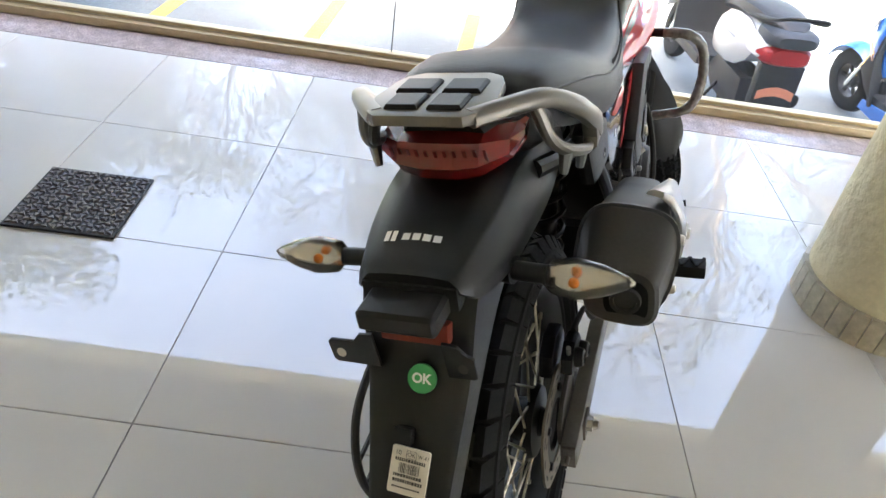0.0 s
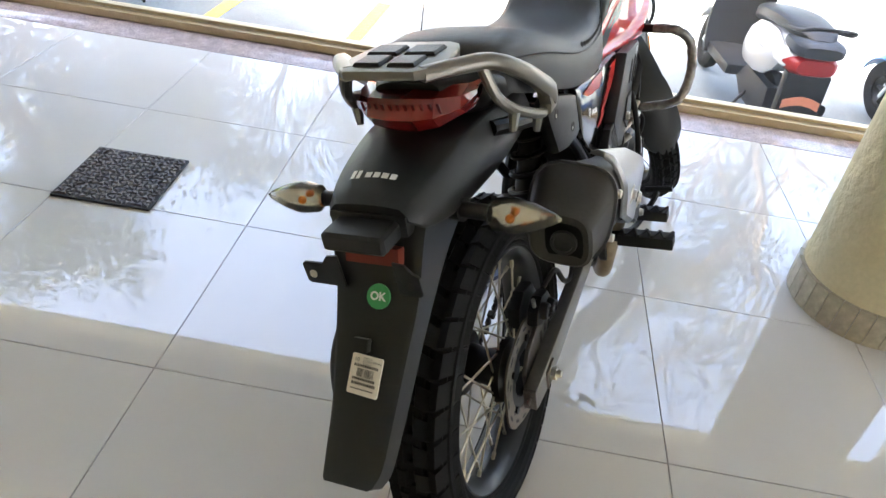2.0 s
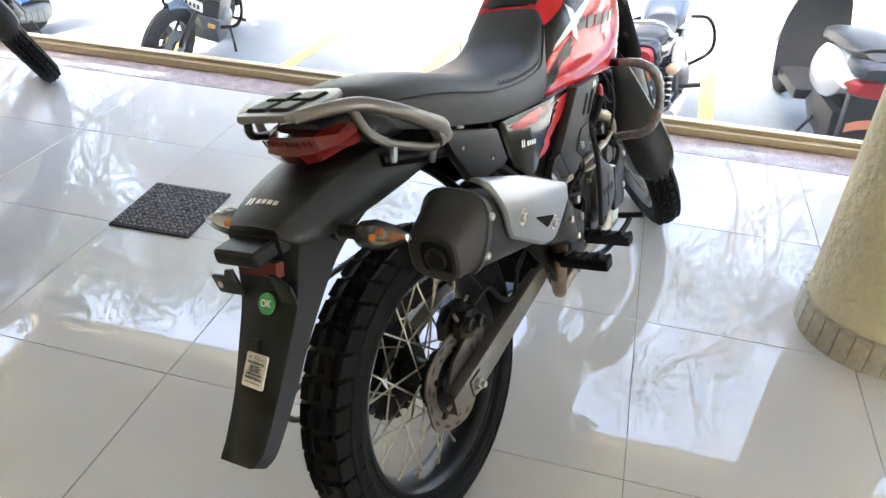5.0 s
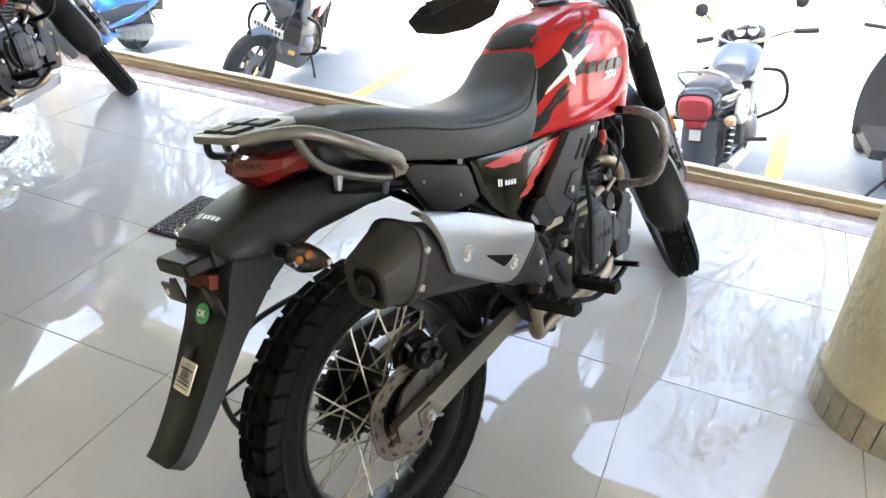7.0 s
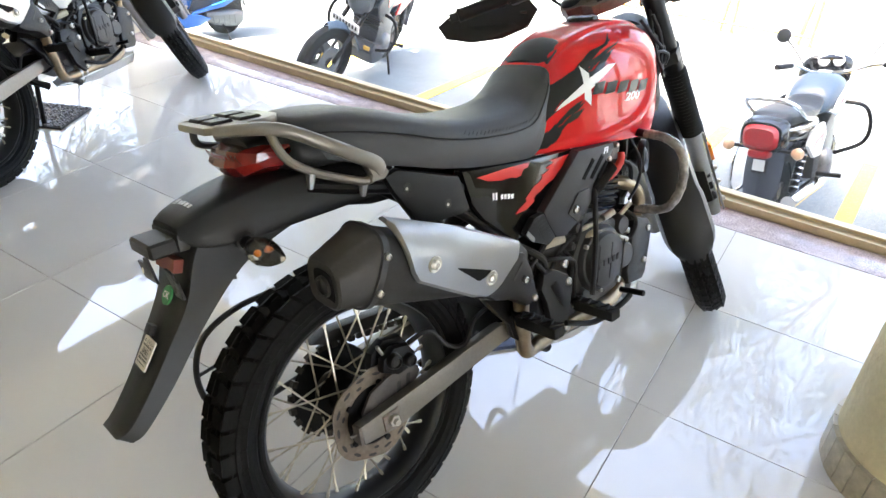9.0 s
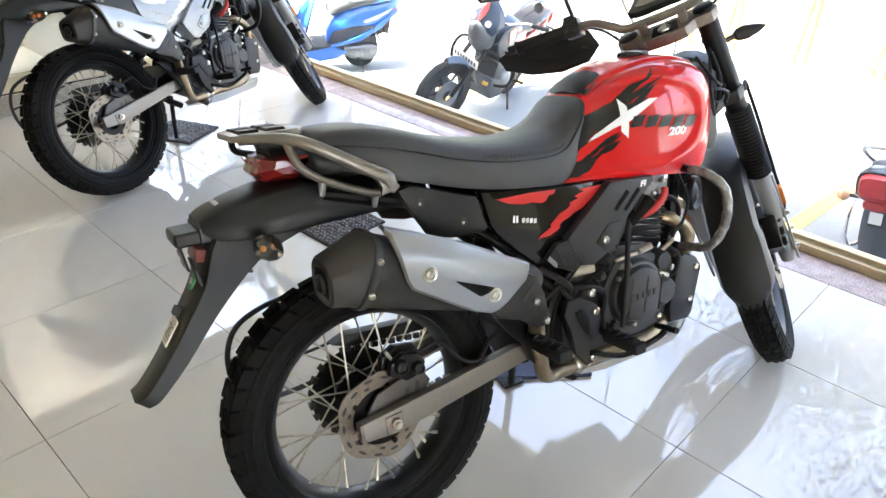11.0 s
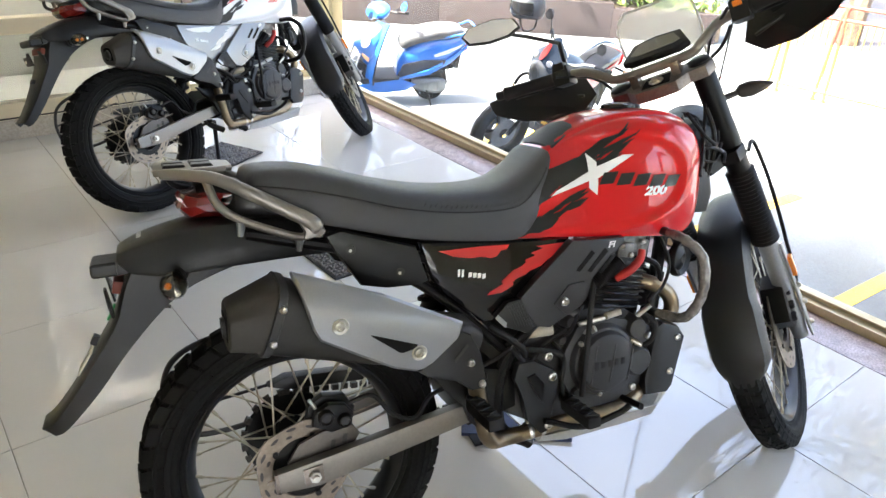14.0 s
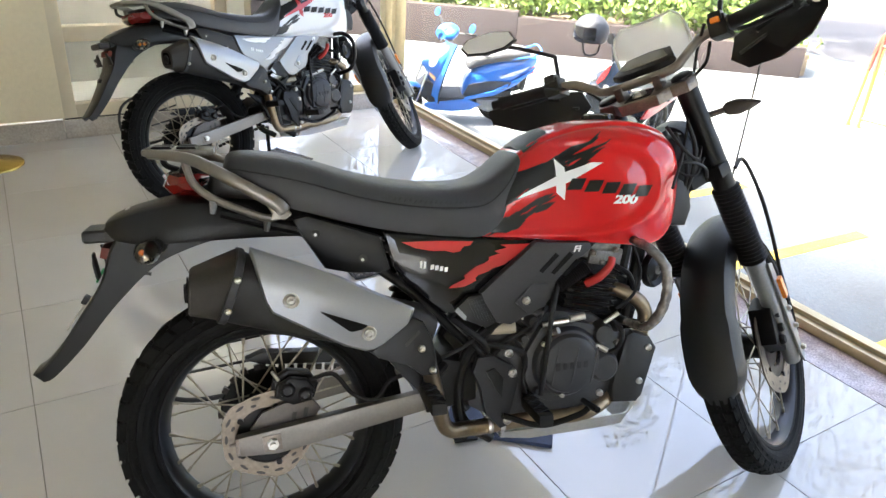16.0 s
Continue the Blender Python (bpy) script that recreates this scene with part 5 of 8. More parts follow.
        for k in range(2):
            decal(panel, "word_bar", [slant(0.346 + 0.0085 * k, 0.691 - 0.002 * k, 0.0055, 0.016, 0.1)], bvh, DECAL_WHITE, sign)
        bm = bmesh.new()                                    # big bracket-shaped cover before it
        plate(bm, [(0.612, 0.736), (0.746, 0.726), (0.750, 0.712), (0.692, 0.666), (0.664, 0.642), (0.650, 0.600), (0.630, 0.580), (0.588, 0.562), (0.552, 0.546), (0.518, 0.554), (0.491, 0.600), (0.480, 0.628), (0.548, 0.684)], side(0.118, sign), 0.028, 0.009)
        cover_ = part("knee_cover", bm, KNEE if red else SILVER_PANEL, bike, "dark grey angular frame cover")
        # vents are thin dark plates, not cut: the slots' shade is painted
        for k in range(3):
            bm = bmesh.new()
            x, z, long = 0.618 + 0.029 * k, 0.668 - 0.006 * k, (0.040, 0.046, 0.034)[k]
            plate(bm, [(x, z), (x + 0.009, z - 0.005), (x + 0.009 + long, z - 0.005 + long * 0.94), (x + long, z + long)], side(0.1463, sign), 0.0010)
            part("vent", bm, HOLE_DARK, cover_)
        bm = bmesh.new()
        plate(bm, [(0.560, 0.600), (0.600, 0.640), (0.640, 0.640), (0.632, 0.590), (0.590, 0.572)], side(0.1450, sign), 0.0045, 0.002)
        part("cover_facet", bm, KNEE if red else SILVER_PANEL, cover_)
        bm = bmesh.new()
        text_on(bm, "FI", 0.019, lambda u, v: P(0.712 + sign * u * 1.3 + 0.3 * v, sign * 0.1468, 0.713 + v), 0.0008)
        part("badge_mark", bm, DECAL_WHITE, cover_)
        bolt(cover_, P(0.586, sign * 0.1500, 0.603), (0, -sign, 0), 0.010)
        bm = bmesh.new()
        plate(bm, [(0.421, 0.594), (0.452, 0.622), (0.484, 0.624), (0.518, 0.556), (0.494, 0.544), (0.448, 0.566)], side(0.124, sign), 0.0185, 0.003)
        part("mesh_inlet", bm, BLACK, cover_, "black mesh inlet")
        bm = bmesh.new()
        plate(bm, [(0.419, 0.592), (0.426, 0.600), (0.446, 0.578), (0.444, 0.568), (0.440, 0.569)], side(0.1426, sign), 0.0022)
        part("inlet_trim", bm, SHIELD, cover_)
        for k in range(14):
            bm = bmesh.new()
            a_, b_ = (P(0.448 + 0.0085 * (k % 7), sign * 0.1428, 0.612 - 0.0078 * (k % 7)), P(0.480 + 0.0058 * (k % 7), sign * 0.1428, 0.620 - 0.0092 * (k % 7))) if k < 7 else (P(0.450 + 0.0058 * (k - 7), sign * 0.1428, 0.616 + 0.0006 * (k - 7)), P(0.470 + 0.0068 * (k - 7), sign * 0.1428, 0.566 - 0.0016 * (k - 7)))
            tube(bm, [a_, b_], 0.0008, 4, 1)
            part("mesh_wire", bm, KNEE, cover_)

    # tail: mudguard, lamp, flap
    rows = interp_rows([(0.14, 0.768, 0.835, 0.075), (0.06, 0.774, 0.852, 0.084), (-0.04, 0.776, 0.866, 0.092), (-0.13, 0.775, 0.866, 0.090), (-0.21, 0.774, 0.852, 0.082), (-0.265, 0.782, 0.834, 0.070), (-0.288, 0.800, 0.820, 0.055)], 4)
    bm = bmesh.new()

    def hump(x, z0, z1, hw):
        h = z1 - z0
        prof = [(0.0, 0.25), (0.90, 0.15), (1.0, 0.0), (1.04, 0.08), (0.99, 0.40), (0.85, 0.80), (0.80, 0.86), (0.45, 0.955), (0.0, 1.0)]
        half = [P(x, u * hw, z0 + v * h) for u, v in prof]
        return half + [Vector((p.x, -p.y, p.z)) for p in half[-2:0:-1]]

    loft(bm, [hump(*r) for r in rows])
    bmesh.ops.triangulate(bm, faces=bm.faces)
    guard_bvh = BVHTree.FromBMesh(bm)
    tail = part("rear_mudguard", bm, BLACK, bike, "black plastic rear mudguard", sharp=45)
    # pale maker's mark on the mudguard
    marks = [(0.000 + 0.0120 * k, 0.0, 0.0090, 0.0095) for k in range(4)] + [(-0.021, -0.002, 0.006, 0.015), (-0.0125, -0.002, 0.0055, 0.015)]
    for u, v, w_, h in marks:
        quad, bm = [], bmesh.new()
        for du, dv in ((0, 0), (w_, 0), (w_, h), (0, h)):
            x, r = -0.252 + (v + dv) * 0.9, u + du - 0.018
            hit, no, _, _ = guard_bvh.ray_cast(P(x, r, 1.2), Vector((0, 0, -1)), 1.0)
            quad.append(bm.verts.new((hit or P(x, r, 0.84)) + Vector((0, 0, 0.0015))))
        bm.faces.new(quad)
        part("word_bar", bm, DECAL_GREY if not red else DECAL_WHITE, tail)
    bm = bmesh.new()                                        # under-tail and the long flap with its side webs
    spine = [(-0.270, 0.790), (-0.288, 0.755), (-0.310, 0.695), (-0.350, 0.635), (-0.395, 0.572), (-0.440, 0.520), (-0.462, 0.506)]
    front = [(-0.03, 0.785), (-0.12, 0.762), (-0.20, 0.725), (-0.285, 0.645), (-0.355, 0.562), (-0.416, 0.502), (-0.440, 0.490)]
    widths = [0.068, 0.066, 0.061, 0.054, 0.047, 0.043, 0.037]
    rings = []
    for (xb, zb), (xf, zf), hw in zip(spine, front, widths):
        rings.append([P(xf, -hw * 1.08, zf), P(xb + 0.006, -hw, zb), P(xb, -hw * 0.86, zb), P(xb, hw * 0.86, zb), P(xb + 0.006, hw, zb), P(xf, hw * 1.08, zf), P(xf - 0.004, hw * 1.08 - 0.005, zf), P(xb + 0.009, hw - 0.006, zb + 0.002), P(xb + 0.009, -hw + 0.006, zb + 0.002), P(xf - 0.004, -hw * 1.08 + 0.005, zf)])
    smooth_rings = [smooth_path([r[k] for r in rings], 4) for k in range(10)]
    loft(bm, [[smooth_rings[k][i] for k in range(10)] for i in range(len(smooth_rings[0]))])
    flap = part("mud_flap", bm, BLACK, tail, "long black plastic mud flap", sharp=40)
    bm = bmesh.new()
    box(bm, P(-0.308, 0, 0.789), (0.058, 0.090, 0.027), 0.0115, None, 3)
    box(bm, P(-0.262, 0, 0.794), (0.06, 0.110, 0.030), 0.006)
    part("plate_lamp", bm, BLACK, tail, "black number plate lamp housing")
    bm = bmesh.new()
    box(bm, P(-0.296, 0.004, 0.754), (0.018, 0.078, 0.024), 0.004, Matrix.Rotation(radians(15), 4, "Y"))
    part("rear_reflector", bm, material("brown_red_reflector", (0.17, 0.032, 0.02), 0.4, spec=0.25) , tail, "dull red reflector")
    for sign in (1, -1):
        bm = bmesh.new()
        wide = 0.098 if sign < 0 else 0.074
        plate(bm, [(0.040, 0.706), (wide - 0.004, 0.706), (wide, 0.710), (wide, 0.738), (wide - 0.004, 0.742), (0.066, 0.743), (0.056, 0.756), (0.040, 0.758)], lambda u, v, w: P(-0.312 - w + (0.74 - v) * 0.15, sign * u, v), 0.005, 0.0015)
        tag = part("plate_bracket", bm, BLACK, tail, "black number plate bracket")
        # painted holes: pale disc for bright floor behind, dark one for shade
        bm = bmesh.new()
        lathe(bm, [(0, 0.0), (0.006, 0.0)], P(-0.3160, sign * (wide - 0.014), 0.724), P(-1, 0, 0.1), 14)
        part("bracket_hole", bm, PAPER if sign < 0 else GASKET_AND_GAP, tag)
    nrm = P(-0.85, 0, 0.50).normalized()
    su, sv = Vector((0, -1, 0)), P(0.50, 0, 0.85).normalized()
    if red:
        c = P(-0.3125, 0.010, 0.700) + nrm * 0.0045
        bm = bmesh.new()
        lathe(bm, [(0.0, 0.0008), (0.0165, 0.0008), (0.0168, -0.003)], c, nrm, 36)
        st = part("ok_sticker", bm, GREEN, flap, "round green sticker with white letters OK")
        bm = bmesh.new()
        text_on(bm, "OK", 0.0150, lambda u, v: c + su * u + sv * v + nrm * 0.0014, 0.0006)
        part("lettering", bm, DECAL_WHITE, st)
        n2 = P(-0.82, 0, 0.57).normalized()
        v2 = P(0.57, 0, 0.82).normalized()
        c2 = P(-0.370, 0.003, 0.613) + n2 * 0.0035
        tw = Matrix.Rotation(radians(-4), 3, n2)
        lu, lv = tw @ su, tw @ v2
        bm = bmesh.new()
        plate(bm, [(-0.024, -0.030), (0.024, -0.030), (0.026, -0.028), (0.026, 0.028), (0.024, 0.030), (-0.024, 0.030), (-0.026, 0.028), (-0.026, -0.028)], lambda u, v, w: c2 + (lu * u + lv * v) * 0.87 + n2 * (w - 0.002), 0.0028)
        lab = part("paper_label", bm, PAPER, flap, "cream paper label with small print and barcode")
        bm = bmesh.new()
        at = lambda du, dv: (lambda u, v: c2 + (lu * (u + du) + lv * (v + dv)) * 0.87 + n2 * 0.0014)
        text_on(bm, "10", 0.0085, at(-0.017, 0.0215))
        text_on(bm, "OK", 0.0075, at(0.001, 0.0215))
        for u0_, v0_, w_, h_ in ((-0.006, 0.0165, 0.014, 0.0006), (-0.006, 0.0259, 0.014, 0.0006), (-0.006, 0.0165, 0.0006, 0.01), (0.0074, 0.0165, 0.0006, 0.01)):
            bm.faces.new([bm.verts.new(at(u0_, v0_)(*q)) for q in ((0, 0), (w_, 0), (w_, h_), (0, h_))])
        text_on(bm, "W-41", 0.0065, at(0.0175, 0.0215))
        rnd = random.Random(4)
        for v0, h in ((0.0115, 0.0042), (-0.0085, 0.0042), (-0.0155, 0.0045), (-0.0225, 0.0022)):
            u = -0.020
            while u < 0.019:
                w_ = rnd.uniform(0.0016, 0.0034)
                bm.faces.new([bm.verts.new(at(0, 0)(*q)) for q in ((u, v0), (u + w_, v0), (u + w_, v0 + h), (u, v0 + h))])
                u += w_ + 0.0009
        u = -0.014
        while u < 0.014:
            w_ = rnd.choice((0.0005, 0.0009, 0.0014))
            bm.faces.new([bm.verts.new(at(0, 0)(*q)) for q in ((u, -0.0030), (u + w_, -0.0030), (u + w_, 0.0095), (u, 0.0095))])
            u += w_ + rnd.choice((0.0005, 0.0009))
        part("print", bm, INK, lab)
    bm = bmesh.new()
    box(bm, P(-0.352, -0.006, 0.648), (0.012, 0.022, 0.018), 0.003, Matrix.Rotation(radians(32), 4, "Y"))
    part("flap_boss", bm, BLACK, flap)
    bm = bmesh.new()                                        # dark bars for the shade in the vents of the flap's web
    for k in range(3):
        box(bm, P(-0.235 + 0.004 * k, 0.054, 0.742 - 0.016 * k), (0.05 - 0.008 * k, 0.006, 0.006), 0.001, Matrix.Rotation(radians(12), 4, "Y"))
    part("flap_vent", bm, GASKET_AND_GAP, flap)
    rows = interp_rows([(0.10, 0.845, 0.88, 0.085), (0.0, 0.85, 0.905, 0.10), (-0.066, 0.855, 0.926, 0.097), (-0.084, 0.862, 0.929, 0.077), (-0.105, 0.868, 0.929, 0.066), (-0.125, 0.874, 0.928, 0.056), (-0.138, 0.880, 0.925, 0.050)], 4)
    bm = bmesh.new()
    loft(bm, [superellipse(hw, z0, z1, x, ex=3.4) for x, z0, z1, hw in rows])
    part("tail_cowl", bm, BLACK, bike, "black tail cowl")
    bm = bmesh.new()
    loft(bm, [[P(-0.094, r, zt), P(xt + 0.035, r, zt + 0.002), P(xt, r, zt - 0.004), P(xm, r, zm), P(xm + 0.016, r, zb + 0.004), P(-0.094, r, zb)] for r, xt, xm, zt, zm, zb in (
        (-0.0860, -0.104, -0.105, 0.905, 0.898, 0.891), (-0.0790, -0.137, -0.143, 0.911, 0.892, 0.877), (-0.0500, -0.158, -0.169, 0.914, 0.887, 0.865), (-0.0200, -0.163, -0.175, 0.915, 0.885, 0.861),
        (0.0200, -0.163, -0.175, 0.915, 0.885, 0.861), (0.0480, -0.158, -0.169, 0.914, 0.887, 0.865), (0.0770, -0.137, -0.143, 0.911, 0.892, 0.877), (0.0845, -0.098, -0.099, 0.907, 0.897, 0.888))])
    lamp = part("tail_lamp", bm, RED_LENS, bike, "red tail lamp with faceted lens", sharp=8)
    for k in range(11):
        r = (k - 5) * 0.0112
        x = -0.1685 if abs(r) <= 0.02 else -0.1685 + 0.18 * (abs(r) - 0.02)
        bm = bmesh.new()
        box(bm, P(x - 0.0006, r, 0.898), (0.0016, 0.0036, 0.019), 0.0, Matrix.Rotation(radians(-24), 4, "Y"))
        part("lens_rib", bm, RED_DARK, lamp)
    for sign in (1, -1):                                    # indicators on stalks
        bm = bmesh.new()
        tube(bm, [P(-0.188, sign * 0.066, 0.770), P(-0.193, sign * 0.088, 0.771)], 0.017, 14, 1)
        tube(bm, [P(-0.193, sign * 0.084, 0.771), P(-0.198, sign * 0.128, 0.772)], 0.0115, 12, 1)
        ind = part("indicator", bm, BLACK, bike, "clear diamond-shaped indicator on a black stalk")
        rings = []
        for s, hh, dx in ((0.122, 0.006, 0.010), (0.134, 0.020, 0.019), (0.160, 0.024, 0.022), (0.187, 0.018, 0.018), (0.214, 0.007, 0.009), (0.222, 0.002, 0.003)):
            rings.append([P(-0.201 + dx * math.cos(q) * 1.1, sign * s, 0.773 + hh * math.sin(q)) for q in (2 * math.pi * k / 16 for k in range(16))])
        bm = bmesh.new()
        loft(bm, rings)
        part("lens", bm, CLEAN_LENS, ind, "clear lens").visible_shadow = False
        bm = bmesh.new()
        loft(bm, [[Vector((max(p.x, -0.201) * 1.0 + 0.001, p.y, p.z)) * 1.0 for p in ring] for ring in rings[:-1]])
        bmesh.ops.scale(bm, vec=(0.92, 0.97, 0.92), space=Matrix.Translation(-P(-0.201, sign * 0.167, 0.773)), verts=bm.verts)
        part("bowl", bm, REFLECTOR, ind)
        bm = bmesh.new()
        bmesh.ops.create_uvsphere(bm, u_segments=14, v_segments=8, radius=0.0062, matrix=Matrix.Translation(P(-0.210, sign * 0.158, 0.773)))
        part("bulb", bm, ORANGE, ind, "orange bulb")

    # luggage rack with rubber pads, grab rails
    bm = bmesh.new()
    half = [(-0.207, 0.050), (-0.195, 0.062), (-0.150, 0.072), (-0.100, 0.066), (-0.080, 0.058), (-0.068, 0.040)]
    outline = half + [(x, -r) for x, r in half[::-1]]
    plate(bm, outline, lambda u, v, w: P(u, v, 0.949 - 0.02 * (u + 0.2) + w), 0.013, 0.0035)
    rack = part("luggage_rack", bm, RAIL, bike, "champagne-grey luggage rack with rubber pads", sharp=30)
    for x0, x1, ra, rb in ((-0.190, -0.150, 0.005, 0.044), (-0.141, -0.102, 0.005, 0.050)):
        for sign in (1, -1):
            bm = bmesh.new()
            quad = [(x0, ra), (x1, ra), (x1, rb), (x0, rb)]
            cx, cr = (x0 + x1) / 2, (ra + rb) / 2
            loft(bm, [[P(cx + (x - cx) * g, sign * (cr + (r - cr) * g), 0.958 - 0.02 * (x + 0.2) + h) for x, r in quad] for g, h in ((1.0, 0), (0.98, 0.006), (0.86, 0.009))])
            part("rubber_pad", bm, BLACK, rack)
    for sign in (1, -1):
        path = smooth_path([P(-0.190, sign * 0.052, 0.953), P(-0.150, sign * 0.084, 0.951), P(-0.105, sign * 0.113, 0.943), P(-0.050, sign * 0.132, 0.913), P(0.010, sign * 0.138, 0.876), P(0.052, sign * 0.139, 0.849), P(0.068, sign * 0.134, 0.823)], 6)
        bm = bmesh.new()
        rings = []
        for k, p in enumerate(path):
            s = k / (len(path) - 1)
            hh, ww = 0.0095 + 0.0060 * s ** 1.5, 0.0130 - 0.003 * s
            if s > 0.93:
                hh, ww = hh * 0.72, ww * 0.75
            nx = (path[min(k + 1, len(path) - 1)] - path[max(k - 1, 0)]).normalized()
            upv = (Vector((0, 0, 1)) - nx * nx.z).normalized()
            o = nx.cross(upv)
            rings.append([p + o * ww * a_ + upv * hh * b_ for a_, b_ in ((-0.9, -0.6), (-0.5, -1), (0.5, -1), (0.9, -0.6), (1, 0), (0.8, 0.7), (0.4, 1), (-0.4, 1), (-0.8, 0.7), (-1, 0))])
        loft(bm, rings)
        plate(bm, [(0.000, 0.889), (0.030, 0.873), (0.070, 0.840), (0.077, 0.829), (0.066, 0.820), (0.034, 0.818), (0.038, 0.832), (0.026, 0.856)], side(0.124, sign), 0.021, 0.006)
        rail = part("grab_rail", bm, RAIL, bike, "champagne-grey cast grab rail", sharp=40)
        bm = bmesh.new()
        tube(bm, [P(0.062, sign * 0.132, 0.828), P(0.032, sign * 0.132, 0.822), P(-0.004, sign * 0.131, 0.834), P(-0.072, sign * 0.125, 0.866), P(-0.108, sign * 0.115, 0.897), P(-0.122, sign * 0.104, 0.940)], 0.0078, 10)
        part("rail_loop", bm, RAIL, rail)
        for x, z in ((-0.072, 0.862), (0.030, 0.820)):
            bm = bmesh.new()
            tube(bm, [P(x, sign * 0.125, z), P(x - 0.004, sign * 0.122, z - 0.026)], (0.009, 0.0055), 8, 1)
            part("rail_foot", bm, SHIELD, rail)
        if sign < 0:
            bm = bmesh.new()
            tube(bm, [P(-0.180, -0.060, 0.948), P(-0.172, -0.070, 0.918), P(-0.120, -0.082, 0.900)], 0.007, 8)
            part("rail_stay", bm, BLACK, rail)

    # ---- crash bar ----
    for sign in (1, -1):
        line = [P(0.872, sign * 0.07, 0.722), P(0.858, sign * 0.15, 0.722), P(0.858, sign * 0.214, 0.716), P(0.880, sign * 0.246, 0.676), P(0.880, sign * 0.248, 0.600), P(0.860, sign * 0.222, 0.540), P(0.858, sign * 0.15, 0.522), P(0.850, sign * 0.08, 0.518)]
        bm = bmesh.new()
        tube(bm, line, 0.0105, 12, 6)
        cb = part("crash_bar", bm, BLACK_METAL, bike, "tubular crash bar wrapped in clear film")
        if red:
            bm = bmesh.new()
            path = smooth_path(line, 14)[16:-10]
            rnd = random.Random(31)
            rings = []
            for k, p in enumerate(path):
                nx = (path[min(k + 1, len(path) - 1)] - path[max(k - 1, 0)]).normalized()
                o = nx.cross(Vector((0.3, 0.1, 1))).normalized()
                e_ = nx.cross(o)
                rings.append([p + (0.0116 + 0.0007 * math.sin(q * 2 + k * 0.9) + rnd.uniform(-0.0004, 0.0004)) * (math.cos(q) * o + math.sin(q) * e_) for q in (2 * math.pi * i / 14 for i in range(14))])
            loft(bm, rings)
            part("film_wrap", bm, FILM_WRAP, cb, "creased milky protective film")
    bm = bmesh.new()                                        # horn behind the bar
    lathe(bm, [(0, 0.012), (0.012, 0.014), (0.03, 0.004), (0.042, 0.012), (0.046, 0.006), (0.046, -0.004), (0.03, -0.012), (0.012, -0.03), (0, -0.03)], P(0.945, 0.09, 0.635), P(0.4, 0.9, 0), 28)
    part("horn", bm, BLACK_METAL, bike, "round black horn")

    # ---- front end, turned to the left ----
    for sign in (1, -1):
        off = P(0.04 * math.cos(RAKE), sign * 0.098, 0.04 * math.sin(RAKE))
        top, bot = HEAD + AXIS * 1.175 + off, P(1.373, sign * 0.098, 0.335)
        dd = (bot - top).normalized()
        bm = bmesh.new()
        lathe(bm, [(0, 0), (0.026, 0), (0.0275, 0.01), (0.0275, 0.16), (0.0285, 0.17), (0.0285, 0.34), (0.022, 0.36), (0.022, 0.55), (0, 0.55)], top, dd, 24)
        leg = part("fork_tube", bm, BLACK_METAL, bike, "black telescopic fork leg")
        turned_me = leg.data
        turned_me.transform(STEERED)
        bm = bmesh.new()
        prof = []
        for k in range(20):
            prof += [(0.030, 0.30 + 0.0115 * k), (0.0365, 0.306 + 0.0115 * k)]
        prof = [(0.020, 0.296), *prof, (0.030, 0.531), (0.020, 0.531)]
        lathe(bm, prof, top, dd, 22)
        part("fork_gaiter", turned(bm), GRIP, leg, "ribbed black rubber gaiter", sharp=20)
        bm = bmesh.new()
        ln = (bot - top).length
        lathe(bm, [(0, 0.52), (0.027, 0.52), (0.025, 0.53), (0.025, 0.70), (0.022, 0.72), (0.024, ln - 0.02), (0.020, ln + 0.04), (0, ln + 0.04)], top, dd, 22)
        part("fork_slider", turned(bm), SLIDER, leg, "grey alloy fork slider")
        bm = bmesh.new()
        ahead = P(math.cos(RAKE), 0, math.sin(RAKE))
        strip = [(0.545, -0.006), (0.56, 0.024), (0.68, 0.027), (0.80, 0.025), (ln - 0.03, 0.018), (ln + 0.035, 0.012), (ln + 0.045, -0.004), (ln + 0.01, -0.014), (0.72, -0.010)]
        plate(bm, strip, lambda u, v, w: top + dd * u + ahead * v + P(0, sign * (0.027 + w), 0), 0.006, 0.002)
        part("slider_guard", turned(bm), SLIDER, leg, "flat grey fork guard")
        bm = bmesh.new()
        box(bm, top + dd * 0.635 + ahead * 0.016 + P(0, sign * 0.038, 0), (0.022, 0.012, 0.060), 0.003, Matrix.Rotation(-RAKE, 4, "Y"))
        part("side_reflector", turned(bm), ORANGE, leg, "orange side reflector")
        if sign > 0:
            bm = bmesh.new()
            plate(bm, [(1.272, 0.462), (1.335, 0.490), (1.362, 0.41), (1.345, 0.335), (1.270, 0.365)], side(0.040), 0.062, 0.008)
            fc = part("front_caliper", turned(bm), BLACK_METAL, leg)
            for u, v in ((1.322, 0.445), (1.334, 0.405), (1.326, 0.372)):
                bm = bmesh.new()
                lathe(bm, [(0, 0.012), (0.011, 0.012), (0.014, 0.006), (0.014, -0.004)], P(u - 0.02, 0.102, v), (0, -1, 0), 16)
                part("piston_cap", turned(bm), DARK_GREY, fc)
            for u, v in ((0.70, 0.010), (0.76, 0.012), (0.83, 0.006)):
                bm = bmesh.new()
                lathe(bm, [(0, 0.010), (0.005, 0.010), (0.008, 0.005), (0.008, -0.002)], top + dd * u + ahead * v + P(0, 0.0335, 0), (0, -1, 0), 12)
                part("bolt", turned(bm), STEEL, leg)
    for h, size in ((1.165, 0.03), (0.93, 0.034)):
        bm = bmesh.new()
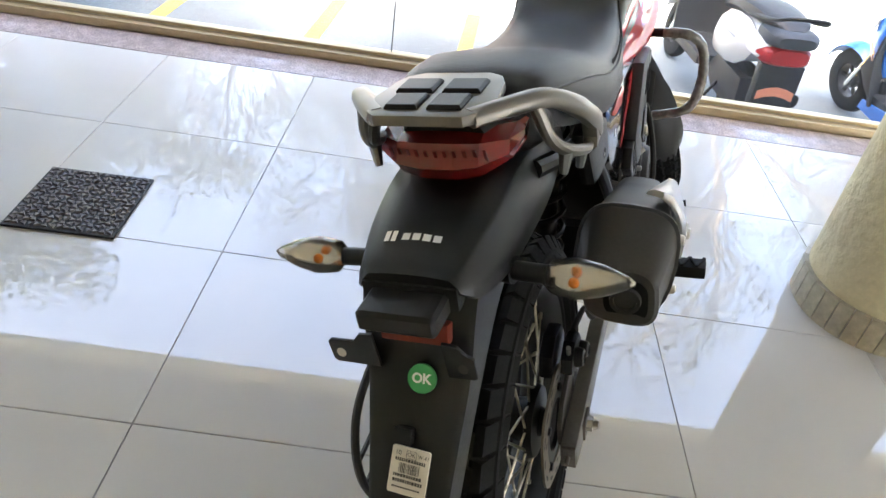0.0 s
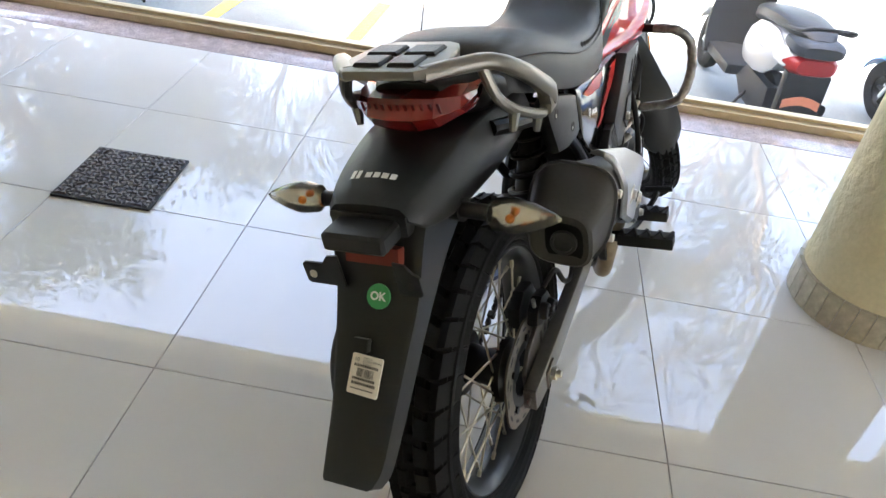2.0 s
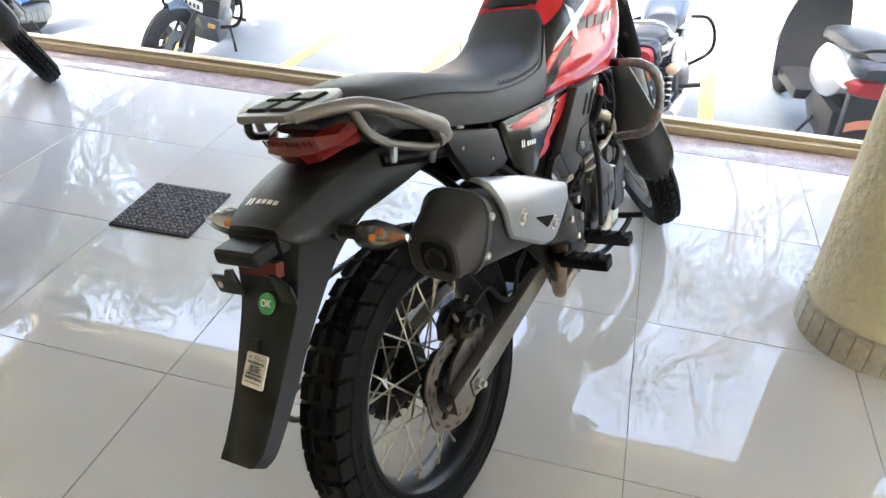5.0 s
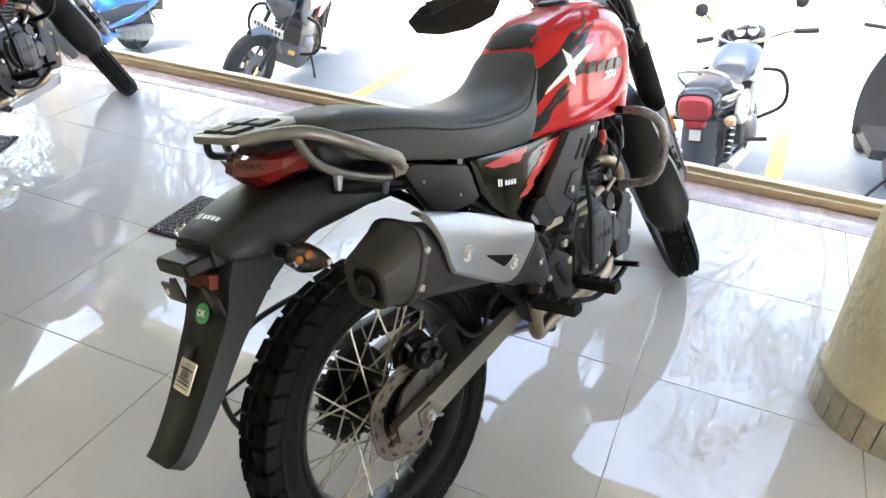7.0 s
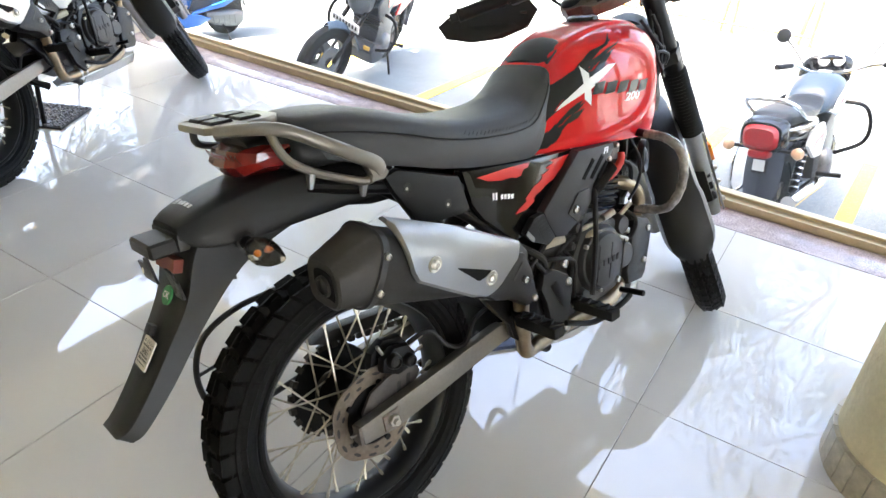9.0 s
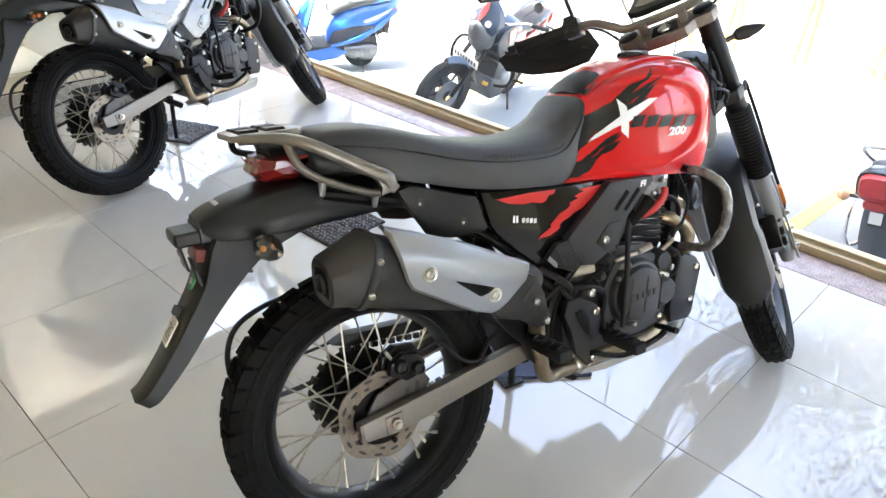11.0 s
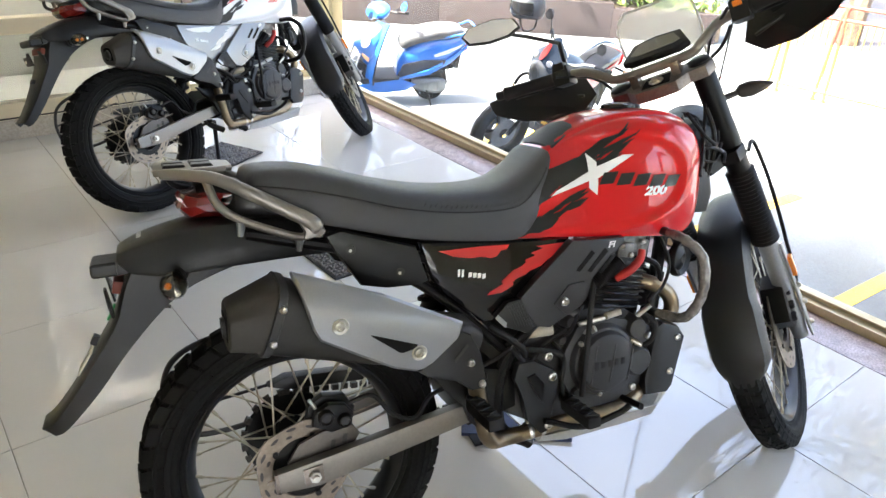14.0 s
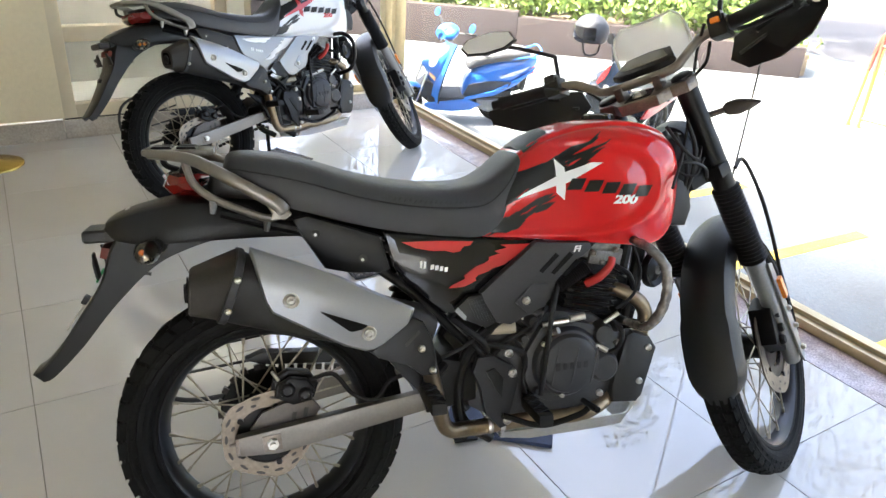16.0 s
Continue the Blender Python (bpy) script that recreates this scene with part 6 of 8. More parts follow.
        c0 = HEAD + AXIS * h
        e1 = P(math.cos(RAKE), 0, math.sin(RAKE))
        outline = [(-0.035, 0.0), (-0.03, 0.05), (0.0, 0.075), (0.005, 0.115), (0.04, 0.13), (0.075, 0.115), (0.075, 0.07), (0.06, 0.04), (0.06, -0.04), (0.075, -0.07), (0.075, -0.115), (0.04, -0.13), (0.005, -0.115), (0.0, -0.075), (-0.03, -0.05)]
        plate(bm, outline, lambda u, v, w: c0 + e1 * u + P(0, v, 0) + AXIS * (w - size / 2), size, 0.005)
        yoke = part("triple_clamp", turned(bm), WORN_ALLOY if h > 1 else BLACK_METAL, bike, "bare alloy top clamp" if h > 1 else "")
        if h > 1:
            bm = bmesh.new()                                # clamp pocket as a dark plate for its shade; nut, pinch bolts
            plate(bm, [(-0.022, -0.034), (-0.022, 0.034), (0.034, 0.030), (0.034, -0.030)], lambda u, v, w: c0 + e1 * u + P(0, v, 0) + AXIS * (w + size / 2), 0.002)
            part("clamp_pocket", turned(bm), HOLE_DARK, yoke)
            bm = bmesh.new()
            lathe(bm, [(0, 0.012), (0.010, 0.012), (0.013, 0.008), (0.017, 0.007), (0.018, 0.0)], c0 + AXIS * (size / 2), AXIS, 6)
            part("stem_nut", turned(bm), STEEL, yoke)
            for v in (-0.098, 0.098):
                bm = bmesh.new()
                lathe(bm, [(0, 0.010), (0.020, 0.010), (0.026, 0.006), (0.027, 0.0)], c0 + e1 * 0.04 + P(0, v, 0) + AXIS * (size / 2), AXIS, 24)
                part("fork_cap", turned(bm), BLACK_METAL, yoke)
                bm = bmesh.new()
                tube(bm, [c0 + e1 * 0.078 + P(0, v * 0.86, 0), c0 + e1 * 0.078 + P(0, v * 1.12, 0)], 0.006, 8, 1)
                part("pinch_bolt", turned(bm), STEEL, yoke)
    c0 = HEAD + AXIS * 1.165
    e1 = P(math.cos(RAKE), 0, math.sin(RAKE))
    for v in (-0.05, 0.05):
        bm = bmesh.new()
        box(bm, c0 + e1 * 0.02 + P(0, v, 0) + AXIS * 0.032, (0.038, 0.022, 0.036), 0.006, Matrix.Rotation(-RAKE, 4, "Y"))
        part("bar_clamp", turned(bm), WORN_ALLOY, bike)
    bm = bmesh.new()
    bar_c = c0 + e1 * 0.02 + AXIS * 0.045
    half = [(-0.050, 0.392, 0.060), (-0.014, 0.240, 0.056), (-0.002, 0.170, 0.050), (0.002, 0.122, 0.022), (0, 0.08, 0.002)]
    bar = [bar_c + P(x, -r, z) for x, r, z in half] + [bar_c + P(x, r, z) for x, r, z in half[::-1]]
    tube(bm, bar, 0.0112, 12, 6)
    handlebar = part("handlebar", turned(bm), RAIL, bike, "champagne-grey tubular handlebar")
    for sign in (1, -1):
        g0, g1 = bar_c + P(-0.014, sign * 0.240, 0.056), bar_c + P(-0.050, sign * 0.392, 0.060)
        gd = (g1 - g0).normalized()
        bm = bmesh.new()
        lathe(bm, [(0, 0), (0.019, 0), (0.02, 0.004), (0.0165, 0.008), (0.0165, 0.128), (0.0185, 0.133), (0.0185, 0.139), (0.012, 0.141), (0.012, 0.162), (0, 0.162)], g0, gd, 16)
        part("grip", turned(bm), GRIP, handlebar, "black rubber grip")
        bm = bmesh.new()
        sc = g0 - gd * 0.022
        box(bm, sc, (0.052, 0.042, 0.050), 0.009)
        box(bm, sc + P(-0.016, 0, 0.022), (0.03, 0.03, 0.02), 0.005)
        box(bm, sc + P(0.026, 0, -0.008), (0.02, 0.036, 0.026), 0.004)
        sw = part("switch_pod", turned(bm), BLACK, handlebar, "black switch housing")
        if sign > 0:
            bm = bmesh.new()
            box(bm, sc + P(-0.03, 0.0, 0.012), (0.012, 0.02, 0.012), 0.003)
            part("kill_switch", turned(bm), ORANGE, sw, "orange kill switch")
        bm = bmesh.new()                                    # lever
        tube(bm, [g0 + P(0.045, -sign * 0.01, -0.004), g0 + P(0.055, sign * 0.03, -0.006), g1 + P(0.055, -sign * 0.02, -0.01)], 0.0055, 8)
        part("lever", turned(bm), BLACK_METAL, handlebar)
        bm = bmesh.new()                                    # hand guard: a bowed shell ahead of the grip
        outline = [(-0.100, -0.034), (-0.08, 0.018), (0.0, 0.036), (0.115, 0.036), (0.160, 0.012), (0.152, -0.026), (0.10, -0.056), (0.02, -0.074), (-0.058, -0.070)]
        base_g = g0 + gd * 0.05 + P(0.115, 0, -0.016)
        plate(bm, outline, lambda u, v, w: base_g + gd * u + P(0.008 + w - 2.2 * max(0, u - 0.05) ** 2 * 3, 0, 0) + Vector((0.10 * v, 0, v)), 0.006, 0.002)
        hg = part("hand_guard", turned(bm), BLACK, handlebar, "black plastic hand guard")
        bm = bmesh.new()
        tube(bm, [base_g + gd * 0.115 + P(-0.045, 0, 0.005), base_g + gd * 0.08 + P(-0.006, 0, 0.012), base_g + gd * -0.02 + P(0.0, 0, 0.008)], 0.008, 8)
        part("guard_stay", turned(bm), BLACK_METAL, hg)
        bm = bmesh.new()                                    # raised rib inside the guard, ending in a pale ring
        tube(bm, [base_g + gd * -0.07 + P(-0.004, 0, -0.030), base_g + gd * 0.03 + P(-0.004, 0, -0.006), base_g + gd * 0.125 + P(-0.038, 0, 0.006)], 0.0045, 6, 3)
        part("guard_rib", turned(bm), KNEE, hg)
        bm = bmesh.new()
        lathe(bm, [(0.008, 0.0), (0.012, 0.002), (0.013, -0.002), (0.008, -0.002)], base_g + gd * 0.132 + P(-0.046, 0, 0.008), P(-1, 0, 0.1), 18, closed=True)
        part("guard_ring", turned(bm), PAPER, hg)
        bm = bmesh.new()                                    # mirror
        m0 = bar_c + P(0.0, sign * 0.212, 0.060)
        knee = bar_c + P(0.032, sign * 0.226, 0.150)
        head_c = bar_c + P(-0.090, sign * 0.352, 0.217)
        tube(bm, [m0, m0.lerp(knee, 0.6), knee], 0.006, 10, 3)
        rear_c = head_c + P(0.012, sign * 0.004, 0)
        tube(bm, [knee, knee.lerp(rear_c, 0.5) + Vector((0, 0, 0.004)), rear_c], 0.0052, 10, 3)
        stem = part("mirror", turned(bm), BLACK, handlebar, "angular black rear-view mirror")
        face = P(-0.90, -sign * 0.42, 0.10).normalized()
        fu = face.cross(Vector((0, 0, 1))).normalized()
        fv = fu.cross(face)
        outline = [(-0.078, -0.010), (-0.066, 0.017), (-0.015, 0.030), (0.055, 0.025), (0.076, 0.005), (0.062, -0.019), (0.01, -0.029), (-0.045, -0.026)]
        bm = bmesh.new()
        plate(bm, outline, lambda u, v, w: head_c + fu * u + fv * v - face * w, 0.016, 0.004)
        part("mirror_shell", turned(bm), BLACK, stem)
        bm = bmesh.new()
        plate(bm, [(u * 0.92, v * 0.88) for u, v in outline], lambda u, v, w: head_c + fu * u + fv * v + face * (0.0005 + w), 0.001)
        part("mirror_glass", turned(bm), MIRROR, stem, "silvery mirror glass")
    bm = bmesh.new()                                        # dashboard and screen
    dash_c = c0 + e1 * 0.115 + AXIS * 0.07
    tilt = Matrix.Rotation(radians(-52), 4, "Y")
    outline = [(-0.085, -0.03), (-0.06, 0.038), (0.0, 0.048), (0.06, 0.038), (0.085, -0.03), (0.06, -0.044), (-0.06, -0.044)]
    nrm_d = Vector((-0.62, 0, 0.78))
    vv = Vector((0.78, 0, 0.62))
    plate(bm, outline, lambda u, v, w: dash_c + P(0, u, 0) + vv * v + nrm_d * (w - 0.02), 0.02, 0.006)
    dash = part("dashboard", turned(bm), BLACK, bike, "black digital instrument cluster")
    bm = bmesh.new()
    plate(bm, [(u * 0.74, v * 0.60 + 0.002) for u, v in outline], lambda u, v, w: dash_c + P(0, u, 0) + vv * v + nrm_d * (0.0008 + w), 0.0015)
    part("display", turned(bm), GAUGE, dash, "pale grey display glass")
    bm = bmesh.new()
    scr = []
    for j in range(9):
        t_ = j / 8
        hw = 0.092 + 0.010 * math.sin(math.pi * t_) - 0.022 * max(0, (t_ - 0.75) / 0.25) ** 2
        cz = dash_c + P(0.120 - 0.055 * t_, 0, -0.045 + 0.160 * t_)
        scr.append([cz + P(-0.25 * (u * hw) ** 2 / 0.1, u * hw, 0) for u in (-1, -0.75, -0.4, 0, 0.4, 0.75, 1)])
    for w_ in (0.0,):
        rows_ = [[bm.verts.new(p) for p in r] for r in scr]
        for p, q in zip(rows_, rows_[1:]):
            for k in range(6):
                bm.faces.new((p[k], p[k + 1], q[k + 1], q[k]))
    bmesh.ops.solidify(bm, geom=bm.faces[:], thickness=0.003)
    screen = part("windscreen", turned(bm), SMOKE, bike, "clear plastic windscreen")
    screen.visible_shadow = False
    bm = bmesh.new()
    edge = [r[0] for r in scr] + scr[-1][1:-1] + [r[-1] for r in scr[::-1]]
    tube(bm, edge, 0.0034, 8, 1)
    part("screen_edge", turned(bm), material("pale_screen_edge", (0.66, 0.66, 0.63), 0.2), screen)
    bm = bmesh.new()                                        # headlamp cowl
    lathe(bm, [(0, 0.085), (0.06, 0.08), (0.082, 0.06), (0.088, 0.03), (0.084, 0.0), (0.06, -0.04), (0, -0.05)], c0 + P(0.13, 0, -0.125), (1, 0, -0.1), 30)
    part("headlamp", turned(bm), BLACK, bike, "round headlamp in a black cowl")
    bm = bmesh.new()
    plate(bm, [(0.962, 0.850), (1.000, 0.862), (1.042, 0.835), (1.050, 0.780), (1.035, 0.735), (0.965, 0.738), (0.950, 0.79)], lambda u, v, w: P(u, -0.085 + w, v), 0.17, 0.014)
    part("fork_shroud", bm, BLACK, bike, "black plastic shroud ahead of the tank")
    for sign in (1, -1):
        bm = bmesh.new()
        tube(bm, [c0 + P(0.105, sign * 0.09, -0.062), c0 + P(0.15, sign * 0.145, -0.053)], 0.008, 10, 1)
        rings = [[c0 + P(0.09 + 0.42 * s + dx * math.cos(q), sign * s, -0.052 + hh * math.sin(q)) for q in (2 * math.pi * k / 14 for k in range(14))] for s, hh, dx in ((0.138, 0.006, 0.006), (0.15, 0.017, 0.016), (0.172, 0.020, 0.018), (0.20, 0.013, 0.012), (0.222, 0.003, 0.004))]
        loft(bm, rings)
        part("front_indicator", turned(bm), SMOKED, bike, "smoked brown diamond-shaped front indicator")
    bm = bmesh.new()                                        # dark bulk of the steering head and wiring behind the fork
    plate(bm, [(0.985, 0.835), (0.975, 0.900), (0.985, 0.948), (1.030, 0.962), (1.078, 0.930), (1.095, 0.880), (1.060, 0.842)], lambda u, v, w: P(u, -0.058 + w, v), 0.116, 0.012)
    part("wiring_cover", bm, BLACK_METAL, bike, "dark wiring cover behind the fork")
    for k, pts in enumerate(([P(0.975, 0.070, 0.980), P(1.010, 0.088, 0.930), P(1.060, 0.080, 0.900), P(1.090, 0.050, 0.935)], [P(0.990, 0.066, 0.870), P(1.020, 0.092, 0.895), P(1.075, 0.088, 0.880), P(1.105, 0.060, 0.850)], [P(1.000, 0.070, 0.965), P(1.022, 0.086, 0.905), P(1.030, 0.082, 0.850), P(1.015, 0.070, 0.800)], [P(1.040, 0.062, 0.985), P(1.052, 0.078, 0.930), P(1.048, 0.082, 0.870), P(1.030, 0.078, 0.815)], [P(0.980, 0.060, 0.905), P(1.005, 0.090, 0.870), P(1.050, 0.090, 0.862), P(1.085, 0.070, 0.900)])):
        bm = bmesh.new()
        tube(bm, pts, (0.0045, 0.004, 0.005, 0.006, 0.0035)[k], 8)
        part("wiring", bm, GRIP if k != 1 else KNEE, bike)
    # front mudguard follows the wheel
    fc_, fr = P(1.408, 0, 0.354), 0.384
    rings = []
    for k in range(31):
        q = radians(80 + (194 - 80) * k / 30)
        o = P(math.cos(q), 0, math.sin(q))
        s = k / 30
        hw = 0.056 + 0.012 * min(1, s / 0.35) + 0.006 * min(1, max(0, (s - 0.70) / 0.04))
        if s > 0.88:
            hw *= 1 - 0.5 * ((s - 0.88) / 0.12) ** 2.2
        ring = []
        for v in (-1, -0.97, -0.85, -0.5, 0, 0.5, 0.85, 0.97, 1):
            depth = 0.062 if abs(v) == 1 else 0.038 if abs(v) > 0.9 else 0.016 if abs(v) > 0.6 else 0.004 if abs(v) > 0.1 else 0
            ring.append(fc_ + o * (fr + 0.012 * math.sin(math.pi * s) - depth) + P(0, v * hw, 0))
        inner = [fc_ + (p - fc_) - o * 0.004 + P(0, 0, 0) - P(0, 0.004 * (1 if i > 4 else -1 if i < 4 else 0), 0) for i, p in enumerate(ring)]
        rings.append(ring + inner[::-1])
    bm = bmesh.new()
    loft(bm, rings)
    part("front_mudguard", turned(bm), BLACK, bike, "black plastic front mudguard", sharp=40)
    # cables and brake hose from the bar down the fork
    lo = P(1.333, 0.12, 0.44)
    leg_top = HEAD + AXIS * 1.175 + P(0.04 * math.cos(RAKE), 0.098, 0.04 * math.sin(RAKE))
    leg_way = (P(1.373, 0.098, 0.335) - leg_top).normalized()
    ahead = P(math.cos(RAKE), 0, math.sin(RAKE))

    def leg_at(u, v, w):
        """A place beside the right fork leg: u down it, v ahead of it, w outwards."""
        return leg_top + leg_way * u + ahead * v + P(0, w, 0)

    for pts, r in (([bar_c + P(-0.01, 0.19, 0.030), bar_c + P(0.06, 0.150, 0.005), bar_c + P(0.085, 0.09, -0.03), leg_at(0.10, 0.035, -0.03)], 0.0042), ([leg_at(0.270, 0.030, 0.03), leg_at(0.272, 0.085, 0.035), leg_at(0.32, 0.118, 0.035), leg_at(0.42, 0.128, 0.035), leg_at(0.52, 0.100, 0.035), leg_at(0.60, 0.060, 0.035), leg_at(0.68, 0.036, 0.035), lo], 0.0052), ([bar_c + P(-0.07, -0.22, 0.05), bar_c + P(0.06, -0.15, 0.02), bar_c + P(0.05, -0.04, -0.16), bar_c + P(-0.06, 0.02, -0.26)], 0.004), ([bar_c + P(-0.06, 0.20, 0.06), bar_c + P(0.08, 0.12, 0.02), bar_c + P(0.03, 0.07, -0.18), bar_c + P(-0.07, 0.06, -0.28)], 0.004)):
        bm = bmesh.new()
        tube(bm, pts, r, 8)
        part("control_cable", turned(bm), GRIP, bike)
    return bike


def bike_pose(x, y, heading, lean):
    """The rear tyre's foot at (x, y) on the floor; heading: degrees to the right of +y; lean: degrees to its left."""
    h, p = radians(heading), radians(lean)
    f = Vector((math.sin(h), math.cos(h), 0))
    rh = Vector((math.cos(h), -math.sin(h), 0))
    up = math.cos(p) * Vector((0, 0, 1)) - math.sin(p) * rh
    left = -(math.cos(p) * rh + math.sin(p) * Vector((0, 0, 1)))
    m = Matrix((f, left, up)).transposed().to_4x4()
    m.translation = (x, y, 0.002)
    return m


motorcycle(bike_pose(0.225, 0.461, 15.5, 15.0), "red", "red and black adventure motorcycle leaning on its side stand")
motorcycle(bike_pose(-1.886, 0.84, -16.6, 15.0), "white", "white and black adventure motorcycle on a rubber mat")

# ---- parked scooters and motorcycles outside ----
SCOOT_WHITE = material("white_scooter_paint", (0.52, 0.52, 0.515), 0.3, coat=0.8)
SCOOT_BLUE = material("blue_scooter_paint", (0.008, 0.125, 0.46), 0.3, coat=0.8, stain=(4, 0.1))
NAVY = material("blue_black_paint", (0.014, 0.030, 0.052), 0.38, coat=0.25, spec=0.3)
STEEL_BLUE = material("steel_blue_paint", (0.045, 0.072, 0.105), 0.4, coat=0.3, spec=0.3, stain=(6, 0.1))
MASK_GREY = material("silver_grey_mask", (0.13, 0.14, 0.145), 0.4, metal=0.3, stain=(8, 0.12))
SEAT_GREY = material("dusty_grey_seat", (0.060, 0.064, 0.068), 0.6, grain=(160, 0.15), stain=(6, 0.2))
CHROME = material("chrome", (0.75, 0.75, 0.75), 0.15, metal=1.0)
STREET_RED = material("bright_red_lens", (0.36, 0.012, 0.012), 0.3, coat=0.15, spec=0.3, grain=(90, 0.15))
GUARD_GREY = material("dark_grey_guard_plastic", (0.022, 0.027, 0.036), 0.5, grain=(200, 0.1), stain=(7, 0.15))
PALE_AMBER = material("pale_amber_lens", (0.62, 0.36, 0.20), 0.3, coat=0.5)
AMBER_YELLOW = material("yellow_reflector_plastic", (0.62, 0.36, 0.05), 0.35, coat=0.4)
PALE_GRAPHIC = material("pale_blue_graphic", (0.36, 0.46, 0.52), 0.35, coat=0.5)
PLATE_WHITE = material("white_number_plate", (0.72, 0.72, 0.68), 0.5)


def plain_wheel(owner, name, c, r, w, rim):
    bm = bmesh.new()
    lathe(bm, [(rim * 0.86, -w * 0.45), (rim, -w * 0.5), (rim + (r - rim) * 0.5, -w * 0.52), (r - 0.012, -w * 0.38), (r, 0), (r - 0.012, w * 0.38), (rim + (r - rim) * 0.5, w * 0.52), (rim, w * 0.5), (rim * 0.86, w * 0.45)], c, (0, -1, 0), 40, closed=True)
    tyre = part(name, bm, RUBBER, owner)
    bm = bmesh.new()
    lathe(bm, [(0, 0.034), (0.04, 0.034), (0.05, 0.02), (0.05, -0.02), (0.04, -0.034), (0, -0.034)], c, (0, -1, 0), 24)
    lathe(bm, [(rim * 0.84, -w * 0.34), (rim * 0.97, -w * 0.42), (rim * 0.97, w * 0.42), (rim * 0.84, w * 0.34)], c, (0, -1, 0), 30, closed=True)
    for k in range(6):
        turn = Matrix.Rotation(math.pi * k / 3, 4, "Y")
        box(bm, Vector(c) + turn @ Vector((rim * 0.47, 0, 0)), (rim * 0.84, 0.02, 0.026), 0.004, turn, 1)
    part("cast_wheel", bm, DARK_GREY, tyre)
    return tyre


def mirror_pair(owner, root, spread, high, shell=None):
    for sign in (1, -1):
        bm = bmesh.new()
        a = root + P(0.0, sign * spread * 0.55, 0)
        b = root + P(0.02, sign * spread * 0.9, high)
        tube(bm, [a, a.lerp(b, 0.5) + P(0.02, 0, 0.01), b], 0.005, 8)
        ob = part("mirror", bm, BLACK, owner)
        bm = bmesh.new()
        lathe(bm, [(0, 0.012), (0.03, 0.010), (0.045, 0.0), (0.042, -0.012), (0, -0.014)], b + P(0, sign * 0.02, 0.02), (-1, 0, 0), 18)
        part("mirror_head", bm, shell or DARK_GREY, ob)


def scooter(m, paint, label, inner, tail=False, apron_dark=False):
    """A step-through scooter with 10-inch wheels; its rear axle stands over its origin."""
    ob = thing("scooter", m, label, "scooter", "scooters parked outside")
    plain_wheel(ob, "rear_tyre", P(0, 0, 0.215), 0.215, 0.09, 0.13)
    plain_wheel(ob, "front_tyre", P(1.24, 0, 0.215), 0.215, 0.09, 0.13)
    bm = bmesh.new()                                        # rear body under the seat
    rows = interp_rows([(-0.45, 0.66, 0.74, 0.035), (-0.34, 0.55, 0.755, 0.085), (-0.16, 0.43, 0.745, 0.125), (0.06, 0.34, 0.72, 0.142), (0.26, 0.28, 0.66, 0.138), (0.38, 0.27, 0.55, 0.115), (0.44, 0.28, 0.44, 0.08)], 4) if not tail else interp_rows([(-0.43, 0.67, 0.73, 0.04), (-0.36, 0.61, 0.745, 0.085), (-0.15, 0.49, 0.735, 0.125), (0.10, 0.40, 0.71, 0.145), (0.30, 0.35, 0.65, 0.135), (0.40, 0.36, 0.58, 0.10)], 4)
    loft(bm, [superellipse(hw, z0, z1, x, 20, 2.8) for x, z0, z1, hw in rows])
    part("rear_body", bm, paint, ob)
    if not tail:                                            # dark lower side covers and a pale flash
        for sign in (1, -1):
            bm = bmesh.new()
            plate(bm, [(-0.10, 0.43), (-0.14, 0.50), (0.14, 0.51), (0.38, 0.46), (0.44, 0.34), (0.36, 0.29), (0.10, 0.34)], lambda u, v, w: P(u, sign * (0.134 + w - 0.35 * max(0, u - 0.2) ** 2), v), 0.016, 0.006)
            part("lower_cover", bm, GUARD_GREY, ob, "dark grey lower side cover")
            bm = bmesh.new()
            plate(bm, [(0.46, 0.255), (0.40, 0.30), (0.06, 0.355), (-0.20, 0.465), (-0.43, 0.625), (-0.44, 0.66), (-0.24, 0.55), (0.08, 0.405), (0.42, 0.325)], lambda u, v, w: P(u, sign * (0.150 + w - 0.30 * max(0, -u) ** 1.5), v), 0.018, 0.006)
            part("side_strake", bm, paint, ob, "painted strake rising to the tail")
            bm = bmesh.new()
            plate(bm, [(-0.36, 0.655), (-0.14, 0.605), (0.02, 0.560), (0.00, 0.535), (-0.16, 0.565), (-0.30, 0.615)], lambda u, v, w: P(u, sign * (0.138 + w - 0.30 * max(0, -u) ** 1.5), v), 0.012, 0.003)
            part("side_flash", bm, PALE_GRAPHIC, ob, "pale side graphic")
    if tail:                                                # bulging white side panels, a dark panel across the tail
        for sign in (1, -1):
            bm = bmesh.new()
            loft(bm, [[P(x, sign * (0.125 + bulge * math.sin(math.pi * k / 8)), z0 + (z1 - z0) * k / 8) for k in range(9)] + [P(x, sign * 0.11, z1), P(x, sign * 0.11, z0)] for x, z0, z1, bulge in ((-0.24, 0.57, 0.64, 0.012), (-0.18, 0.50, 0.67, 0.028), (-0.06, 0.43, 0.70, 0.040), (0.08, 0.40, 0.695, 0.044), (0.22, 0.40, 0.67, 0.034), (0.32, 0.42, 0.60, 0.016))])
            sp = part("side_panel", bm, paint, ob, "bulging white side panel")
            for k in range(6):
                bm = bmesh.new()
                plate(bm, [(0.10 - 0.03 * k, 0.575), (0.12 - 0.03 * k, 0.575), (0.125 - 0.03 * k, 0.592), (0.105 - 0.03 * k, 0.592)], side(0.1695, sign), 0.002)
                part("word_bar", bm, DECAL_GREY, sp)
        bm = bmesh.new()
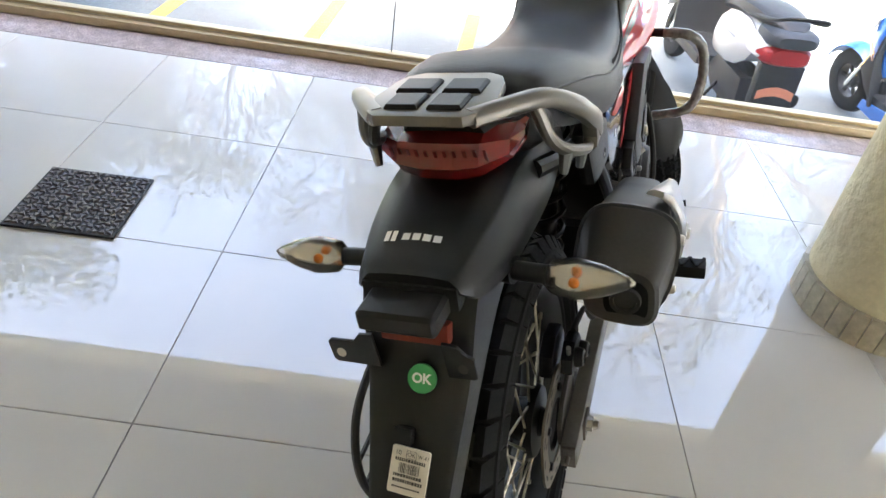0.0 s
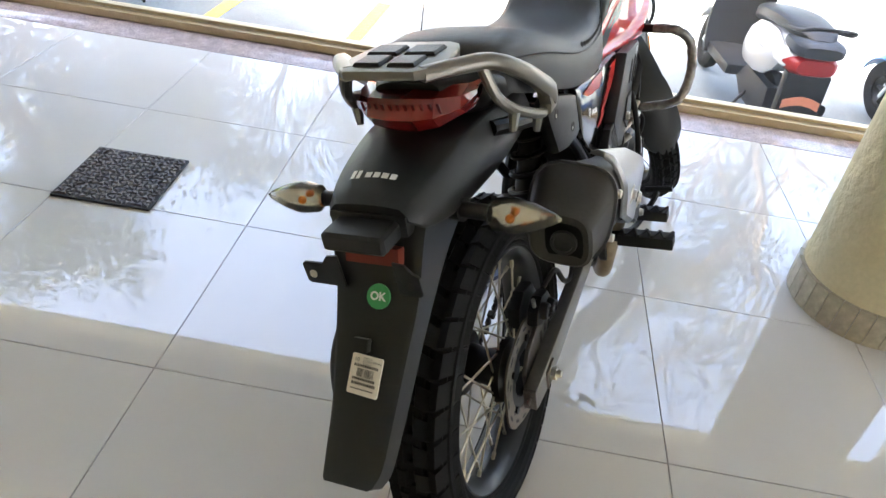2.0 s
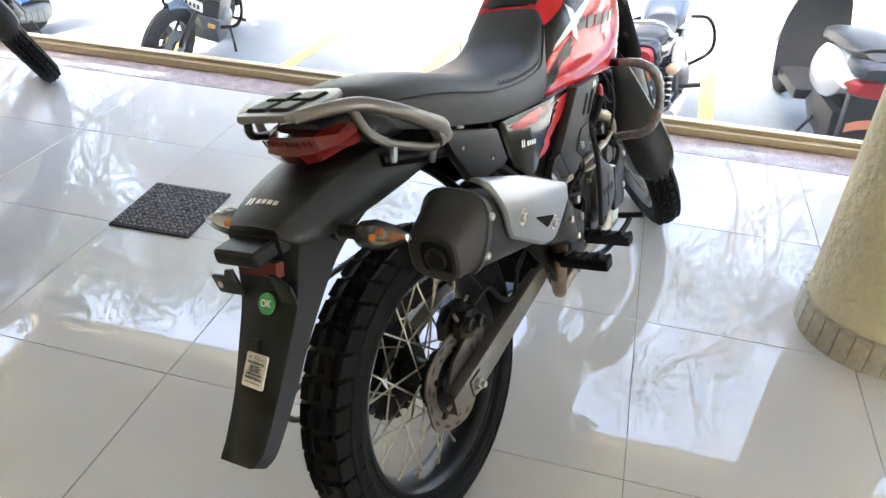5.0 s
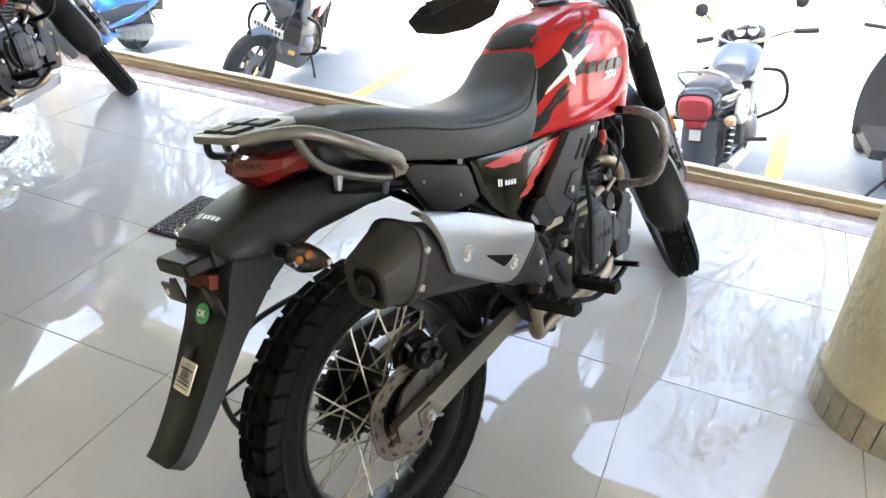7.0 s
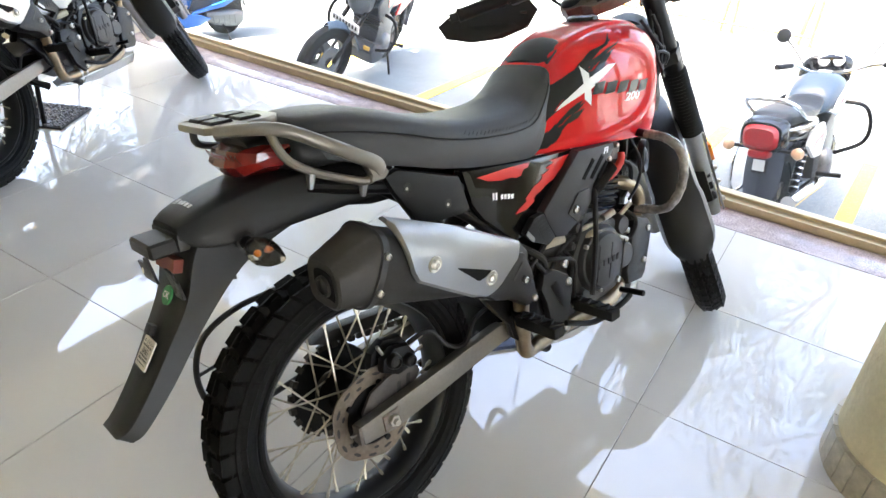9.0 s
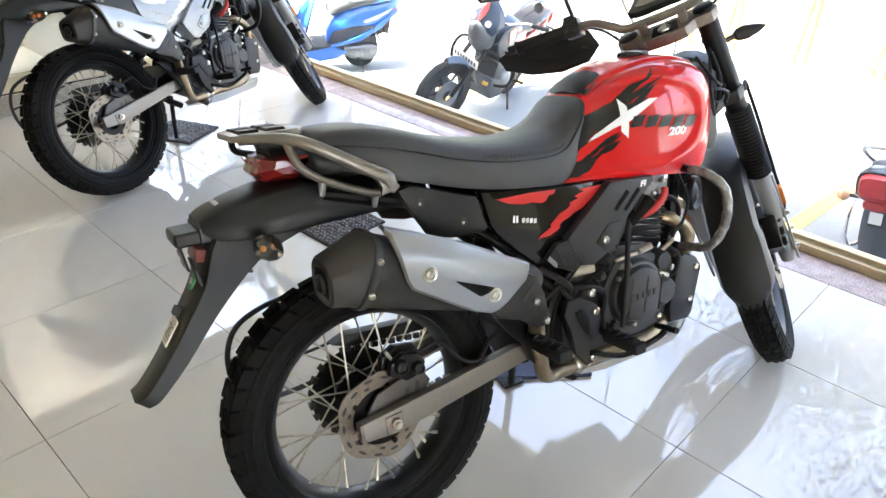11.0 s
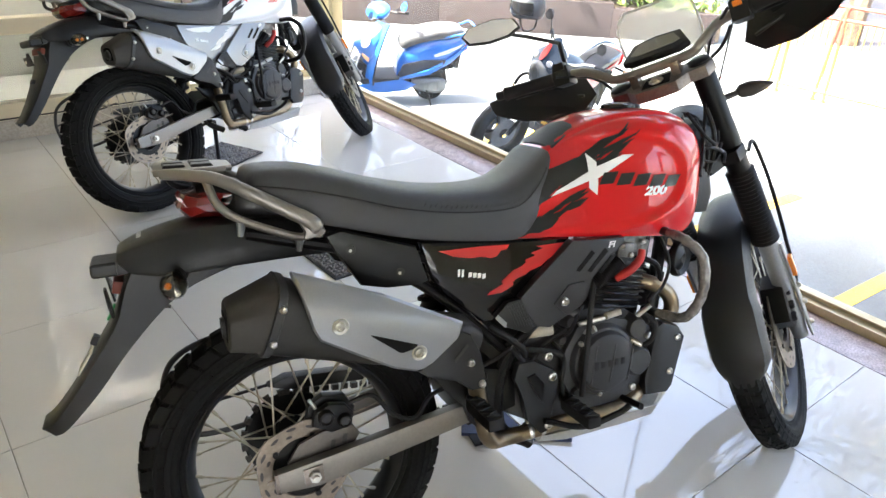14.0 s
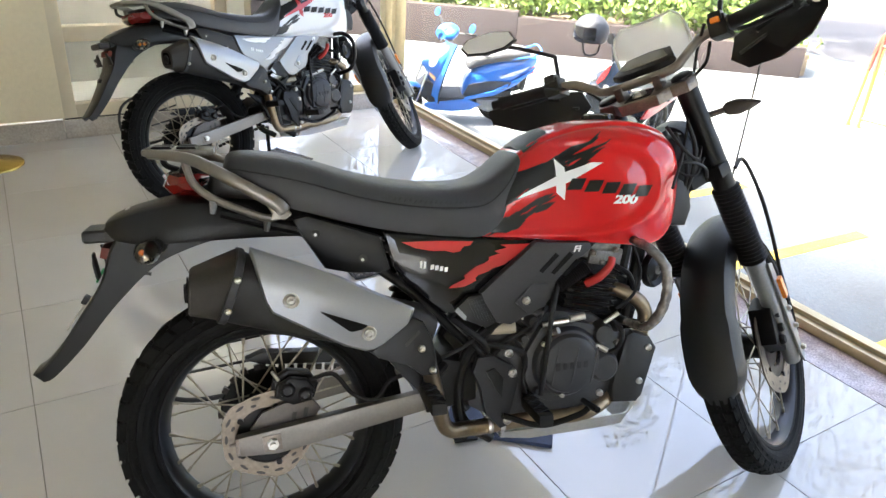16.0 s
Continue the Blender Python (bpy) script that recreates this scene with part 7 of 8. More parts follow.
        rows = interp_rows([(-0.445, 0.665, 0.725, 0.105), (-0.41, 0.655, 0.742, 0.138), (-0.34, 0.648, 0.748, 0.148), (-0.22, 0.660, 0.742, 0.138)], 4)
        loft(bm, [superellipse(hw, z0, z1, x, 20, 3.6) for x, z0, z1, hw in rows])
        part("tail_panel", bm, GUARD_GREY, ob, "dark blue-grey tail panel")
    bm = bmesh.new()
    rows = interp_rows([(-0.36, 0.73, 0.79, 0.07), (-0.27, 0.71, 0.835, 0.125), (-0.02, 0.70, 0.835, 0.150), (0.20, 0.66, 0.80, 0.145), (0.36, 0.60, 0.75, 0.115), (0.41, 0.62, 0.70, 0.07)], 4) if not tail else interp_rows([(-0.38, 0.71, 0.75, 0.06), (-0.28, 0.71, 0.79, 0.12), (-0.02, 0.70, 0.80, 0.145), (0.22, 0.67, 0.77, 0.135), (0.40, 0.62, 0.73, 0.10), (0.44, 0.63, 0.68, 0.06)], 4)
    loft(bm, [superellipse(hw, z0, z1, x, 20, 3.0) for x, z0, z1, hw in rows])
    part("seat", bm, BLACK if tail else SEAT_GREY, ob, "black scooter seat" if tail else "dusty grey scooter seat")
    bm = bmesh.new()                                        # lower body, engine and stand
    plate(bm, [(-0.20, 0.22), (-0.16, 0.38), (0.25, 0.38), (0.36, 0.26), (0.20, 0.18), (-0.05, 0.17)], side(-0.10), 0.20, 0.02)
    part("engine", bm, DARK_GREY, ob)
    bm = bmesh.new()
    rows = [(-0.36, 0.30, 0.38, 0.035), (-0.05, 0.22, 0.34, 0.05), (0.10, 0.24, 0.30, 0.03)]
    loft(bm, [[p - P(0, 0.0, 0) + P(0, 0.16, 0) for p in superellipse(hw, z0, z1, x, 16, 2.4)] for x, z0, z1, hw in rows])
    part("silencer", bm, BLACK_METAL, ob)
    if not tail:
        bm = bmesh.new()                                    # splash guard behind the wheel
        loft(bm, [[P(0.255 * math.cos(q), u * 0.055, 0.215 + 0.255 * math.sin(q)) for u in (-1, 0, 1)] + [P(0.245 * math.cos(q), u * 0.052, 0.215 + 0.245 * math.sin(q)) for u in (1, 0, -1)] for q in (radians(80 + 12 * k) for k in range(8))])
        part("splash_guard", bm, BLACK, ob)
    bm = bmesh.new()
    box(bm, P(0.62, 0, 0.285), (0.50, 0.34, 0.07), 0.025)
    part("floorboard", bm, inner, ob)
    if not tail:
        for sign in (1, -1):                                # painted skirts under the floorboard, a ribbed engine cover
            bm = bmesh.new()
            plate(bm, [(0.22, 0.25), (0.40, 0.31), (0.90, 0.26), (0.92, 0.20), (0.60, 0.165), (0.34, 0.185)], side(0.155, sign), 0.022, 0.007)
            part("skirt", bm, paint, ob, "painted floorboard skirt")
        bm = bmesh.new()
        rows = interp_rows([(-0.16, 0.17, 0.27, 0.022), (-0.08, 0.13, 0.30, 0.040), (0.10, 0.15, 0.30, 0.046), (0.26, 0.20, 0.30, 0.030)], 3)
        loft(bm, [[p + P(0, -0.125, 0) for p in superellipse(hw, z0, z1, x, 18, 2.6)] for x, z0, z1, hw in rows])
        for k in range(5):
            tube(bm, [P(-0.06 + 0.06 * k, -0.171, 0.17), P(-0.05 + 0.06 * k, -0.173, 0.27)], 0.004, 6, 1)
        part("transmission_cover", bm, MASK_GREY, ob, "grey ribbed transmission cover")
    bm = bmesh.new()                                        # apron: an upright curved shield, dark towards the rider
    rings = []
    for k in range(9):
        t = k / 8
        z = 0.26 + 0.62 * t
        x = 0.86 + 0.10 * math.sin(t * 1.6) - 0.08 * t * t
        hw = 0.20 + 0.05 * math.sin(math.pi * t) - 0.07 * t
        rings.append([P(x + 0.055 - 0.10 * abs(u) ** 2, u * hw, z) for u in (-1, -0.7, -0.35, 0, 0.35, 0.7, 1)] + [P(x - 0.015 - 0.05 * abs(u) ** 2, u * hw, z) for u in (1, 0.7, 0.35, 0, -0.35, -0.7, -1)])
    loft(bm, rings)
    for f in bm.faces:
        f.material_index = 1 if f.calc_center_median().x < 0.93 and f.normal.x < 0.2 else 0
    ap = part("apron", bm, (paint, inner if tail or apron_dark else paint), ob)
    for f in ap.data.polygons:
        f.material_index = 1 if f.normal.x < 0.15 else 0
    if not tail:                                            # beaked front fairing with a sticker
        bm = bmesh.new()
        rows = interp_rows([(0.86, 0.34, 0.88, 0.150), (0.92, 0.40, 0.86, 0.165), (1.00, 0.50, 0.79, 0.145), (1.08, 0.59, 0.72, 0.085), (1.13, 0.63, 0.67, 0.03)], 4)
        loft(bm, [superellipse(hw, z0, z1, x, 22, 2.4) for x, z0, z1, hw in rows])
        beak = part("front_fairing", bm, paint, ob, "beaked front fairing")
        for sign in (1, -1):
            bm = bmesh.new()
            lathe(bm, [(0.0, 0.003), (0.052, 0.002), (0.055, -0.004)], P(1.035, sign * 0.128, 0.70), P(0.75, sign * 0.66, 0.25), 24)
            part("sticker", bm, PLATE_WHITE, beak, "round white sticker")
            bm = bmesh.new()
            loft(bm, [[P(x + dx, sign * (r + dr), z) for x, r, z in ((0.93, 0.160, 0.50), (1.02, 0.128, 0.56), (1.03, 0.118, 0.585), (0.94, 0.163, 0.545))] for dx, dr in ((0, 0), (0.004, 0.010))])
            part("indicator", bm, PALE_AMBER, beak, "pale indicator lens")
        bm = bmesh.new()
        plate(bm, [(0.80, 0.24), (0.84, 0.40), (0.92, 0.46), (1.02, 0.48), (1.08, 0.40), (1.00, 0.30), (0.92, 0.24)], side(-0.12), 0.24, 0.02)
        part("lower_fairing", bm, inner, ob)
    bm = bmesh.new()                                        # headlamp cowl and bar
    rows = interp_rows([(0.76, 0.90, 0.97, 0.06), (0.82, 0.87, 1.00, 0.13), (0.90, 0.86, 0.99, 0.15), (0.98, 0.88, 0.96, 0.09)], 4)
    loft(bm, [superellipse(hw, z0, z1, x, 20, 2.4) for x, z0, z1, hw in rows])
    part("cowl", bm, paint, ob)
    bm = bmesh.new()
    lathe(bm, [(0, 0.02), (0.05, 0.012), (0.07, 0.0), (0.07, -0.03)], P(0.965, 0, 0.925), P(1, 0, 0.1), 24)
    part("headlamp", bm, LENS, ob)
    bm = bmesh.new()
    tube(bm, [P(0.74, -0.35, 0.97), P(0.80, -0.2, 0.95), P(0.83, 0, 0.93), P(0.80, 0.2, 0.95), P(0.74, 0.35, 0.97)], 0.014, 10)
    part("handlebar", bm, GRIP, ob)
    mirror_pair(ob, P(0.80, 0, 0.96), 0.34, 0.17 if tail else 0.06, None if tail else paint)
    bm = bmesh.new()                                        # front mudguard and fork
    loft(bm, [[P(1.24 + 0.245 * math.cos(q), u * 0.075, 0.235 + 0.245 * math.sin(q) - 0.03 * abs(u) ** 2) for u in (-1, -0.6, 0, 0.6, 1)] + [P(1.24 + 0.238 * math.cos(q), u * 0.07, 0.232 + 0.238 * math.sin(q) - 0.03 * abs(u) ** 2) for u in (1, 0.6, 0, -0.6, -1)] for q in (radians(25 + 12.5 * k) for k in range(11))])
    part("front_mudguard", bm, paint, ob)
    for sign in (1, -1):
        bm = bmesh.new()
        tube(bm, [P(0.98, sign * 0.075, 0.62), P(1.20, sign * 0.075, 0.215)], 0.016, 10, 1)
        part("fork_leg", bm, CHROME, ob)
    bm = bmesh.new()
    wide = 1.0 if tail else 0.45
    rows = [(-0.430, 0.565, 0.650, 0.105 * wide), (-0.39, 0.545, 0.662, 0.138 * wide), (-0.30, 0.545, 0.668, 0.148 * wide)]
    loft(bm, [superellipse(hw, z0, z1, x, 20, 3.4) for x, z0, z1, hw in rows])
    part("tail_lamp", bm, STREET_RED, ob, "red tail lamp")
    if tail:
        for sign in (1, -1):                                # clear indicators at the lamp's ends
            bm = bmesh.new()
            loft(bm, [[P(x, sign * r, z) for x, r, z in ring] for ring in (((-0.37, 0.10, 0.66), (-0.30, 0.152, 0.68), (-0.16, 0.16, 0.62), (-0.22, 0.158, 0.575), (-0.33, 0.145, 0.57), (-0.39, 0.10, 0.59)), ((-0.385, 0.112, 0.65), (-0.31, 0.166, 0.665), (-0.19, 0.172, 0.62), (-0.23, 0.17, 0.585), (-0.33, 0.16, 0.58), (-0.395, 0.112, 0.60)))])
            part("indicator", bm, PLATE_WHITE, ob, "clear indicator lens")
    bm = bmesh.new()
    tube(bm, [P(-0.10, -0.13, 0.74), P(-0.36, -0.140, 0.79), P(-0.46, -0.11, 0.83), P(-0.48, 0, 0.838), P(-0.46, 0.11, 0.83), P(-0.36, 0.140, 0.79), P(-0.10, 0.13, 0.74)], 0.011, 10)
    part("grab_rail", bm, BLACK_METAL if tail else paint, ob, "looped grab rail")
    bm = bmesh.new()
    plate(bm, [(-0.43, 0.30), (-0.405, 0.56), (-0.33, 0.56), (-0.36, 0.30)] if tail else [(-0.33, 0.36), (-0.36, 0.56), (-0.28, 0.56), (-0.27, 0.38)], side(-0.13 if tail else -0.06), 0.26 if tail else 0.12, 0.02)
    flap = part("rear_mudguard", bm, BLACK, ob)
    if tail:
        bm = bmesh.new()
        loft(bm, [[P(-0.432 + 0.115 * (z - 0.33) + dx, r, z + 0.03 * math.cos(r * 14)) for z in (0.36, 0.41) for dx in ((0, -0.003) if z < 0.4 else (-0.003, 0))] for r in (-0.11, -0.06, 0.0, 0.06, 0.11)])
        part("sticker", bm, material("peach_sticker", (0.65, 0.22, 0.12), 0.5), flap, "peach-orange sticker band")
    bm = bmesh.new()
    tube(bm, [P(0.12, -0.10, 0.24), P(0.06, -0.20, 0.12), P(0.03, -0.24, 0.005)], 0.011, 8)
    part("side_stand", bm, BLACK_METAL, ob)
    return ob


FRONT_END = ("brake_disc", "rim_sticker", "front_tyre", "front_mudguard", "front_plate", "fork_leg", "handlebar", "mirror", "visor", "headlamp", "gauge", "cowl")


def steer_front(ob, degrees):
    """Turns a finished vehicle's front end to its left."""
    m = Matrix.Translation((0.90, 0, 0)) @ Matrix.Rotation(radians(degrees), 4, "Z") @ Matrix.Translation((-0.90, 0, 0))
    for p in ob.children:
        if p.name.split(".")[0] in FRONT_END:
            for q in [p] + list(p.children):
                q.data.transform(m)


def street_bike(m, scheme, label):
    """A commuter motorcycle with 18-inch wheels; its rear axle stands over its origin."""
    ob = thing("motorcycle", m, label, "motorcycle", "motorcycles parked outside")
    plain_wheel(ob, "rear_tyre", P(0, 0, 0.30), 0.30, 0.10, 0.225)
    plain_wheel(ob, "front_tyre", P(1.26, 0, 0.295), 0.295, 0.085, 0.225)
    bm = bmesh.new()
    rows = interp_rows([(0.44, 0.74, 0.80, 0.10), (0.52, 0.72, 0.89, 0.13), (0.68, 0.70, 0.94, 0.15), (0.82, 0.70, 0.93, 0.145), (0.92, 0.74, 0.88, 0.10), (0.95, 0.78, 0.84, 0.06)], 4)
    loft(bm, [superellipse(hw, z0, z1, x, 24, 2.5) for x, z0, z1, hw in rows])
    if scheme != "navy":
        bmesh.ops.translate(bm, vec=(0, 0, -0.05), verts=bm.verts)
    tank = part("fuel_tank", bm, NAVY if scheme == "navy" else STEEL_BLUE, ob)
    if scheme != "navy":
        for sign in (1, -1):                                # pale wing and red flash on the tank's sides
            bm = bmesh.new()
            plate(bm, [(0.50, 0.70), (0.58, 0.76), (0.80, 0.84), (0.90, 0.82), (0.88, 0.76), (0.70, 0.67)], lambda u, v, w: P(u, sign * (0.142 + w - 0.5 * max(0, u - 0.78) ** 2), v), 0.012, 0.004)
            wing = part("tank_wing", bm, PLATE_WHITE, ob, "pale wing on the tank")
            bm = bmesh.new()
            plate(bm, [(0.62, 0.72), (0.72, 0.77), (0.84, 0.80), (0.80, 0.75)], lambda u, v, w: P(u, sign * (0.1545 + w - 0.5 * max(0, u - 0.78) ** 2), v), 0.002)
            part("wing_flash", bm, DECAL_RED, wing, "red flash")
    if scheme == "navy":
        for sign in (1, -1):
            bm = bmesh.new()
            plate(bm, [(0.66, 0.78), (0.74, 0.92), (0.96, 0.90), (1.04, 0.80), (0.98, 0.70), (0.84, 0.62), (0.78, 0.68)], lambda u, v, w: P(u, sign * (0.145 + w - 0.25 * max(0, u - 0.8) ** 2), v), 0.018, 0.006)
            shroud = part("tank_shroud", bm, GUARD_GREY, ob, "dark grey tank shroud")
            bm = bmesh.new()
            plate(bm, [(0.74, 0.80), (0.80, 0.90), (0.90, 0.89), (0.84, 0.76)], lambda u, v, w: P(u, sign * (0.1635 + w - 0.25 * max(0, u - 0.8) ** 2), v), 0.003)
            part("shroud_flash", bm, DECAL_RED, shroud, "red flash")
            bm = bmesh.new()
            plate(bm, [(0.40, 0.70), (0.44, 0.80), (0.74, 0.82), (0.70, 0.72)], side(0.142, sign), 0.010, 0.004)
            part("tank_panel", bm, STREET_RED, ob, "red tank panel")
    bm = bmesh.new()
    rows = interp_rows([(-0.30, 0.79, 0.83, 0.08), (-0.22, 0.76, 0.85, 0.115), (0.05, 0.73, 0.83, 0.125), (0.25, 0.72, 0.79, 0.125), (0.45, 0.74, 0.80, 0.10), (0.5, 0.76, 0.80, 0.07)], 4)
    loft(bm, [superellipse(hw, z0, z1, x, 20, 3.0) for x, z0, z1, hw in rows])
    part("seat", bm, BLACK, ob, "black seat")
    bm = bmesh.new()
    rows = interp_rows([(-0.40, 0.71, 0.79, 0.06), (-0.33, 0.68, 0.81, 0.09), (-0.10, 0.64, 0.76, 0.12), (0.20, 0.58, 0.72, 0.13), (0.38, 0.56, 0.70, 0.11)], 4)
    loft(bm, [superellipse(hw, z0, z1, x, 20, 2.8) for x, z0, z1, hw in rows])
    part("tail_cowl", bm, NAVY if scheme == "navy" else BLACK_GLOSS, ob)
    bm = bmesh.new()
    rows = [(-0.365, 0.665, 0.815, 0.100), (-0.42, 0.670, 0.81, 0.096), (-0.447, 0.695, 0.795, 0.078)]
    loft(bm, [superellipse(hw, z0, z1, x, 20, 3.4) for x, z0, z1, hw in rows])
    part("tail_lamp", bm, STREET_RED, ob, "large red tail lamp")
    bm = bmesh.new()
    if scheme == "navy":
        tube(bm, [P(0.05, -0.12, 0.80), P(-0.25, -0.11, 0.85), P(-0.34, 0, 0.86), P(-0.25, 0.11, 0.85), P(0.05, 0.12, 0.80)], 0.011, 10)
    else:
        tube(bm, [P(0.16, -0.135, 0.74), P(-0.10, -0.145, 0.80), P(-0.30, -0.135, 0.90), P(-0.36, -0.09, 0.935), P(-0.37, 0, 0.94), P(-0.36, 0.09, 0.935), P(-0.30, 0.135, 0.90), P(-0.10, 0.145, 0.80), P(0.16, 0.135, 0.74)], 0.013, 10)
    part("grab_rail", bm, NAVY if scheme == "navy" else CHROME, ob, "bent grab rail")
    bm = bmesh.new()
    loft(bm, [[P(0.335 * math.cos(q), u * 0.07, 0.30 + 0.335 * math.sin(q) - 0.02 * u * u) for u in (-1, -0.5, 0, 0.5, 1)] + [P(0.328 * math.cos(q), u * 0.065, 0.297 + 0.328 * math.sin(q) - 0.02 * u * u) for u in (1, 0.5, 0, -0.5, -1)] for q in (radians(75 + 11 * k) for k in range(11))])
    flare = 1.0 if scheme == "navy" else 1.30
    loft(bm, [[P(x + 0.5 * r * r / 0.08, r, z) for r in (-hw, -hw * 0.6, 0, hw * 0.6, hw)] + [P(x + 0.012 + 0.5 * r * r / 0.08, r, z) for r in (hw * 0.94, hw * 0.6, 0, -hw * 0.6, -hw * 0.94)] for x, z, hw in ((-0.305, 0.70, 0.074 * flare), (-0.325, 0.62, 0.078 * flare), (-0.345, 0.52, 0.080 * flare), (-0.362, 0.42, 0.076 * flare), (-0.370, 0.36, 0.062 * flare))])
    part("rear_mudguard", bm, GUARD_GREY, ob, "dark grey plastic rear mudguard")
    bm = bmesh.new()
    box(bm, P(-0.352, 0.0, 0.555), (0.008, 0.085, 0.075), 0.004, Matrix.Rotation(radians(10), 4, "Y"))
    npl = part("number_plate", bm, DARK_GREY, ob)
    bm = bmesh.new()
    box(bm, P(-0.3595, -0.006, 0.565), (0.004, 0.065, 0.062), 0.0, Matrix.Rotation(radians(10), 4, "Y"))
    part("sticker", bm, PLATE_WHITE, npl)
    for sign in (1, -1):
        bm = bmesh.new()
        tube(bm, [P(-0.34, sign * 0.05, 0.66), P(-0.345, sign * 0.16, 0.66)], 0.011, 8, 1)
        ind = part("indicator", bm, BLACK, ob)
        bm = bmesh.new()
        lathe(bm, [(0, -0.030), (0.018, -0.026), (0.032, -0.006), (0.034, 0.008), (0.022, 0.030), (0, 0.036)], P(-0.35, sign * 0.185, 0.66), P(-0.25, sign, 0), 16)
        part("lens", bm, PALE_AMBER, ind)
        bm = bmesh.new()
        tube(bm, [P(0.02, sign * 0.10, 0.31), P(0.18, sign * 0.11, 0.68)], 0.026, 12, 1)
        part("shock", bm, BLACK_METAL, ob)
        bm = bmesh.new()
        for k in range(9):
            lathe(bm, [(0.027, -0.006), (0.033, 0.0), (0.027, 0.006)], P(0.035 + 0.0155 * k, sign * (0.1005 + 0.0008 * k), 0.345 + 0.036 * k), P(0.16, 0, 0.37), 12)
        part("shock_spring", bm, CHROME if scheme != "navy" else BLACK_METAL, ob)
        bm = bmesh.new()
        tube(bm, [P(0.92, sign * 0.09, 0.82), P(1.25, sign * 0.085, 0.30)], 0.020, 10, 1)
        part("fork_leg", bm, CHROME if scheme != "navy" else BLACK_METAL, ob)
    bm = bmesh.new()
    plate(bm, [(0.38, 0.30), (0.36, 0.50), (0.50, 0.60), (0.66, 0.66), (0.78, 0.62), (0.80, 0.42), (0.72, 0.27), (0.50, 0.24)], side(-0.12), 0.24, 0.03)
    part("engine", bm, ENGINE, ob)
    bm = bmesh.new()
    tube(bm, [P(0.78, 0.06, 0.56), P(0.86, 0.11, 0.42), P(0.72, 0.13, 0.27), P(0.40, 0.14, 0.27)], 0.018, 10)
    tube(bm, [P(0.42, 0.14, 0.27), P(-0.32, 0.17, 0.36)], 0.042, 14, 1)
    part("exhaust", bm, CHROME if scheme != "navy" else BLACK_METAL, ob)
    for sign in (1, -1):
        bm = bmesh.new()
        tube(bm, [P(0.84, sign * 0.10, 0.70), P(0.87, sign * 0.25, 0.68), P(0.88, sign * 0.30, 0.56), P(0.87, sign * 0.27, 0.44), P(0.82, sign * 0.12, 0.36)], 0.014, 10)
        part("leg_guard", bm, BLACK_METAL, ob)
        bm = bmesh.new()                                    # crankcase cover and footpeg
        lathe(bm, [(0, 0.040), (0.060, 0.036), (0.088, 0.020), (0.100, 0.0), (0.100, -0.03)], P(0.58, sign * 0.135, 0.36), P(0, sign, 0), 26)
        part("crankcase_cover", bm, HEAD_ALLOY if scheme != "navy" else MASK_GREY, ob)
        bm = bmesh.new()
        tube(bm, [P(0.42, sign * 0.13, 0.33), P(0.42, sign * 0.27, 0.34)], 0.015, 8, 1)
        part("footpeg", bm, GRIP, ob)
    for k in range(6):                                      # cylinder fins
        bm = bmesh.new()
        box(bm, P(0.70 + 0.012 * k, 0, 0.47 + 0.030 * k), (0.17, 0.235, 0.010), 0.003)
        part("fin", bm, MASK_GREY if scheme != "navy" else ENGINE, ob)
    if scheme == "navy":
        bm = bmesh.new()                                    # belly pan
        plate(bm, [(0.46, 0.25), (0.50, 0.34), (0.88, 0.44), (0.92, 0.36), (0.78, 0.22), (0.56, 0.19)], side(-0.15), 0.30, 0.03)
        part("belly_pan", bm, GUARD_GREY, ob, "dark grey belly pan")
        for sign in (1, -1):
            bm = bmesh.new()
            box(bm, P(0.93, sign * 0.10, 0.40), (0.02, 0.055, 0.03), 0.006)
            part("reflector", bm, AMBER_YELLOW, ob, "yellow reflector")
            bm = bmesh.new()
            lathe(bm, [(0.045, 0.002), (0.128, 0.002), (0.130, 0.0), (0.128, -0.002), (0.045, -0.002)], P(1.26, sign * 0.052, 0.295), P(0, 1, 0), 30, closed=True)
            part("brake_disc", bm, MASK_GREY, ob)
            bm = bmesh.new()
            plate(bm, [(1.31, 0.36), (1.37, 0.40), (1.38, 0.35), (1.34, 0.31)], side(0.050, sign), 0.003)
            part("rim_sticker", bm, AMBER_YELLOW, ob, "yellow wheel sticker")
            bm = bmesh.new()
            plate(bm, [(-0.36, 0.70), (-0.40, 0.78), (-0.10, 0.76), (0.36, 0.70), (0.42, 0.58), (0.30, 0.56), (0.05, 0.64)], lambda u, v, w: P(u, sign * (0.118 + w - 0.25 * max(0, -u) ** 1.6), v), 0.018, 0.006)
            part("tail_panel", bm, STREET_RED, ob, "red tail side panel")
    bm = bmesh.new()
    tube(bm, [P(0.68, -0.37, 1.00), P(0.78, -0.24, 0.99), P(0.87, -0.10, 0.93), P(0.87, 0.10, 0.93), P(0.78, 0.24, 0.99), P(0.68, 0.37, 1.00)], 0.012, 10)
    hb = part("handlebar", bm, CHROME, ob)
    for sign in (1, -1):
        bm = bmesh.new()
        tube(bm, [P(0.76, sign * 0.27, 0.992), P(0.67, sign * 0.385, 1.0)], 0.018, 10, 1)
        part("grip", bm, GRIP, hb)
    mirror_pair(ob, P(0.80, 0, 0.99), 0.34, 0.16)
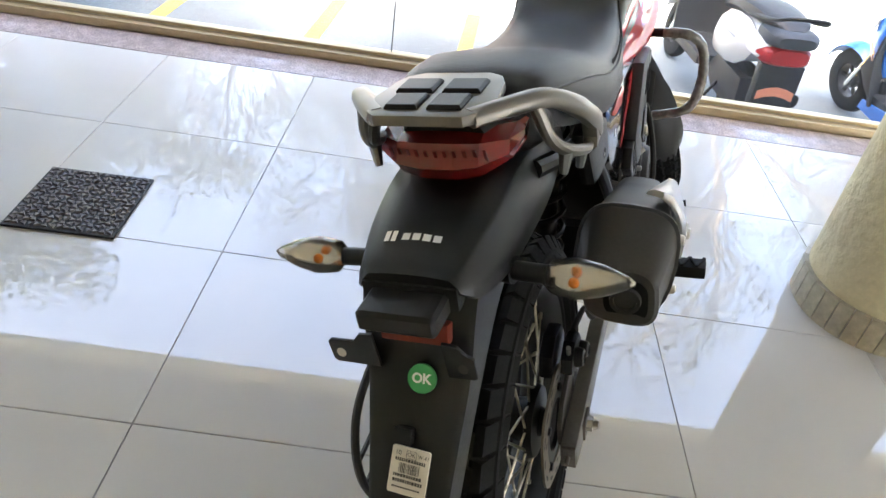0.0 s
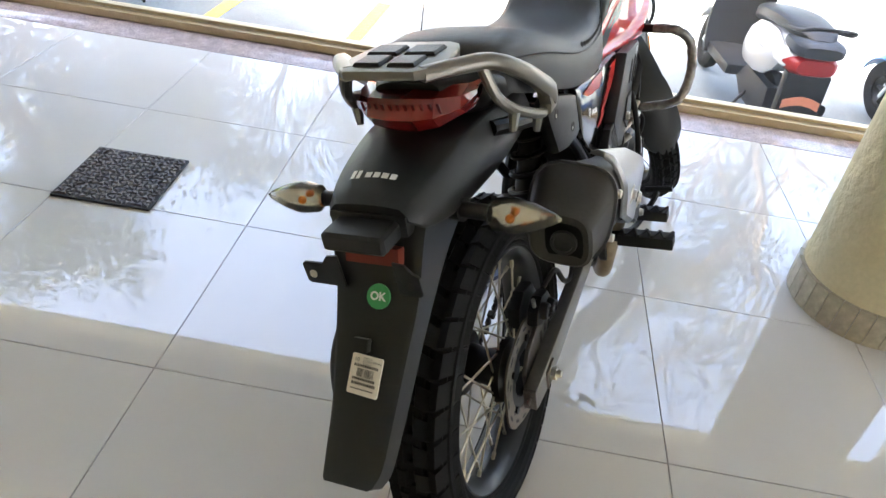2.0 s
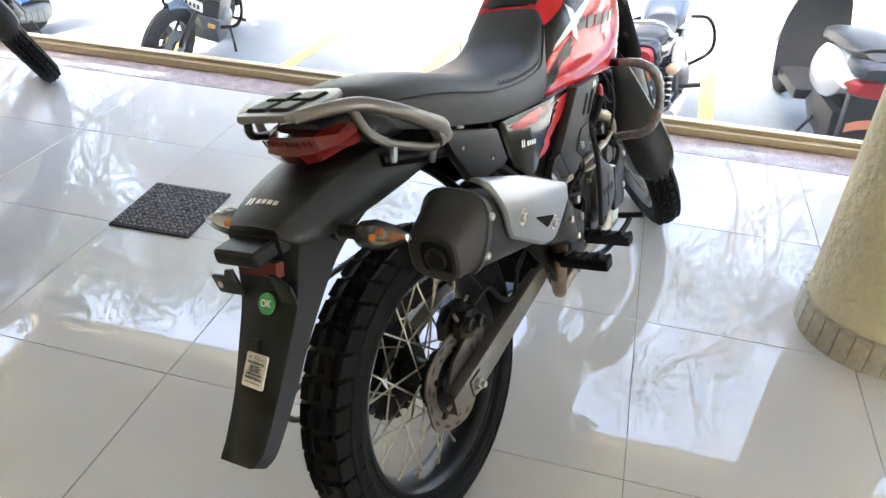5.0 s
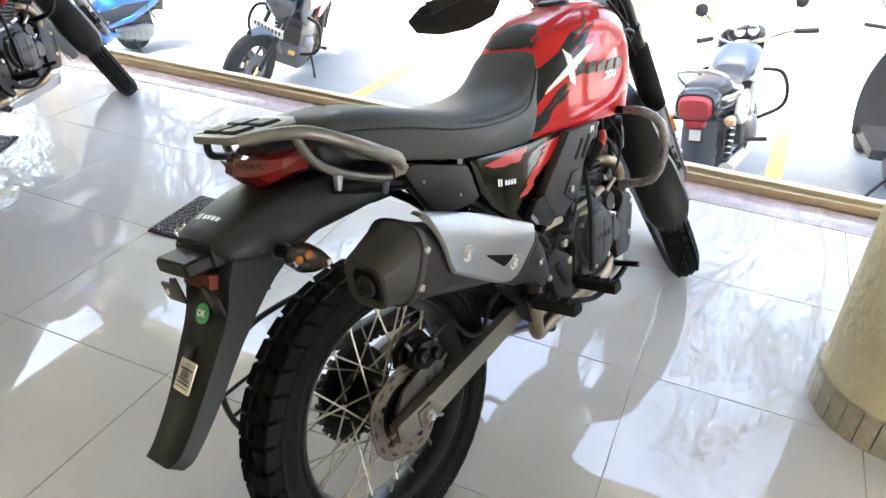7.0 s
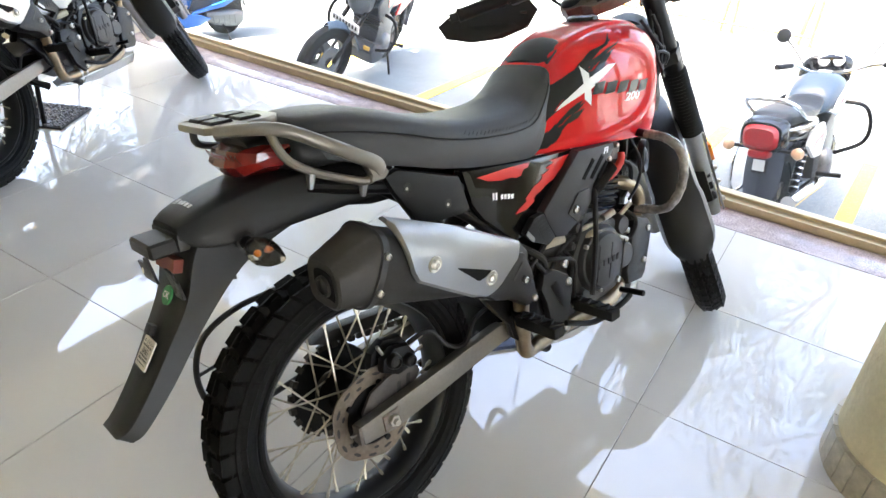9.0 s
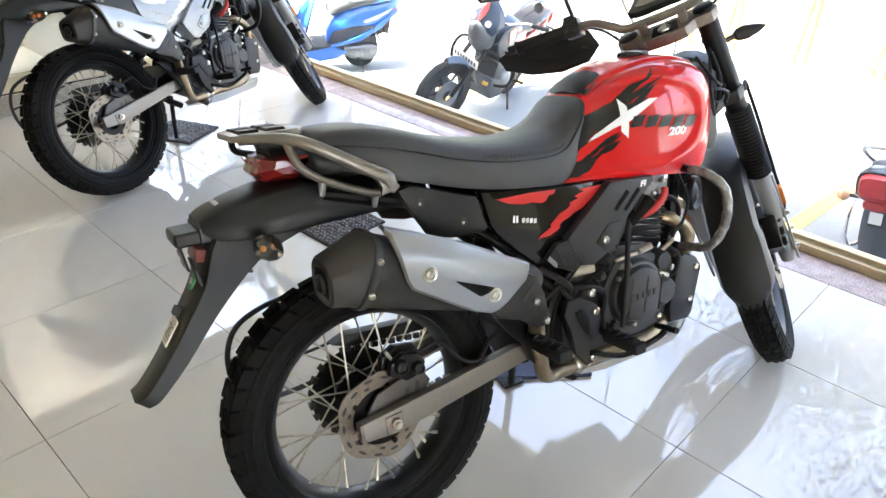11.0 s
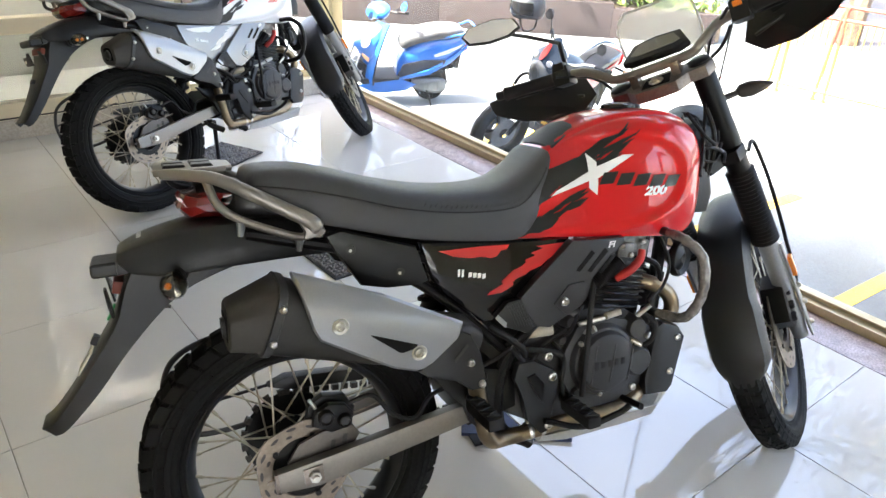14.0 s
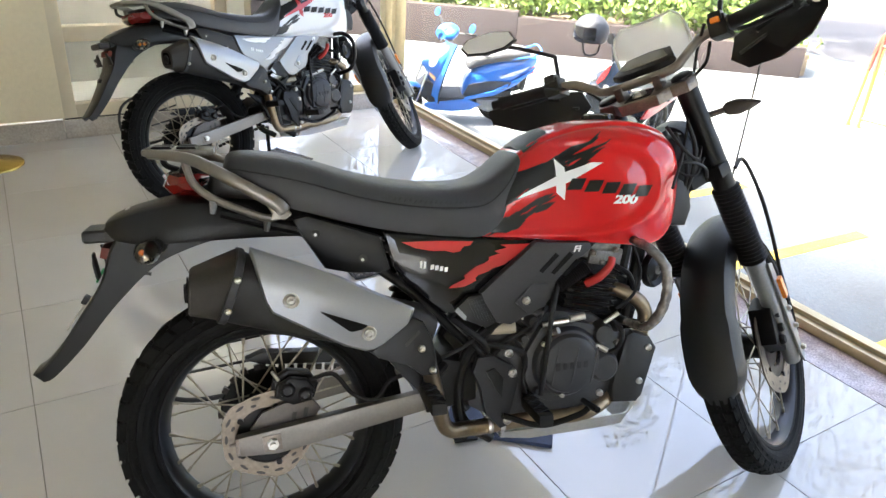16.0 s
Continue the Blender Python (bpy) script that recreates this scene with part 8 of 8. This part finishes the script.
    if scheme == "navy":                                    # pointed mask with a red flash over a grey lamp housing
        rows = interp_rows([(0.78, 1.100, 0.085, 0.06), (0.86, 1.115, 0.145, 0.10), (0.94, 1.085, 0.150, 0.13), (1.02, 1.045, 0.090, 0.10), (1.11, 1.020, 0.014, 0.03)], 4)
        bm = bmesh.new()
        loft(bm, [[P(x - 0.075 * abs(u) ** 1.4, u * hw, z) for u in (-1, -0.66, -0.33, 0, 0.33, 0.66, 1)] + [P(x - d - 0.03 * abs(u), u * hw * 0.9, z) for u in (1, 0.5, 0, -0.5, -1)] for z, x, hw, d in rows])
        visor = part("visor", bm, NAVY, ob, "pointed blue-black headlamp mask")
        bm = bmesh.new()
        loft(bm, [[P(x + dx - 0.09 * abs(r), r, z) for dx in (0.000, 0.006) for r in ((-w, 0.0, w) if dx == 0 else (w, 0.0, -w))] for z, x, w in ((0.93, 1.094, 0.012), (0.98, 1.069, 0.028), (1.03, 1.045, 0.024), (1.085, 1.030, 0.006))])
        part("mask_flash", bm, DECAL_RED, visor, "red flash")
        for sign in (1, -1):
            bm = bmesh.new()
            lathe(bm, [(0, 0.012), (0.020, 0.008), (0.026, 0.0), (0.024, -0.01)], P(1.068, sign * 0.085, 0.93), P(1, sign * 0.5, 0.1), 16)
            part("position_lamp", bm, PLATE_WHITE, visor, "small clear lamp")
        bm = bmesh.new()
        rows = interp_rows([(0.68, 1.055, 0.060, 0.07), (0.74, 1.100, 0.120, 0.10), (0.82, 1.130, 0.140, 0.12), (0.89, 1.122, 0.115, 0.12), (0.92, 1.100, 0.060, 0.10)], 4)
        loft(bm, [[P(x - 0.085 * abs(u) ** 1.6, u * hw, z) for u in (-1, -0.66, -0.33, 0, 0.33, 0.66, 1)] + [P(x - d - 0.03 * abs(u), u * hw * 0.9, z) for u in (1, 0.5, 0, -0.5, -1)] for z, x, hw, d in rows])
        lamp = part("headlamp", bm, MASK_GREY, ob, "silver-grey headlamp housing")
        bm = bmesh.new()
        lathe(bm, [(0, 0.012), (0.045, 0.008), (0.060, 0.0), (0.062, -0.02)], P(1.122, 0, 0.83), P(1, 0, -0.1), 24)
        part("lens", bm, LENS, lamp)
    else:
        bm = bmesh.new()
        rows = interp_rows([(0.88, 0.93, 1.02, 0.085), (0.93, 0.84, 1.03, 0.155), (1.02, 0.74, 0.95, 0.155), (1.08, 0.73, 0.83, 0.085)], 4)
        loft(bm, [superellipse(hw, z0, z1, x, 22, 3.2) for x, z0, z1, hw in rows])
        part("visor", bm, BLACK_GLOSS, ob, "dark headlamp fairing")
        bm = bmesh.new()
        lathe(bm, [(0, 0.02), (0.06, 0.012), (0.08, -0.01)], P(1.06, 0, 0.84), P(1, 0, 0), 24)
        part("headlamp", bm, LENS, ob)
    for v in (-0.045, 0.045):
        bm = bmesh.new()
        lathe(bm, [(0, 0.004), (0.034, 0.004), (0.038, 0.0), (0.038, -0.02)], P(0.885, v, 1.005), P(-0.8, 0, 0.6), 20)
        part("gauge", bm, PLATE_WHITE, ob)
    bm = bmesh.new()
    box(bm, P(1.115, 0, 0.60), (0.01, 0.30, 0.070), 0.004, Matrix.Rotation(radians(12), 4, "Y"))
    fp = part("front_plate", bm, PLATE_WHITE, ob, "white number plate with dark bars")
    bm = bmesh.new()
    for k in range(8):
        box(bm, P(1.1215, -0.119 + 0.034 * k, 0.60), (0.003, 0.018, 0.032), 0.0, Matrix.Rotation(radians(12), 4, "Y"))
    part("plate_bars", bm, INK, fp)
    wide, start, last = (0.078, 78, 8) if scheme == "navy" else (0.062, 30, 12)
    bm = bmesh.new()
    loft(bm, [[P(1.26 + 0.330 * math.cos(q), u * hw, 0.30 + 0.330 * math.sin(q) - 0.04 * u * u) for u in (-1, -0.5, 0, 0.5, 1)] + [P(1.26 + 0.322 * math.cos(q), u * hw * 0.93, 0.297 + 0.322 * math.sin(q) - 0.04 * u * u) for u in (1, 0.5, 0, -0.5, -1)] for q, hw in ((radians(start + 12 * k), wide * min(1.0, 0.35 + 0.16 * k)) for k in range(last))])
    part("front_mudguard", bm, STEEL_BLUE if scheme == "navy" else NAVY, ob)
    bm = bmesh.new()
    tube(bm, [P(0.40, -0.12, 0.28), P(0.44, -0.20, 0.12), P(0.46, -0.25, 0.0)], 0.011, 8)
    part("side_stand", bm, BLACK_METAL, ob)
    if scheme != "navy":
        bm = bmesh.new()
        tube(bm, [P(0.20, -0.17, 0.66), P(-0.12, -0.20, 0.60), P(-0.22, -0.20, 0.42), P(-0.10, -0.20, 0.30), P(0.20, -0.17, 0.33)], 0.009, 8)
        part("saree_guard", bm, CHROME, ob)
        for sign in (1, -1):                                # white and red side covers, a pale rim round the seat's foot
            bm = bmesh.new()
            plate(bm, [(0.04, 0.60), (0.10, 0.68), (0.34, 0.68), (0.42, 0.60), (0.36, 0.47), (0.20, 0.49)], side(0.128, sign), 0.024, 0.008)
            cover = part("side_cover", bm, PLATE_WHITE, ob, "white side cover with a red flash")
            bm = bmesh.new()
            plate(bm, [(0.14, 0.545), (0.18, 0.60), (0.38, 0.625), (0.34, 0.56)], side(0.1525, sign), 0.002)
            part("cover_flash", bm, DECAL_RED, cover, "red flash")
            bm = bmesh.new()
            tube(bm, [P(-0.385, sign * 0.075, 0.805), P(-0.32, sign * 0.112, 0.775), P(-0.10, sign * 0.132, 0.745), P(0.20, sign * 0.136, 0.715)], 0.010, 8)
            part("seat_trim", bm, CHROME, ob, "bright trim under the seat")
        bm = bmesh.new()
        rows = [(-0.30, 0.650, 0.835, 0.125), (-0.39, 0.655, 0.832, 0.122), (-0.412, 0.672, 0.822, 0.108)]
        loft(bm, [superellipse(hw, z0, z1, x, 20, 3.4) for x, z0, z1, hw in rows])
        part("lamp_housing", bm, BLACK_GLOSS, ob, "black tail lamp housing")
        bm = bmesh.new()
        rows = [(-0.37, 0.615, 0.675, 0.062), (-0.425, 0.622, 0.672, 0.058), (-0.438, 0.635, 0.668, 0.050)]
        loft(bm, [superellipse(hw, z0, z1, x, 16, 3.4) for x, z0, z1, hw in rows])
        part("lower_lens", bm, STREET_RED, ob, "red lower lens")
        bm = bmesh.new()
        box(bm, P(0.80, 0.0, 0.887), (0.05, 0.075, 0.004), 0.0)
        part("sticker", bm, PLATE_WHITE, tank, "white sticker on the tank")
    return ob


def parked(x, y, heading, lean):
    m = bike_pose(x, y, heading, lean)
    m.translation.z = GROUND + 0.004
    return m


commuter = street_bike(parked(0.66, 3.62, 9.2, 10) @ Matrix.Diagonal((0.80, 0.91, 0.92, 1)), "black", "black commuter motorcycle with chrome rail and red tail lamp")
steer_front(commuter, 30)
for p in commuter.children:                                  # its low bars
    if p.name.split(".")[0] in ("handlebar", "mirror", "visor", "gauge", "headlamp"):
        for q in [p] + list(p.children):
            q.data.transform(Matrix.Translation((0, 0, -0.06)))
street = street_bike(parked(-2.885, 4.745, 164, 15) @ Matrix.Diagonal((0.92, 0.92, 0.92, 1)), "navy", "blue-black street motorcycle with red flashes parked facing the shop")
steer_front(street, -20)
scooter(parked(1.69, 3.85, -7, 0) @ Matrix.Diagonal((0.90, 0.98, 0.98, 1)), SCOOT_WHITE, "white scooter with dark tail, dark seat and red tail lamp", DARK_GREY, True)
scooter(parked(2.95, 3.20, -13, 10), SCOOT_BLUE, "blue scooter with dark inner apron", DARK_GREY, apron_dark=True)
blue_scooter = scooter(parked(-4.34, 4.27, 203, 8) @ Matrix.Diagonal((0.80, 0.92, 0.90, 1)), SCOOT_BLUE, "bright blue scooter with grey seat parked by the planter", DARK_GREY, apron_dark=True)
for p in blue_scooter.children:                              # its short, raked front
    if p.name.split(".")[0] in ("apron", "front_fairing", "lower_fairing", "cowl", "headlamp", "handlebar", "mirror"):
        for q in [p] + list(p.children):
            for v in q.data.vertices:
                v.co.x -= 0.06 + 0.36 * max(0.0, v.co.z - 0.30)
    elif p.name.split(".")[0] in ("front_tyre", "front_mudguard", "fork_leg"):
        for q in [p] + list(p.children):
            q.data.transform(Matrix.Translation((-0.10, 0, 0)))
steer_front(blue_scooter, 30)

# the helmet that hangs on the street motorcycle's mirror
helmet = thing("helmet", Matrix.Translation((-3.02, 4.22, 0.50)), "dark grey full-face helmet hanging on a mirror", "helmet")
bm = bmesh.new()
bmesh.ops.create_uvsphere(bm, u_segments=26, v_segments=16, radius=0.135)
for v in bm.verts:
    v.co.z *= 1.05
    v.co.x *= 1.12
    if v.co.z < -0.075:
        v.co.z = -0.075 - (v.co.z + 0.075) * 0.2
part("shell", bm, material("dark_grey_helmet", (0.022, 0.025, 0.03), 0.5, spec=0.3), helmet)
bm = bmesh.new()
loft(bm, [[Vector((0.142 * 1.12 * math.cos(q) * math.cos(e), 0.142 * math.sin(q) * math.cos(e), 0.145 * math.sin(e))) for q in (radians(-150 + 10 * k) for k in range(13))] + [Vector((0.137 * 1.12 * math.cos(q) * math.cos(e), 0.137 * math.sin(q) * math.cos(e), 0.14 * math.sin(e))) for q in (radians(-30 - 10 * k) for k in range(13))] for e in (radians(-18), radians(0), radians(20))])
part("visor", bm, BLACK_GLOSS, helmet, "dark visor")
bm = bmesh.new()
tube(bm, [(0.02, -0.10, -0.07), (0.03, -0.06, -0.17), (0.03, 0.06, -0.17), (0.02, 0.10, -0.07)], 0.008, 6)
part("chin_strap", bm, GRIP, helmet)


# ---- planter, kerb, road, barricade, trees ----
def leaf_mesh(bm, centre, radius, count, size, rnd, flat=1.0):
    """Adds many small leaves round a clump's centre."""
    for _ in range(count):
        d = Vector((rnd.gauss(0, 1), rnd.gauss(0, 1), rnd.gauss(0, 1) * flat)).normalized() * radius * rnd.random() ** 0.45
        p = Vector(centre) + d
        n = (d + Vector((rnd.uniform(-1, 1), rnd.uniform(-1, 1), rnd.uniform(-0.2, 1.4))) * radius * 0.8).normalized()
        u = n.orthogonal().normalized()
        u = Matrix.Rotation(rnd.uniform(0, 6.28), 3, n) @ u
        w = n.cross(u)
        s = size * rnd.uniform(0.6, 1.4)
        bm.faces.new([bm.verts.new(p + u * s), bm.verts.new(p + w * s * 0.45 + n * s * 0.1), bm.verts.new(p - u * s), bm.verts.new(p - w * s * 0.45 + n * s * 0.1)])


bm = bmesh.new()
ends = [Vector((-10.4, 3.6, 0)), Vector((-8.5, 5.45, 0)), Vector((-7.3, 6.70, 0)), Vector((-5.6, 8.5, 0)), Vector((-4.6, 9.6, 0))]
for k, (a, b) in enumerate(zip(ends, ends[1:])):
    d = (b - a)
    turn = Matrix.Rotation(math.atan2(d.y, d.x), 4, "Z")
    h = 0.62 - 0.07 * k
    box(bm, ((a + b) / 2) + Vector((0, 0, GROUND + h / 2)), (d.length, 0.22, h), 0.012, turn)
setting("planter_wall", bm, MAROON, "low dark maroon planter wall in steps", "wall")
bm = bmesh.new()
plate(bm, [(-30, 4), (-10.4, 3.8), (-8.5, 5.6), (-4.6, 9.75), (-7.5, 12.5), (-30, 12.5)], lambda u, v, w: (u, v, GROUND + 0.002 + w), 0.30)
setting("planting_bed", bm, SOIL, "planting bed of dry soil", "ground")
rnd = random.Random(7)
bm = bmesh.new()
for k in range(150):
    s = rnd.random()
    a, b = ends[0], ends[-1]
    p = a.lerp(b, s) + Vector((-0.72, 0.69, 0)) * rnd.uniform(0.25, 2.6)
    leaf_mesh(bm, (p.x, p.y, GROUND + 0.35 + rnd.uniform(0.1, 0.75)), rnd.uniform(0.28, 0.5), 170, 0.055, rnd, 0.8)
tagged(part("hedge", bm, HEDGE, None, sharp=180), "sunlit green shrubs behind the planter wall", "shrubs", kind="stuff")

bm = bmesh.new()
plate(bm, [(-60, 13.2), (60, 9.6), (60, 16.2), (-60, 19.8)], lambda u, v, w: (u, v, GROUND - 0.05 + w), 0.054)
setting("road", bm, ASPHALT, "grey asphalt road with tree shade", "road")
for k in range(34):
    x = -22 + 1.25 * k
    bm = bmesh.new()
    box(bm, (x, 17.55 - 0.03 * x, GROUND + 0.10), (1.22, 0.25, 0.22), 0.02, Matrix.Rotation(radians(-1.72), 4, "Z"))
    setting("kerb", bm, STONE, "weathered stone kerb block", "kerb")

barricade = thing("barricade", Matrix.Translation((0, 0, 0)), "red and yellow steel crowd barricade", "barricade")
BAR_RED = material("red_barrier_paint", (0.40, 0.036, 0.020), 0.5, stain=(6, 0.25))
BAR_YELLOW = material("yellow_barrier_paint", (0.42, 0.20, 0.022), 0.5, stain=(6, 0.25))
b0, b1 = Vector((-2.70, 7.94, GROUND)), Vector((0.2, 8.16, GROUND))
for s in (0.0, 0.18, 0.45, 0.72, 1.0):                       # each frame end: two posts that meet at the top
    p = b0.lerp(b1, s)
    for lean in (-0.10, 0.02):
        bm = bmesh.new()
        tube(bm, [p + Vector((lean, 0, 0)), p + Vector((lean * 0.6, 0, 0.60))], 0.019, 10, 1)
        post = part("post", bm, BAR_YELLOW, barricade)
        bm = bmesh.new()
        tube(bm, [p + Vector((lean * 0.6, 0, 0.60)), p + Vector((lean * 0.25, 0, 0.92)), p + Vector((0.03, 0, 1.0))], 0.0205, 10)
        part("post_top", bm, BAR_RED, post, "red upper end")
        bm = bmesh.new()
        lathe(bm, [(0, 0.012), (0.034, 0.012), (0.036, 0.0), (0.036, -0.002)], p + Vector((lean, 0, 0.002)), (0, 0, 1), 14)
        part("foot", bm, BAR_YELLOW, post)
for z in (0.99, 0.86, 0.10):
    bm = bmesh.new()
    tube(bm, [b0 + Vector((0, 0, z)), b1 + Vector((0, 0, z))], 0.017, 10, 1)
    part("rail", bm, BAR_RED if z > 0.5 else BAR_YELLOW, barricade)
for k in range(40):
    p = b0.lerp(b1, (k + 0.5) / 40)
    bm = bmesh.new()
    tube(bm, [p + Vector((0, 0, 0.10)), p + Vector((0, 0, 0.86))], 0.007, 6, 1)
    part("bar", bm, BAR_YELLOW, barricade)


def tree(x, y, h, spread, seed, leaves=26, size=0.060, depth=4):
    """A tapered trunk that forks again and again; leaves in loose sprays at the twigs."""
    rnd = random.Random(seed)
    ob = thing("tree", Matrix.Translation((x, y, GROUND)), "tall shade tree with an open green crown", "tree", "trees along the road")
    bm, twigs = bmesh.new(), []
    reach = spread / 2.6

    def grow(p, way, long, r, level):
        bend = Vector((rnd.gauss(0, 0.10), rnd.gauss(0, 0.10), rnd.gauss(0, 0.05))) * long
        mid, end = p + way * long * 0.5 + bend, p + way * long
        tube(bm, [p, mid, end], (r, r * 0.58), 7 if level < 2 else 4, 3 if level < 2 else 2)
        if level >= 2:
            twigs.append((mid, level))
        if level == depth:
            twigs.append((end, level))
            return
        for k in range(3 if level else 4):
            turn = Vector((rnd.gauss(0, 1), rnd.gauss(0, 1), rnd.gauss(0.25, 0.55)))
            new_way = (way * 0.95 + turn.normalized() * rnd.uniform(0.45, 0.95)).normalized()
            grow(end if k < 2 else mid.lerp(end, rnd.uniform(0.2, 0.9)), new_way, long * rnd.uniform(0.62, 0.84), r * 0.56, level + 1)

    fork = Vector((rnd.uniform(-0.4, 0.4), rnd.uniform(-0.4, 0.4), h * 0.33))
    tube(bm, [(0, 0, -0.1), (0.06, 0.03, h * 0.16), fork], (0.17, 0.11), 10)
    for k in range(3):
        q = 2 * math.pi * (k + rnd.random() * 0.5) / 3
        grow(fork, Vector((0.5 * math.cos(q), 0.5 * math.sin(q), 0.9)).normalized(), reach * rnd.uniform(0.9, 1.25), 0.075, 0)
    part("trunk", bm, BARK, ob)
    verts, faces = [], []
    for c, level in twigs:
        for _ in range(leaves if level == depth else leaves // 3):
            p = c + Vector((rnd.gauss(0, 0.24), rnd.gauss(0, 0.24), rnd.gauss(-0.02, 0.17)))
            n = Vector((rnd.gauss(0, 0.6), rnd.gauss(0, 0.6), 1)).normalized()
            u = Matrix.Rotation(rnd.uniform(0, 6.28), 3, n) @ n.orthogonal().normalized()
            w, t = n.cross(u), size * rnd.uniform(0.6, 1.4)
            k = len(verts)
            verts += [p + u * t, p + w * t * 0.62, p - u * t, p - w * t * 0.62]
            faces.append((k, k + 1, k + 2, k + 3))
    me = bpy.data.meshes.new("crown")
    me.from_pydata(verts, [], faces)
    me.materials.append(LEAF)
    crown = new("crown", me)
    crown.parent = ob
    return ob


tree(-6.8, 10.6, 5.5, 5.2, 1, 40, 0.041)
tree(-3.6, 11.6, 5.5, 4.8, 2, 18, 0.037)
tree(-8.8, 9.0, 6.0, 5.2, 5, 47, 0.043)
tree(-0.4, 12.6, 7.0, 5.0, 7, 18, 0.037)
tree(2.2, 11.4, 9.0, 4.6, 3, 15, 0.037)
tree(4.6, 10.8, 10.0, 4.4, 4, 13, 0.036)
tree(7.0, 12.0, 9.0, 4.6, 8, 17, 0.037)
tree(-13.5, 9.5, 6.0, 5.2, 9, 37, 0.043)
tree(10.4, 11.4, 8.0, 4.8, 6, 20, 0.037)
for k in range(7):
    tree(-16 + 6.2 * k, 22 + (k % 3), 8.5, 4.4, 20 + k, 12 if k < 3 else 6, 0.12, 3)

# ---- things on the showroom floor ----


# ribs coloured lighter than the sheet: lit tops and shaded gaps in the colour
RIB_RUBBER = material("lit_rubber_ribs", (0.115, 0.098, 0.088), 0.5, grain=(60, 0.6))


def rubber_mat(x, y, turn, w, d, label, mat=MAT_RUBBER, cells=15):
    """A mat with rows of raised rubber ribs, laid in pairs across and along."""
    ob = thing("floor_mat", pose(x, y, 0.001, 0, 0, turn), label, "mat")
    bm = bmesh.new()
    box(bm, (0, 0, 0.004), (w, d, 0.008), 0.002)
    part("sheet", bm, mat, ob)
    bm = bmesh.new()
    rnd = random.Random(3)
    cw, cd = (w - 0.012) / cells, (d - 0.012) / cells
    for i in range(cells):
        for j in range(cells):
            c = Vector((-w / 2 + 0.006 + (i + 0.5) * cw, -d / 2 + 0.006 + (j + 0.5) * cd, 0.0105))
            turn = math.pi / 2 * ((i + 2 * j) % 4) + rnd.uniform(-0.12, 0.12)
            h = 0.007 * rnd.uniform(0.7, 1.25)
            tri = [(0.56, 0.0), (-0.40, 0.50), (-0.40, -0.50)]
            loft(bm, [[c + Vector((cw * g * (u * math.cos(turn) - v * math.sin(turn)), cd * g * (u * math.sin(turn) + v * math.cos(turn)), z)) for u, v in tri] for z, g in ((-0.004, 1.0), (h - 0.004, 0.74))])
            if (i + j) % 2:
                loft(bm, [[c + Vector((cw * (0.5 + 0.22 * u * g), cd * (0.5 + 0.22 * v * g), z)) for u, v in ((-1, -1), (1, -1), (1, 1), (-1, 1))] for z, g in ((-0.004, 1.0), (h * 0.6 - 0.004, 0.8))])
    tagged(part("ribs", bm, RIB_RUBBER if mat is MAT_RUBBER else mat, ob), kind="stuff")
    return ob


rubber_mat(-1.05, 1.332, 1.6, 0.305, 0.305, "black ribbed rubber mat lying on the tiles")
rubber_mat(-2.39, 1.375, 26.0, 0.29, 0.27, "black ribbed rubber mat under a side stand")
stand_mat = thing("floor_mat", pose(0.045, 1.26, 0.001, 0, 0, 50), "navy blue rubber sheet under the side stand", "mat")
bm = bmesh.new()
box(bm, (0, 0, 0.007), (0.32, 0.32, 0.014), 0.004)
part("sheet", bm, BLUE_MAT, stand_mat)

base = thing("stanchion_base", pose(-2.86, -0.04, 0.001), "round brass base of a barrier post", "base")
bm = bmesh.new()
lathe(bm, [(0, 0.03), (0.03, 0.03), (0.06, 0.022), (0.135, 0.014), (0.15, 0.008), (0.152, 0.0)], (0, 0, 0), (0, 0, 1), 40)
part("dome", bm, BRASS, base)

# ---- floor tiles, last ----
tile_mesh = {}


def tile_data(w, h):
    """One polished tile, a little rounded at its edge."""
    key = (round(w, 3), round(h, 3))
    if key not in tile_mesh:
        a, b = w / 2 - 0.0010, h / 2 - 0.0010
        verts = [(-a, -b, -0.010), (a, -b, -0.010), (a, b, -0.010), (-a, b, -0.010)]
        verts += [(-a, -b, -0.0008), (a, -b, -0.0008), (a, b, -0.0008), (-a, b, -0.0008)]
        a, b = a - 0.001, b - 0.001
        verts += [(-a, -b, 0), (a, -b, 0), (a, b, 0), (-a, b, 0)]
        faces = [(8, 9, 10, 11)] + [(k, (k + 1) % 4, (k + 1) % 4 + 4, k + 4) for k in range(4)] + [(k + 4, (k + 1) % 4 + 4, (k + 1) % 4 + 8, k + 8) for k in range(4)]
        me = bpy.data.meshes.new("tile")
        me.from_pydata(verts, [], faces)
        me.materials.append(TILE)
        tile_mesh[key] = me
    return tile_mesh[key]


for i in range(-6, 9):
    for j in range(-9, 4):
        x0, x1 = max(i * 0.6, X0), min(i * 0.6 + 0.6, X1)
        y0, y1 = j * 0.6, j * 0.6 + 0.6
        if x1 - x0 < 0.02:
            continue
        ob = new("tile", tile_data(x1 - x0, y1 - y0))
        ob.location = ((x0 + x1) / 2, (y0 + y1) / 2, 0.0)
        ob.parent = floor
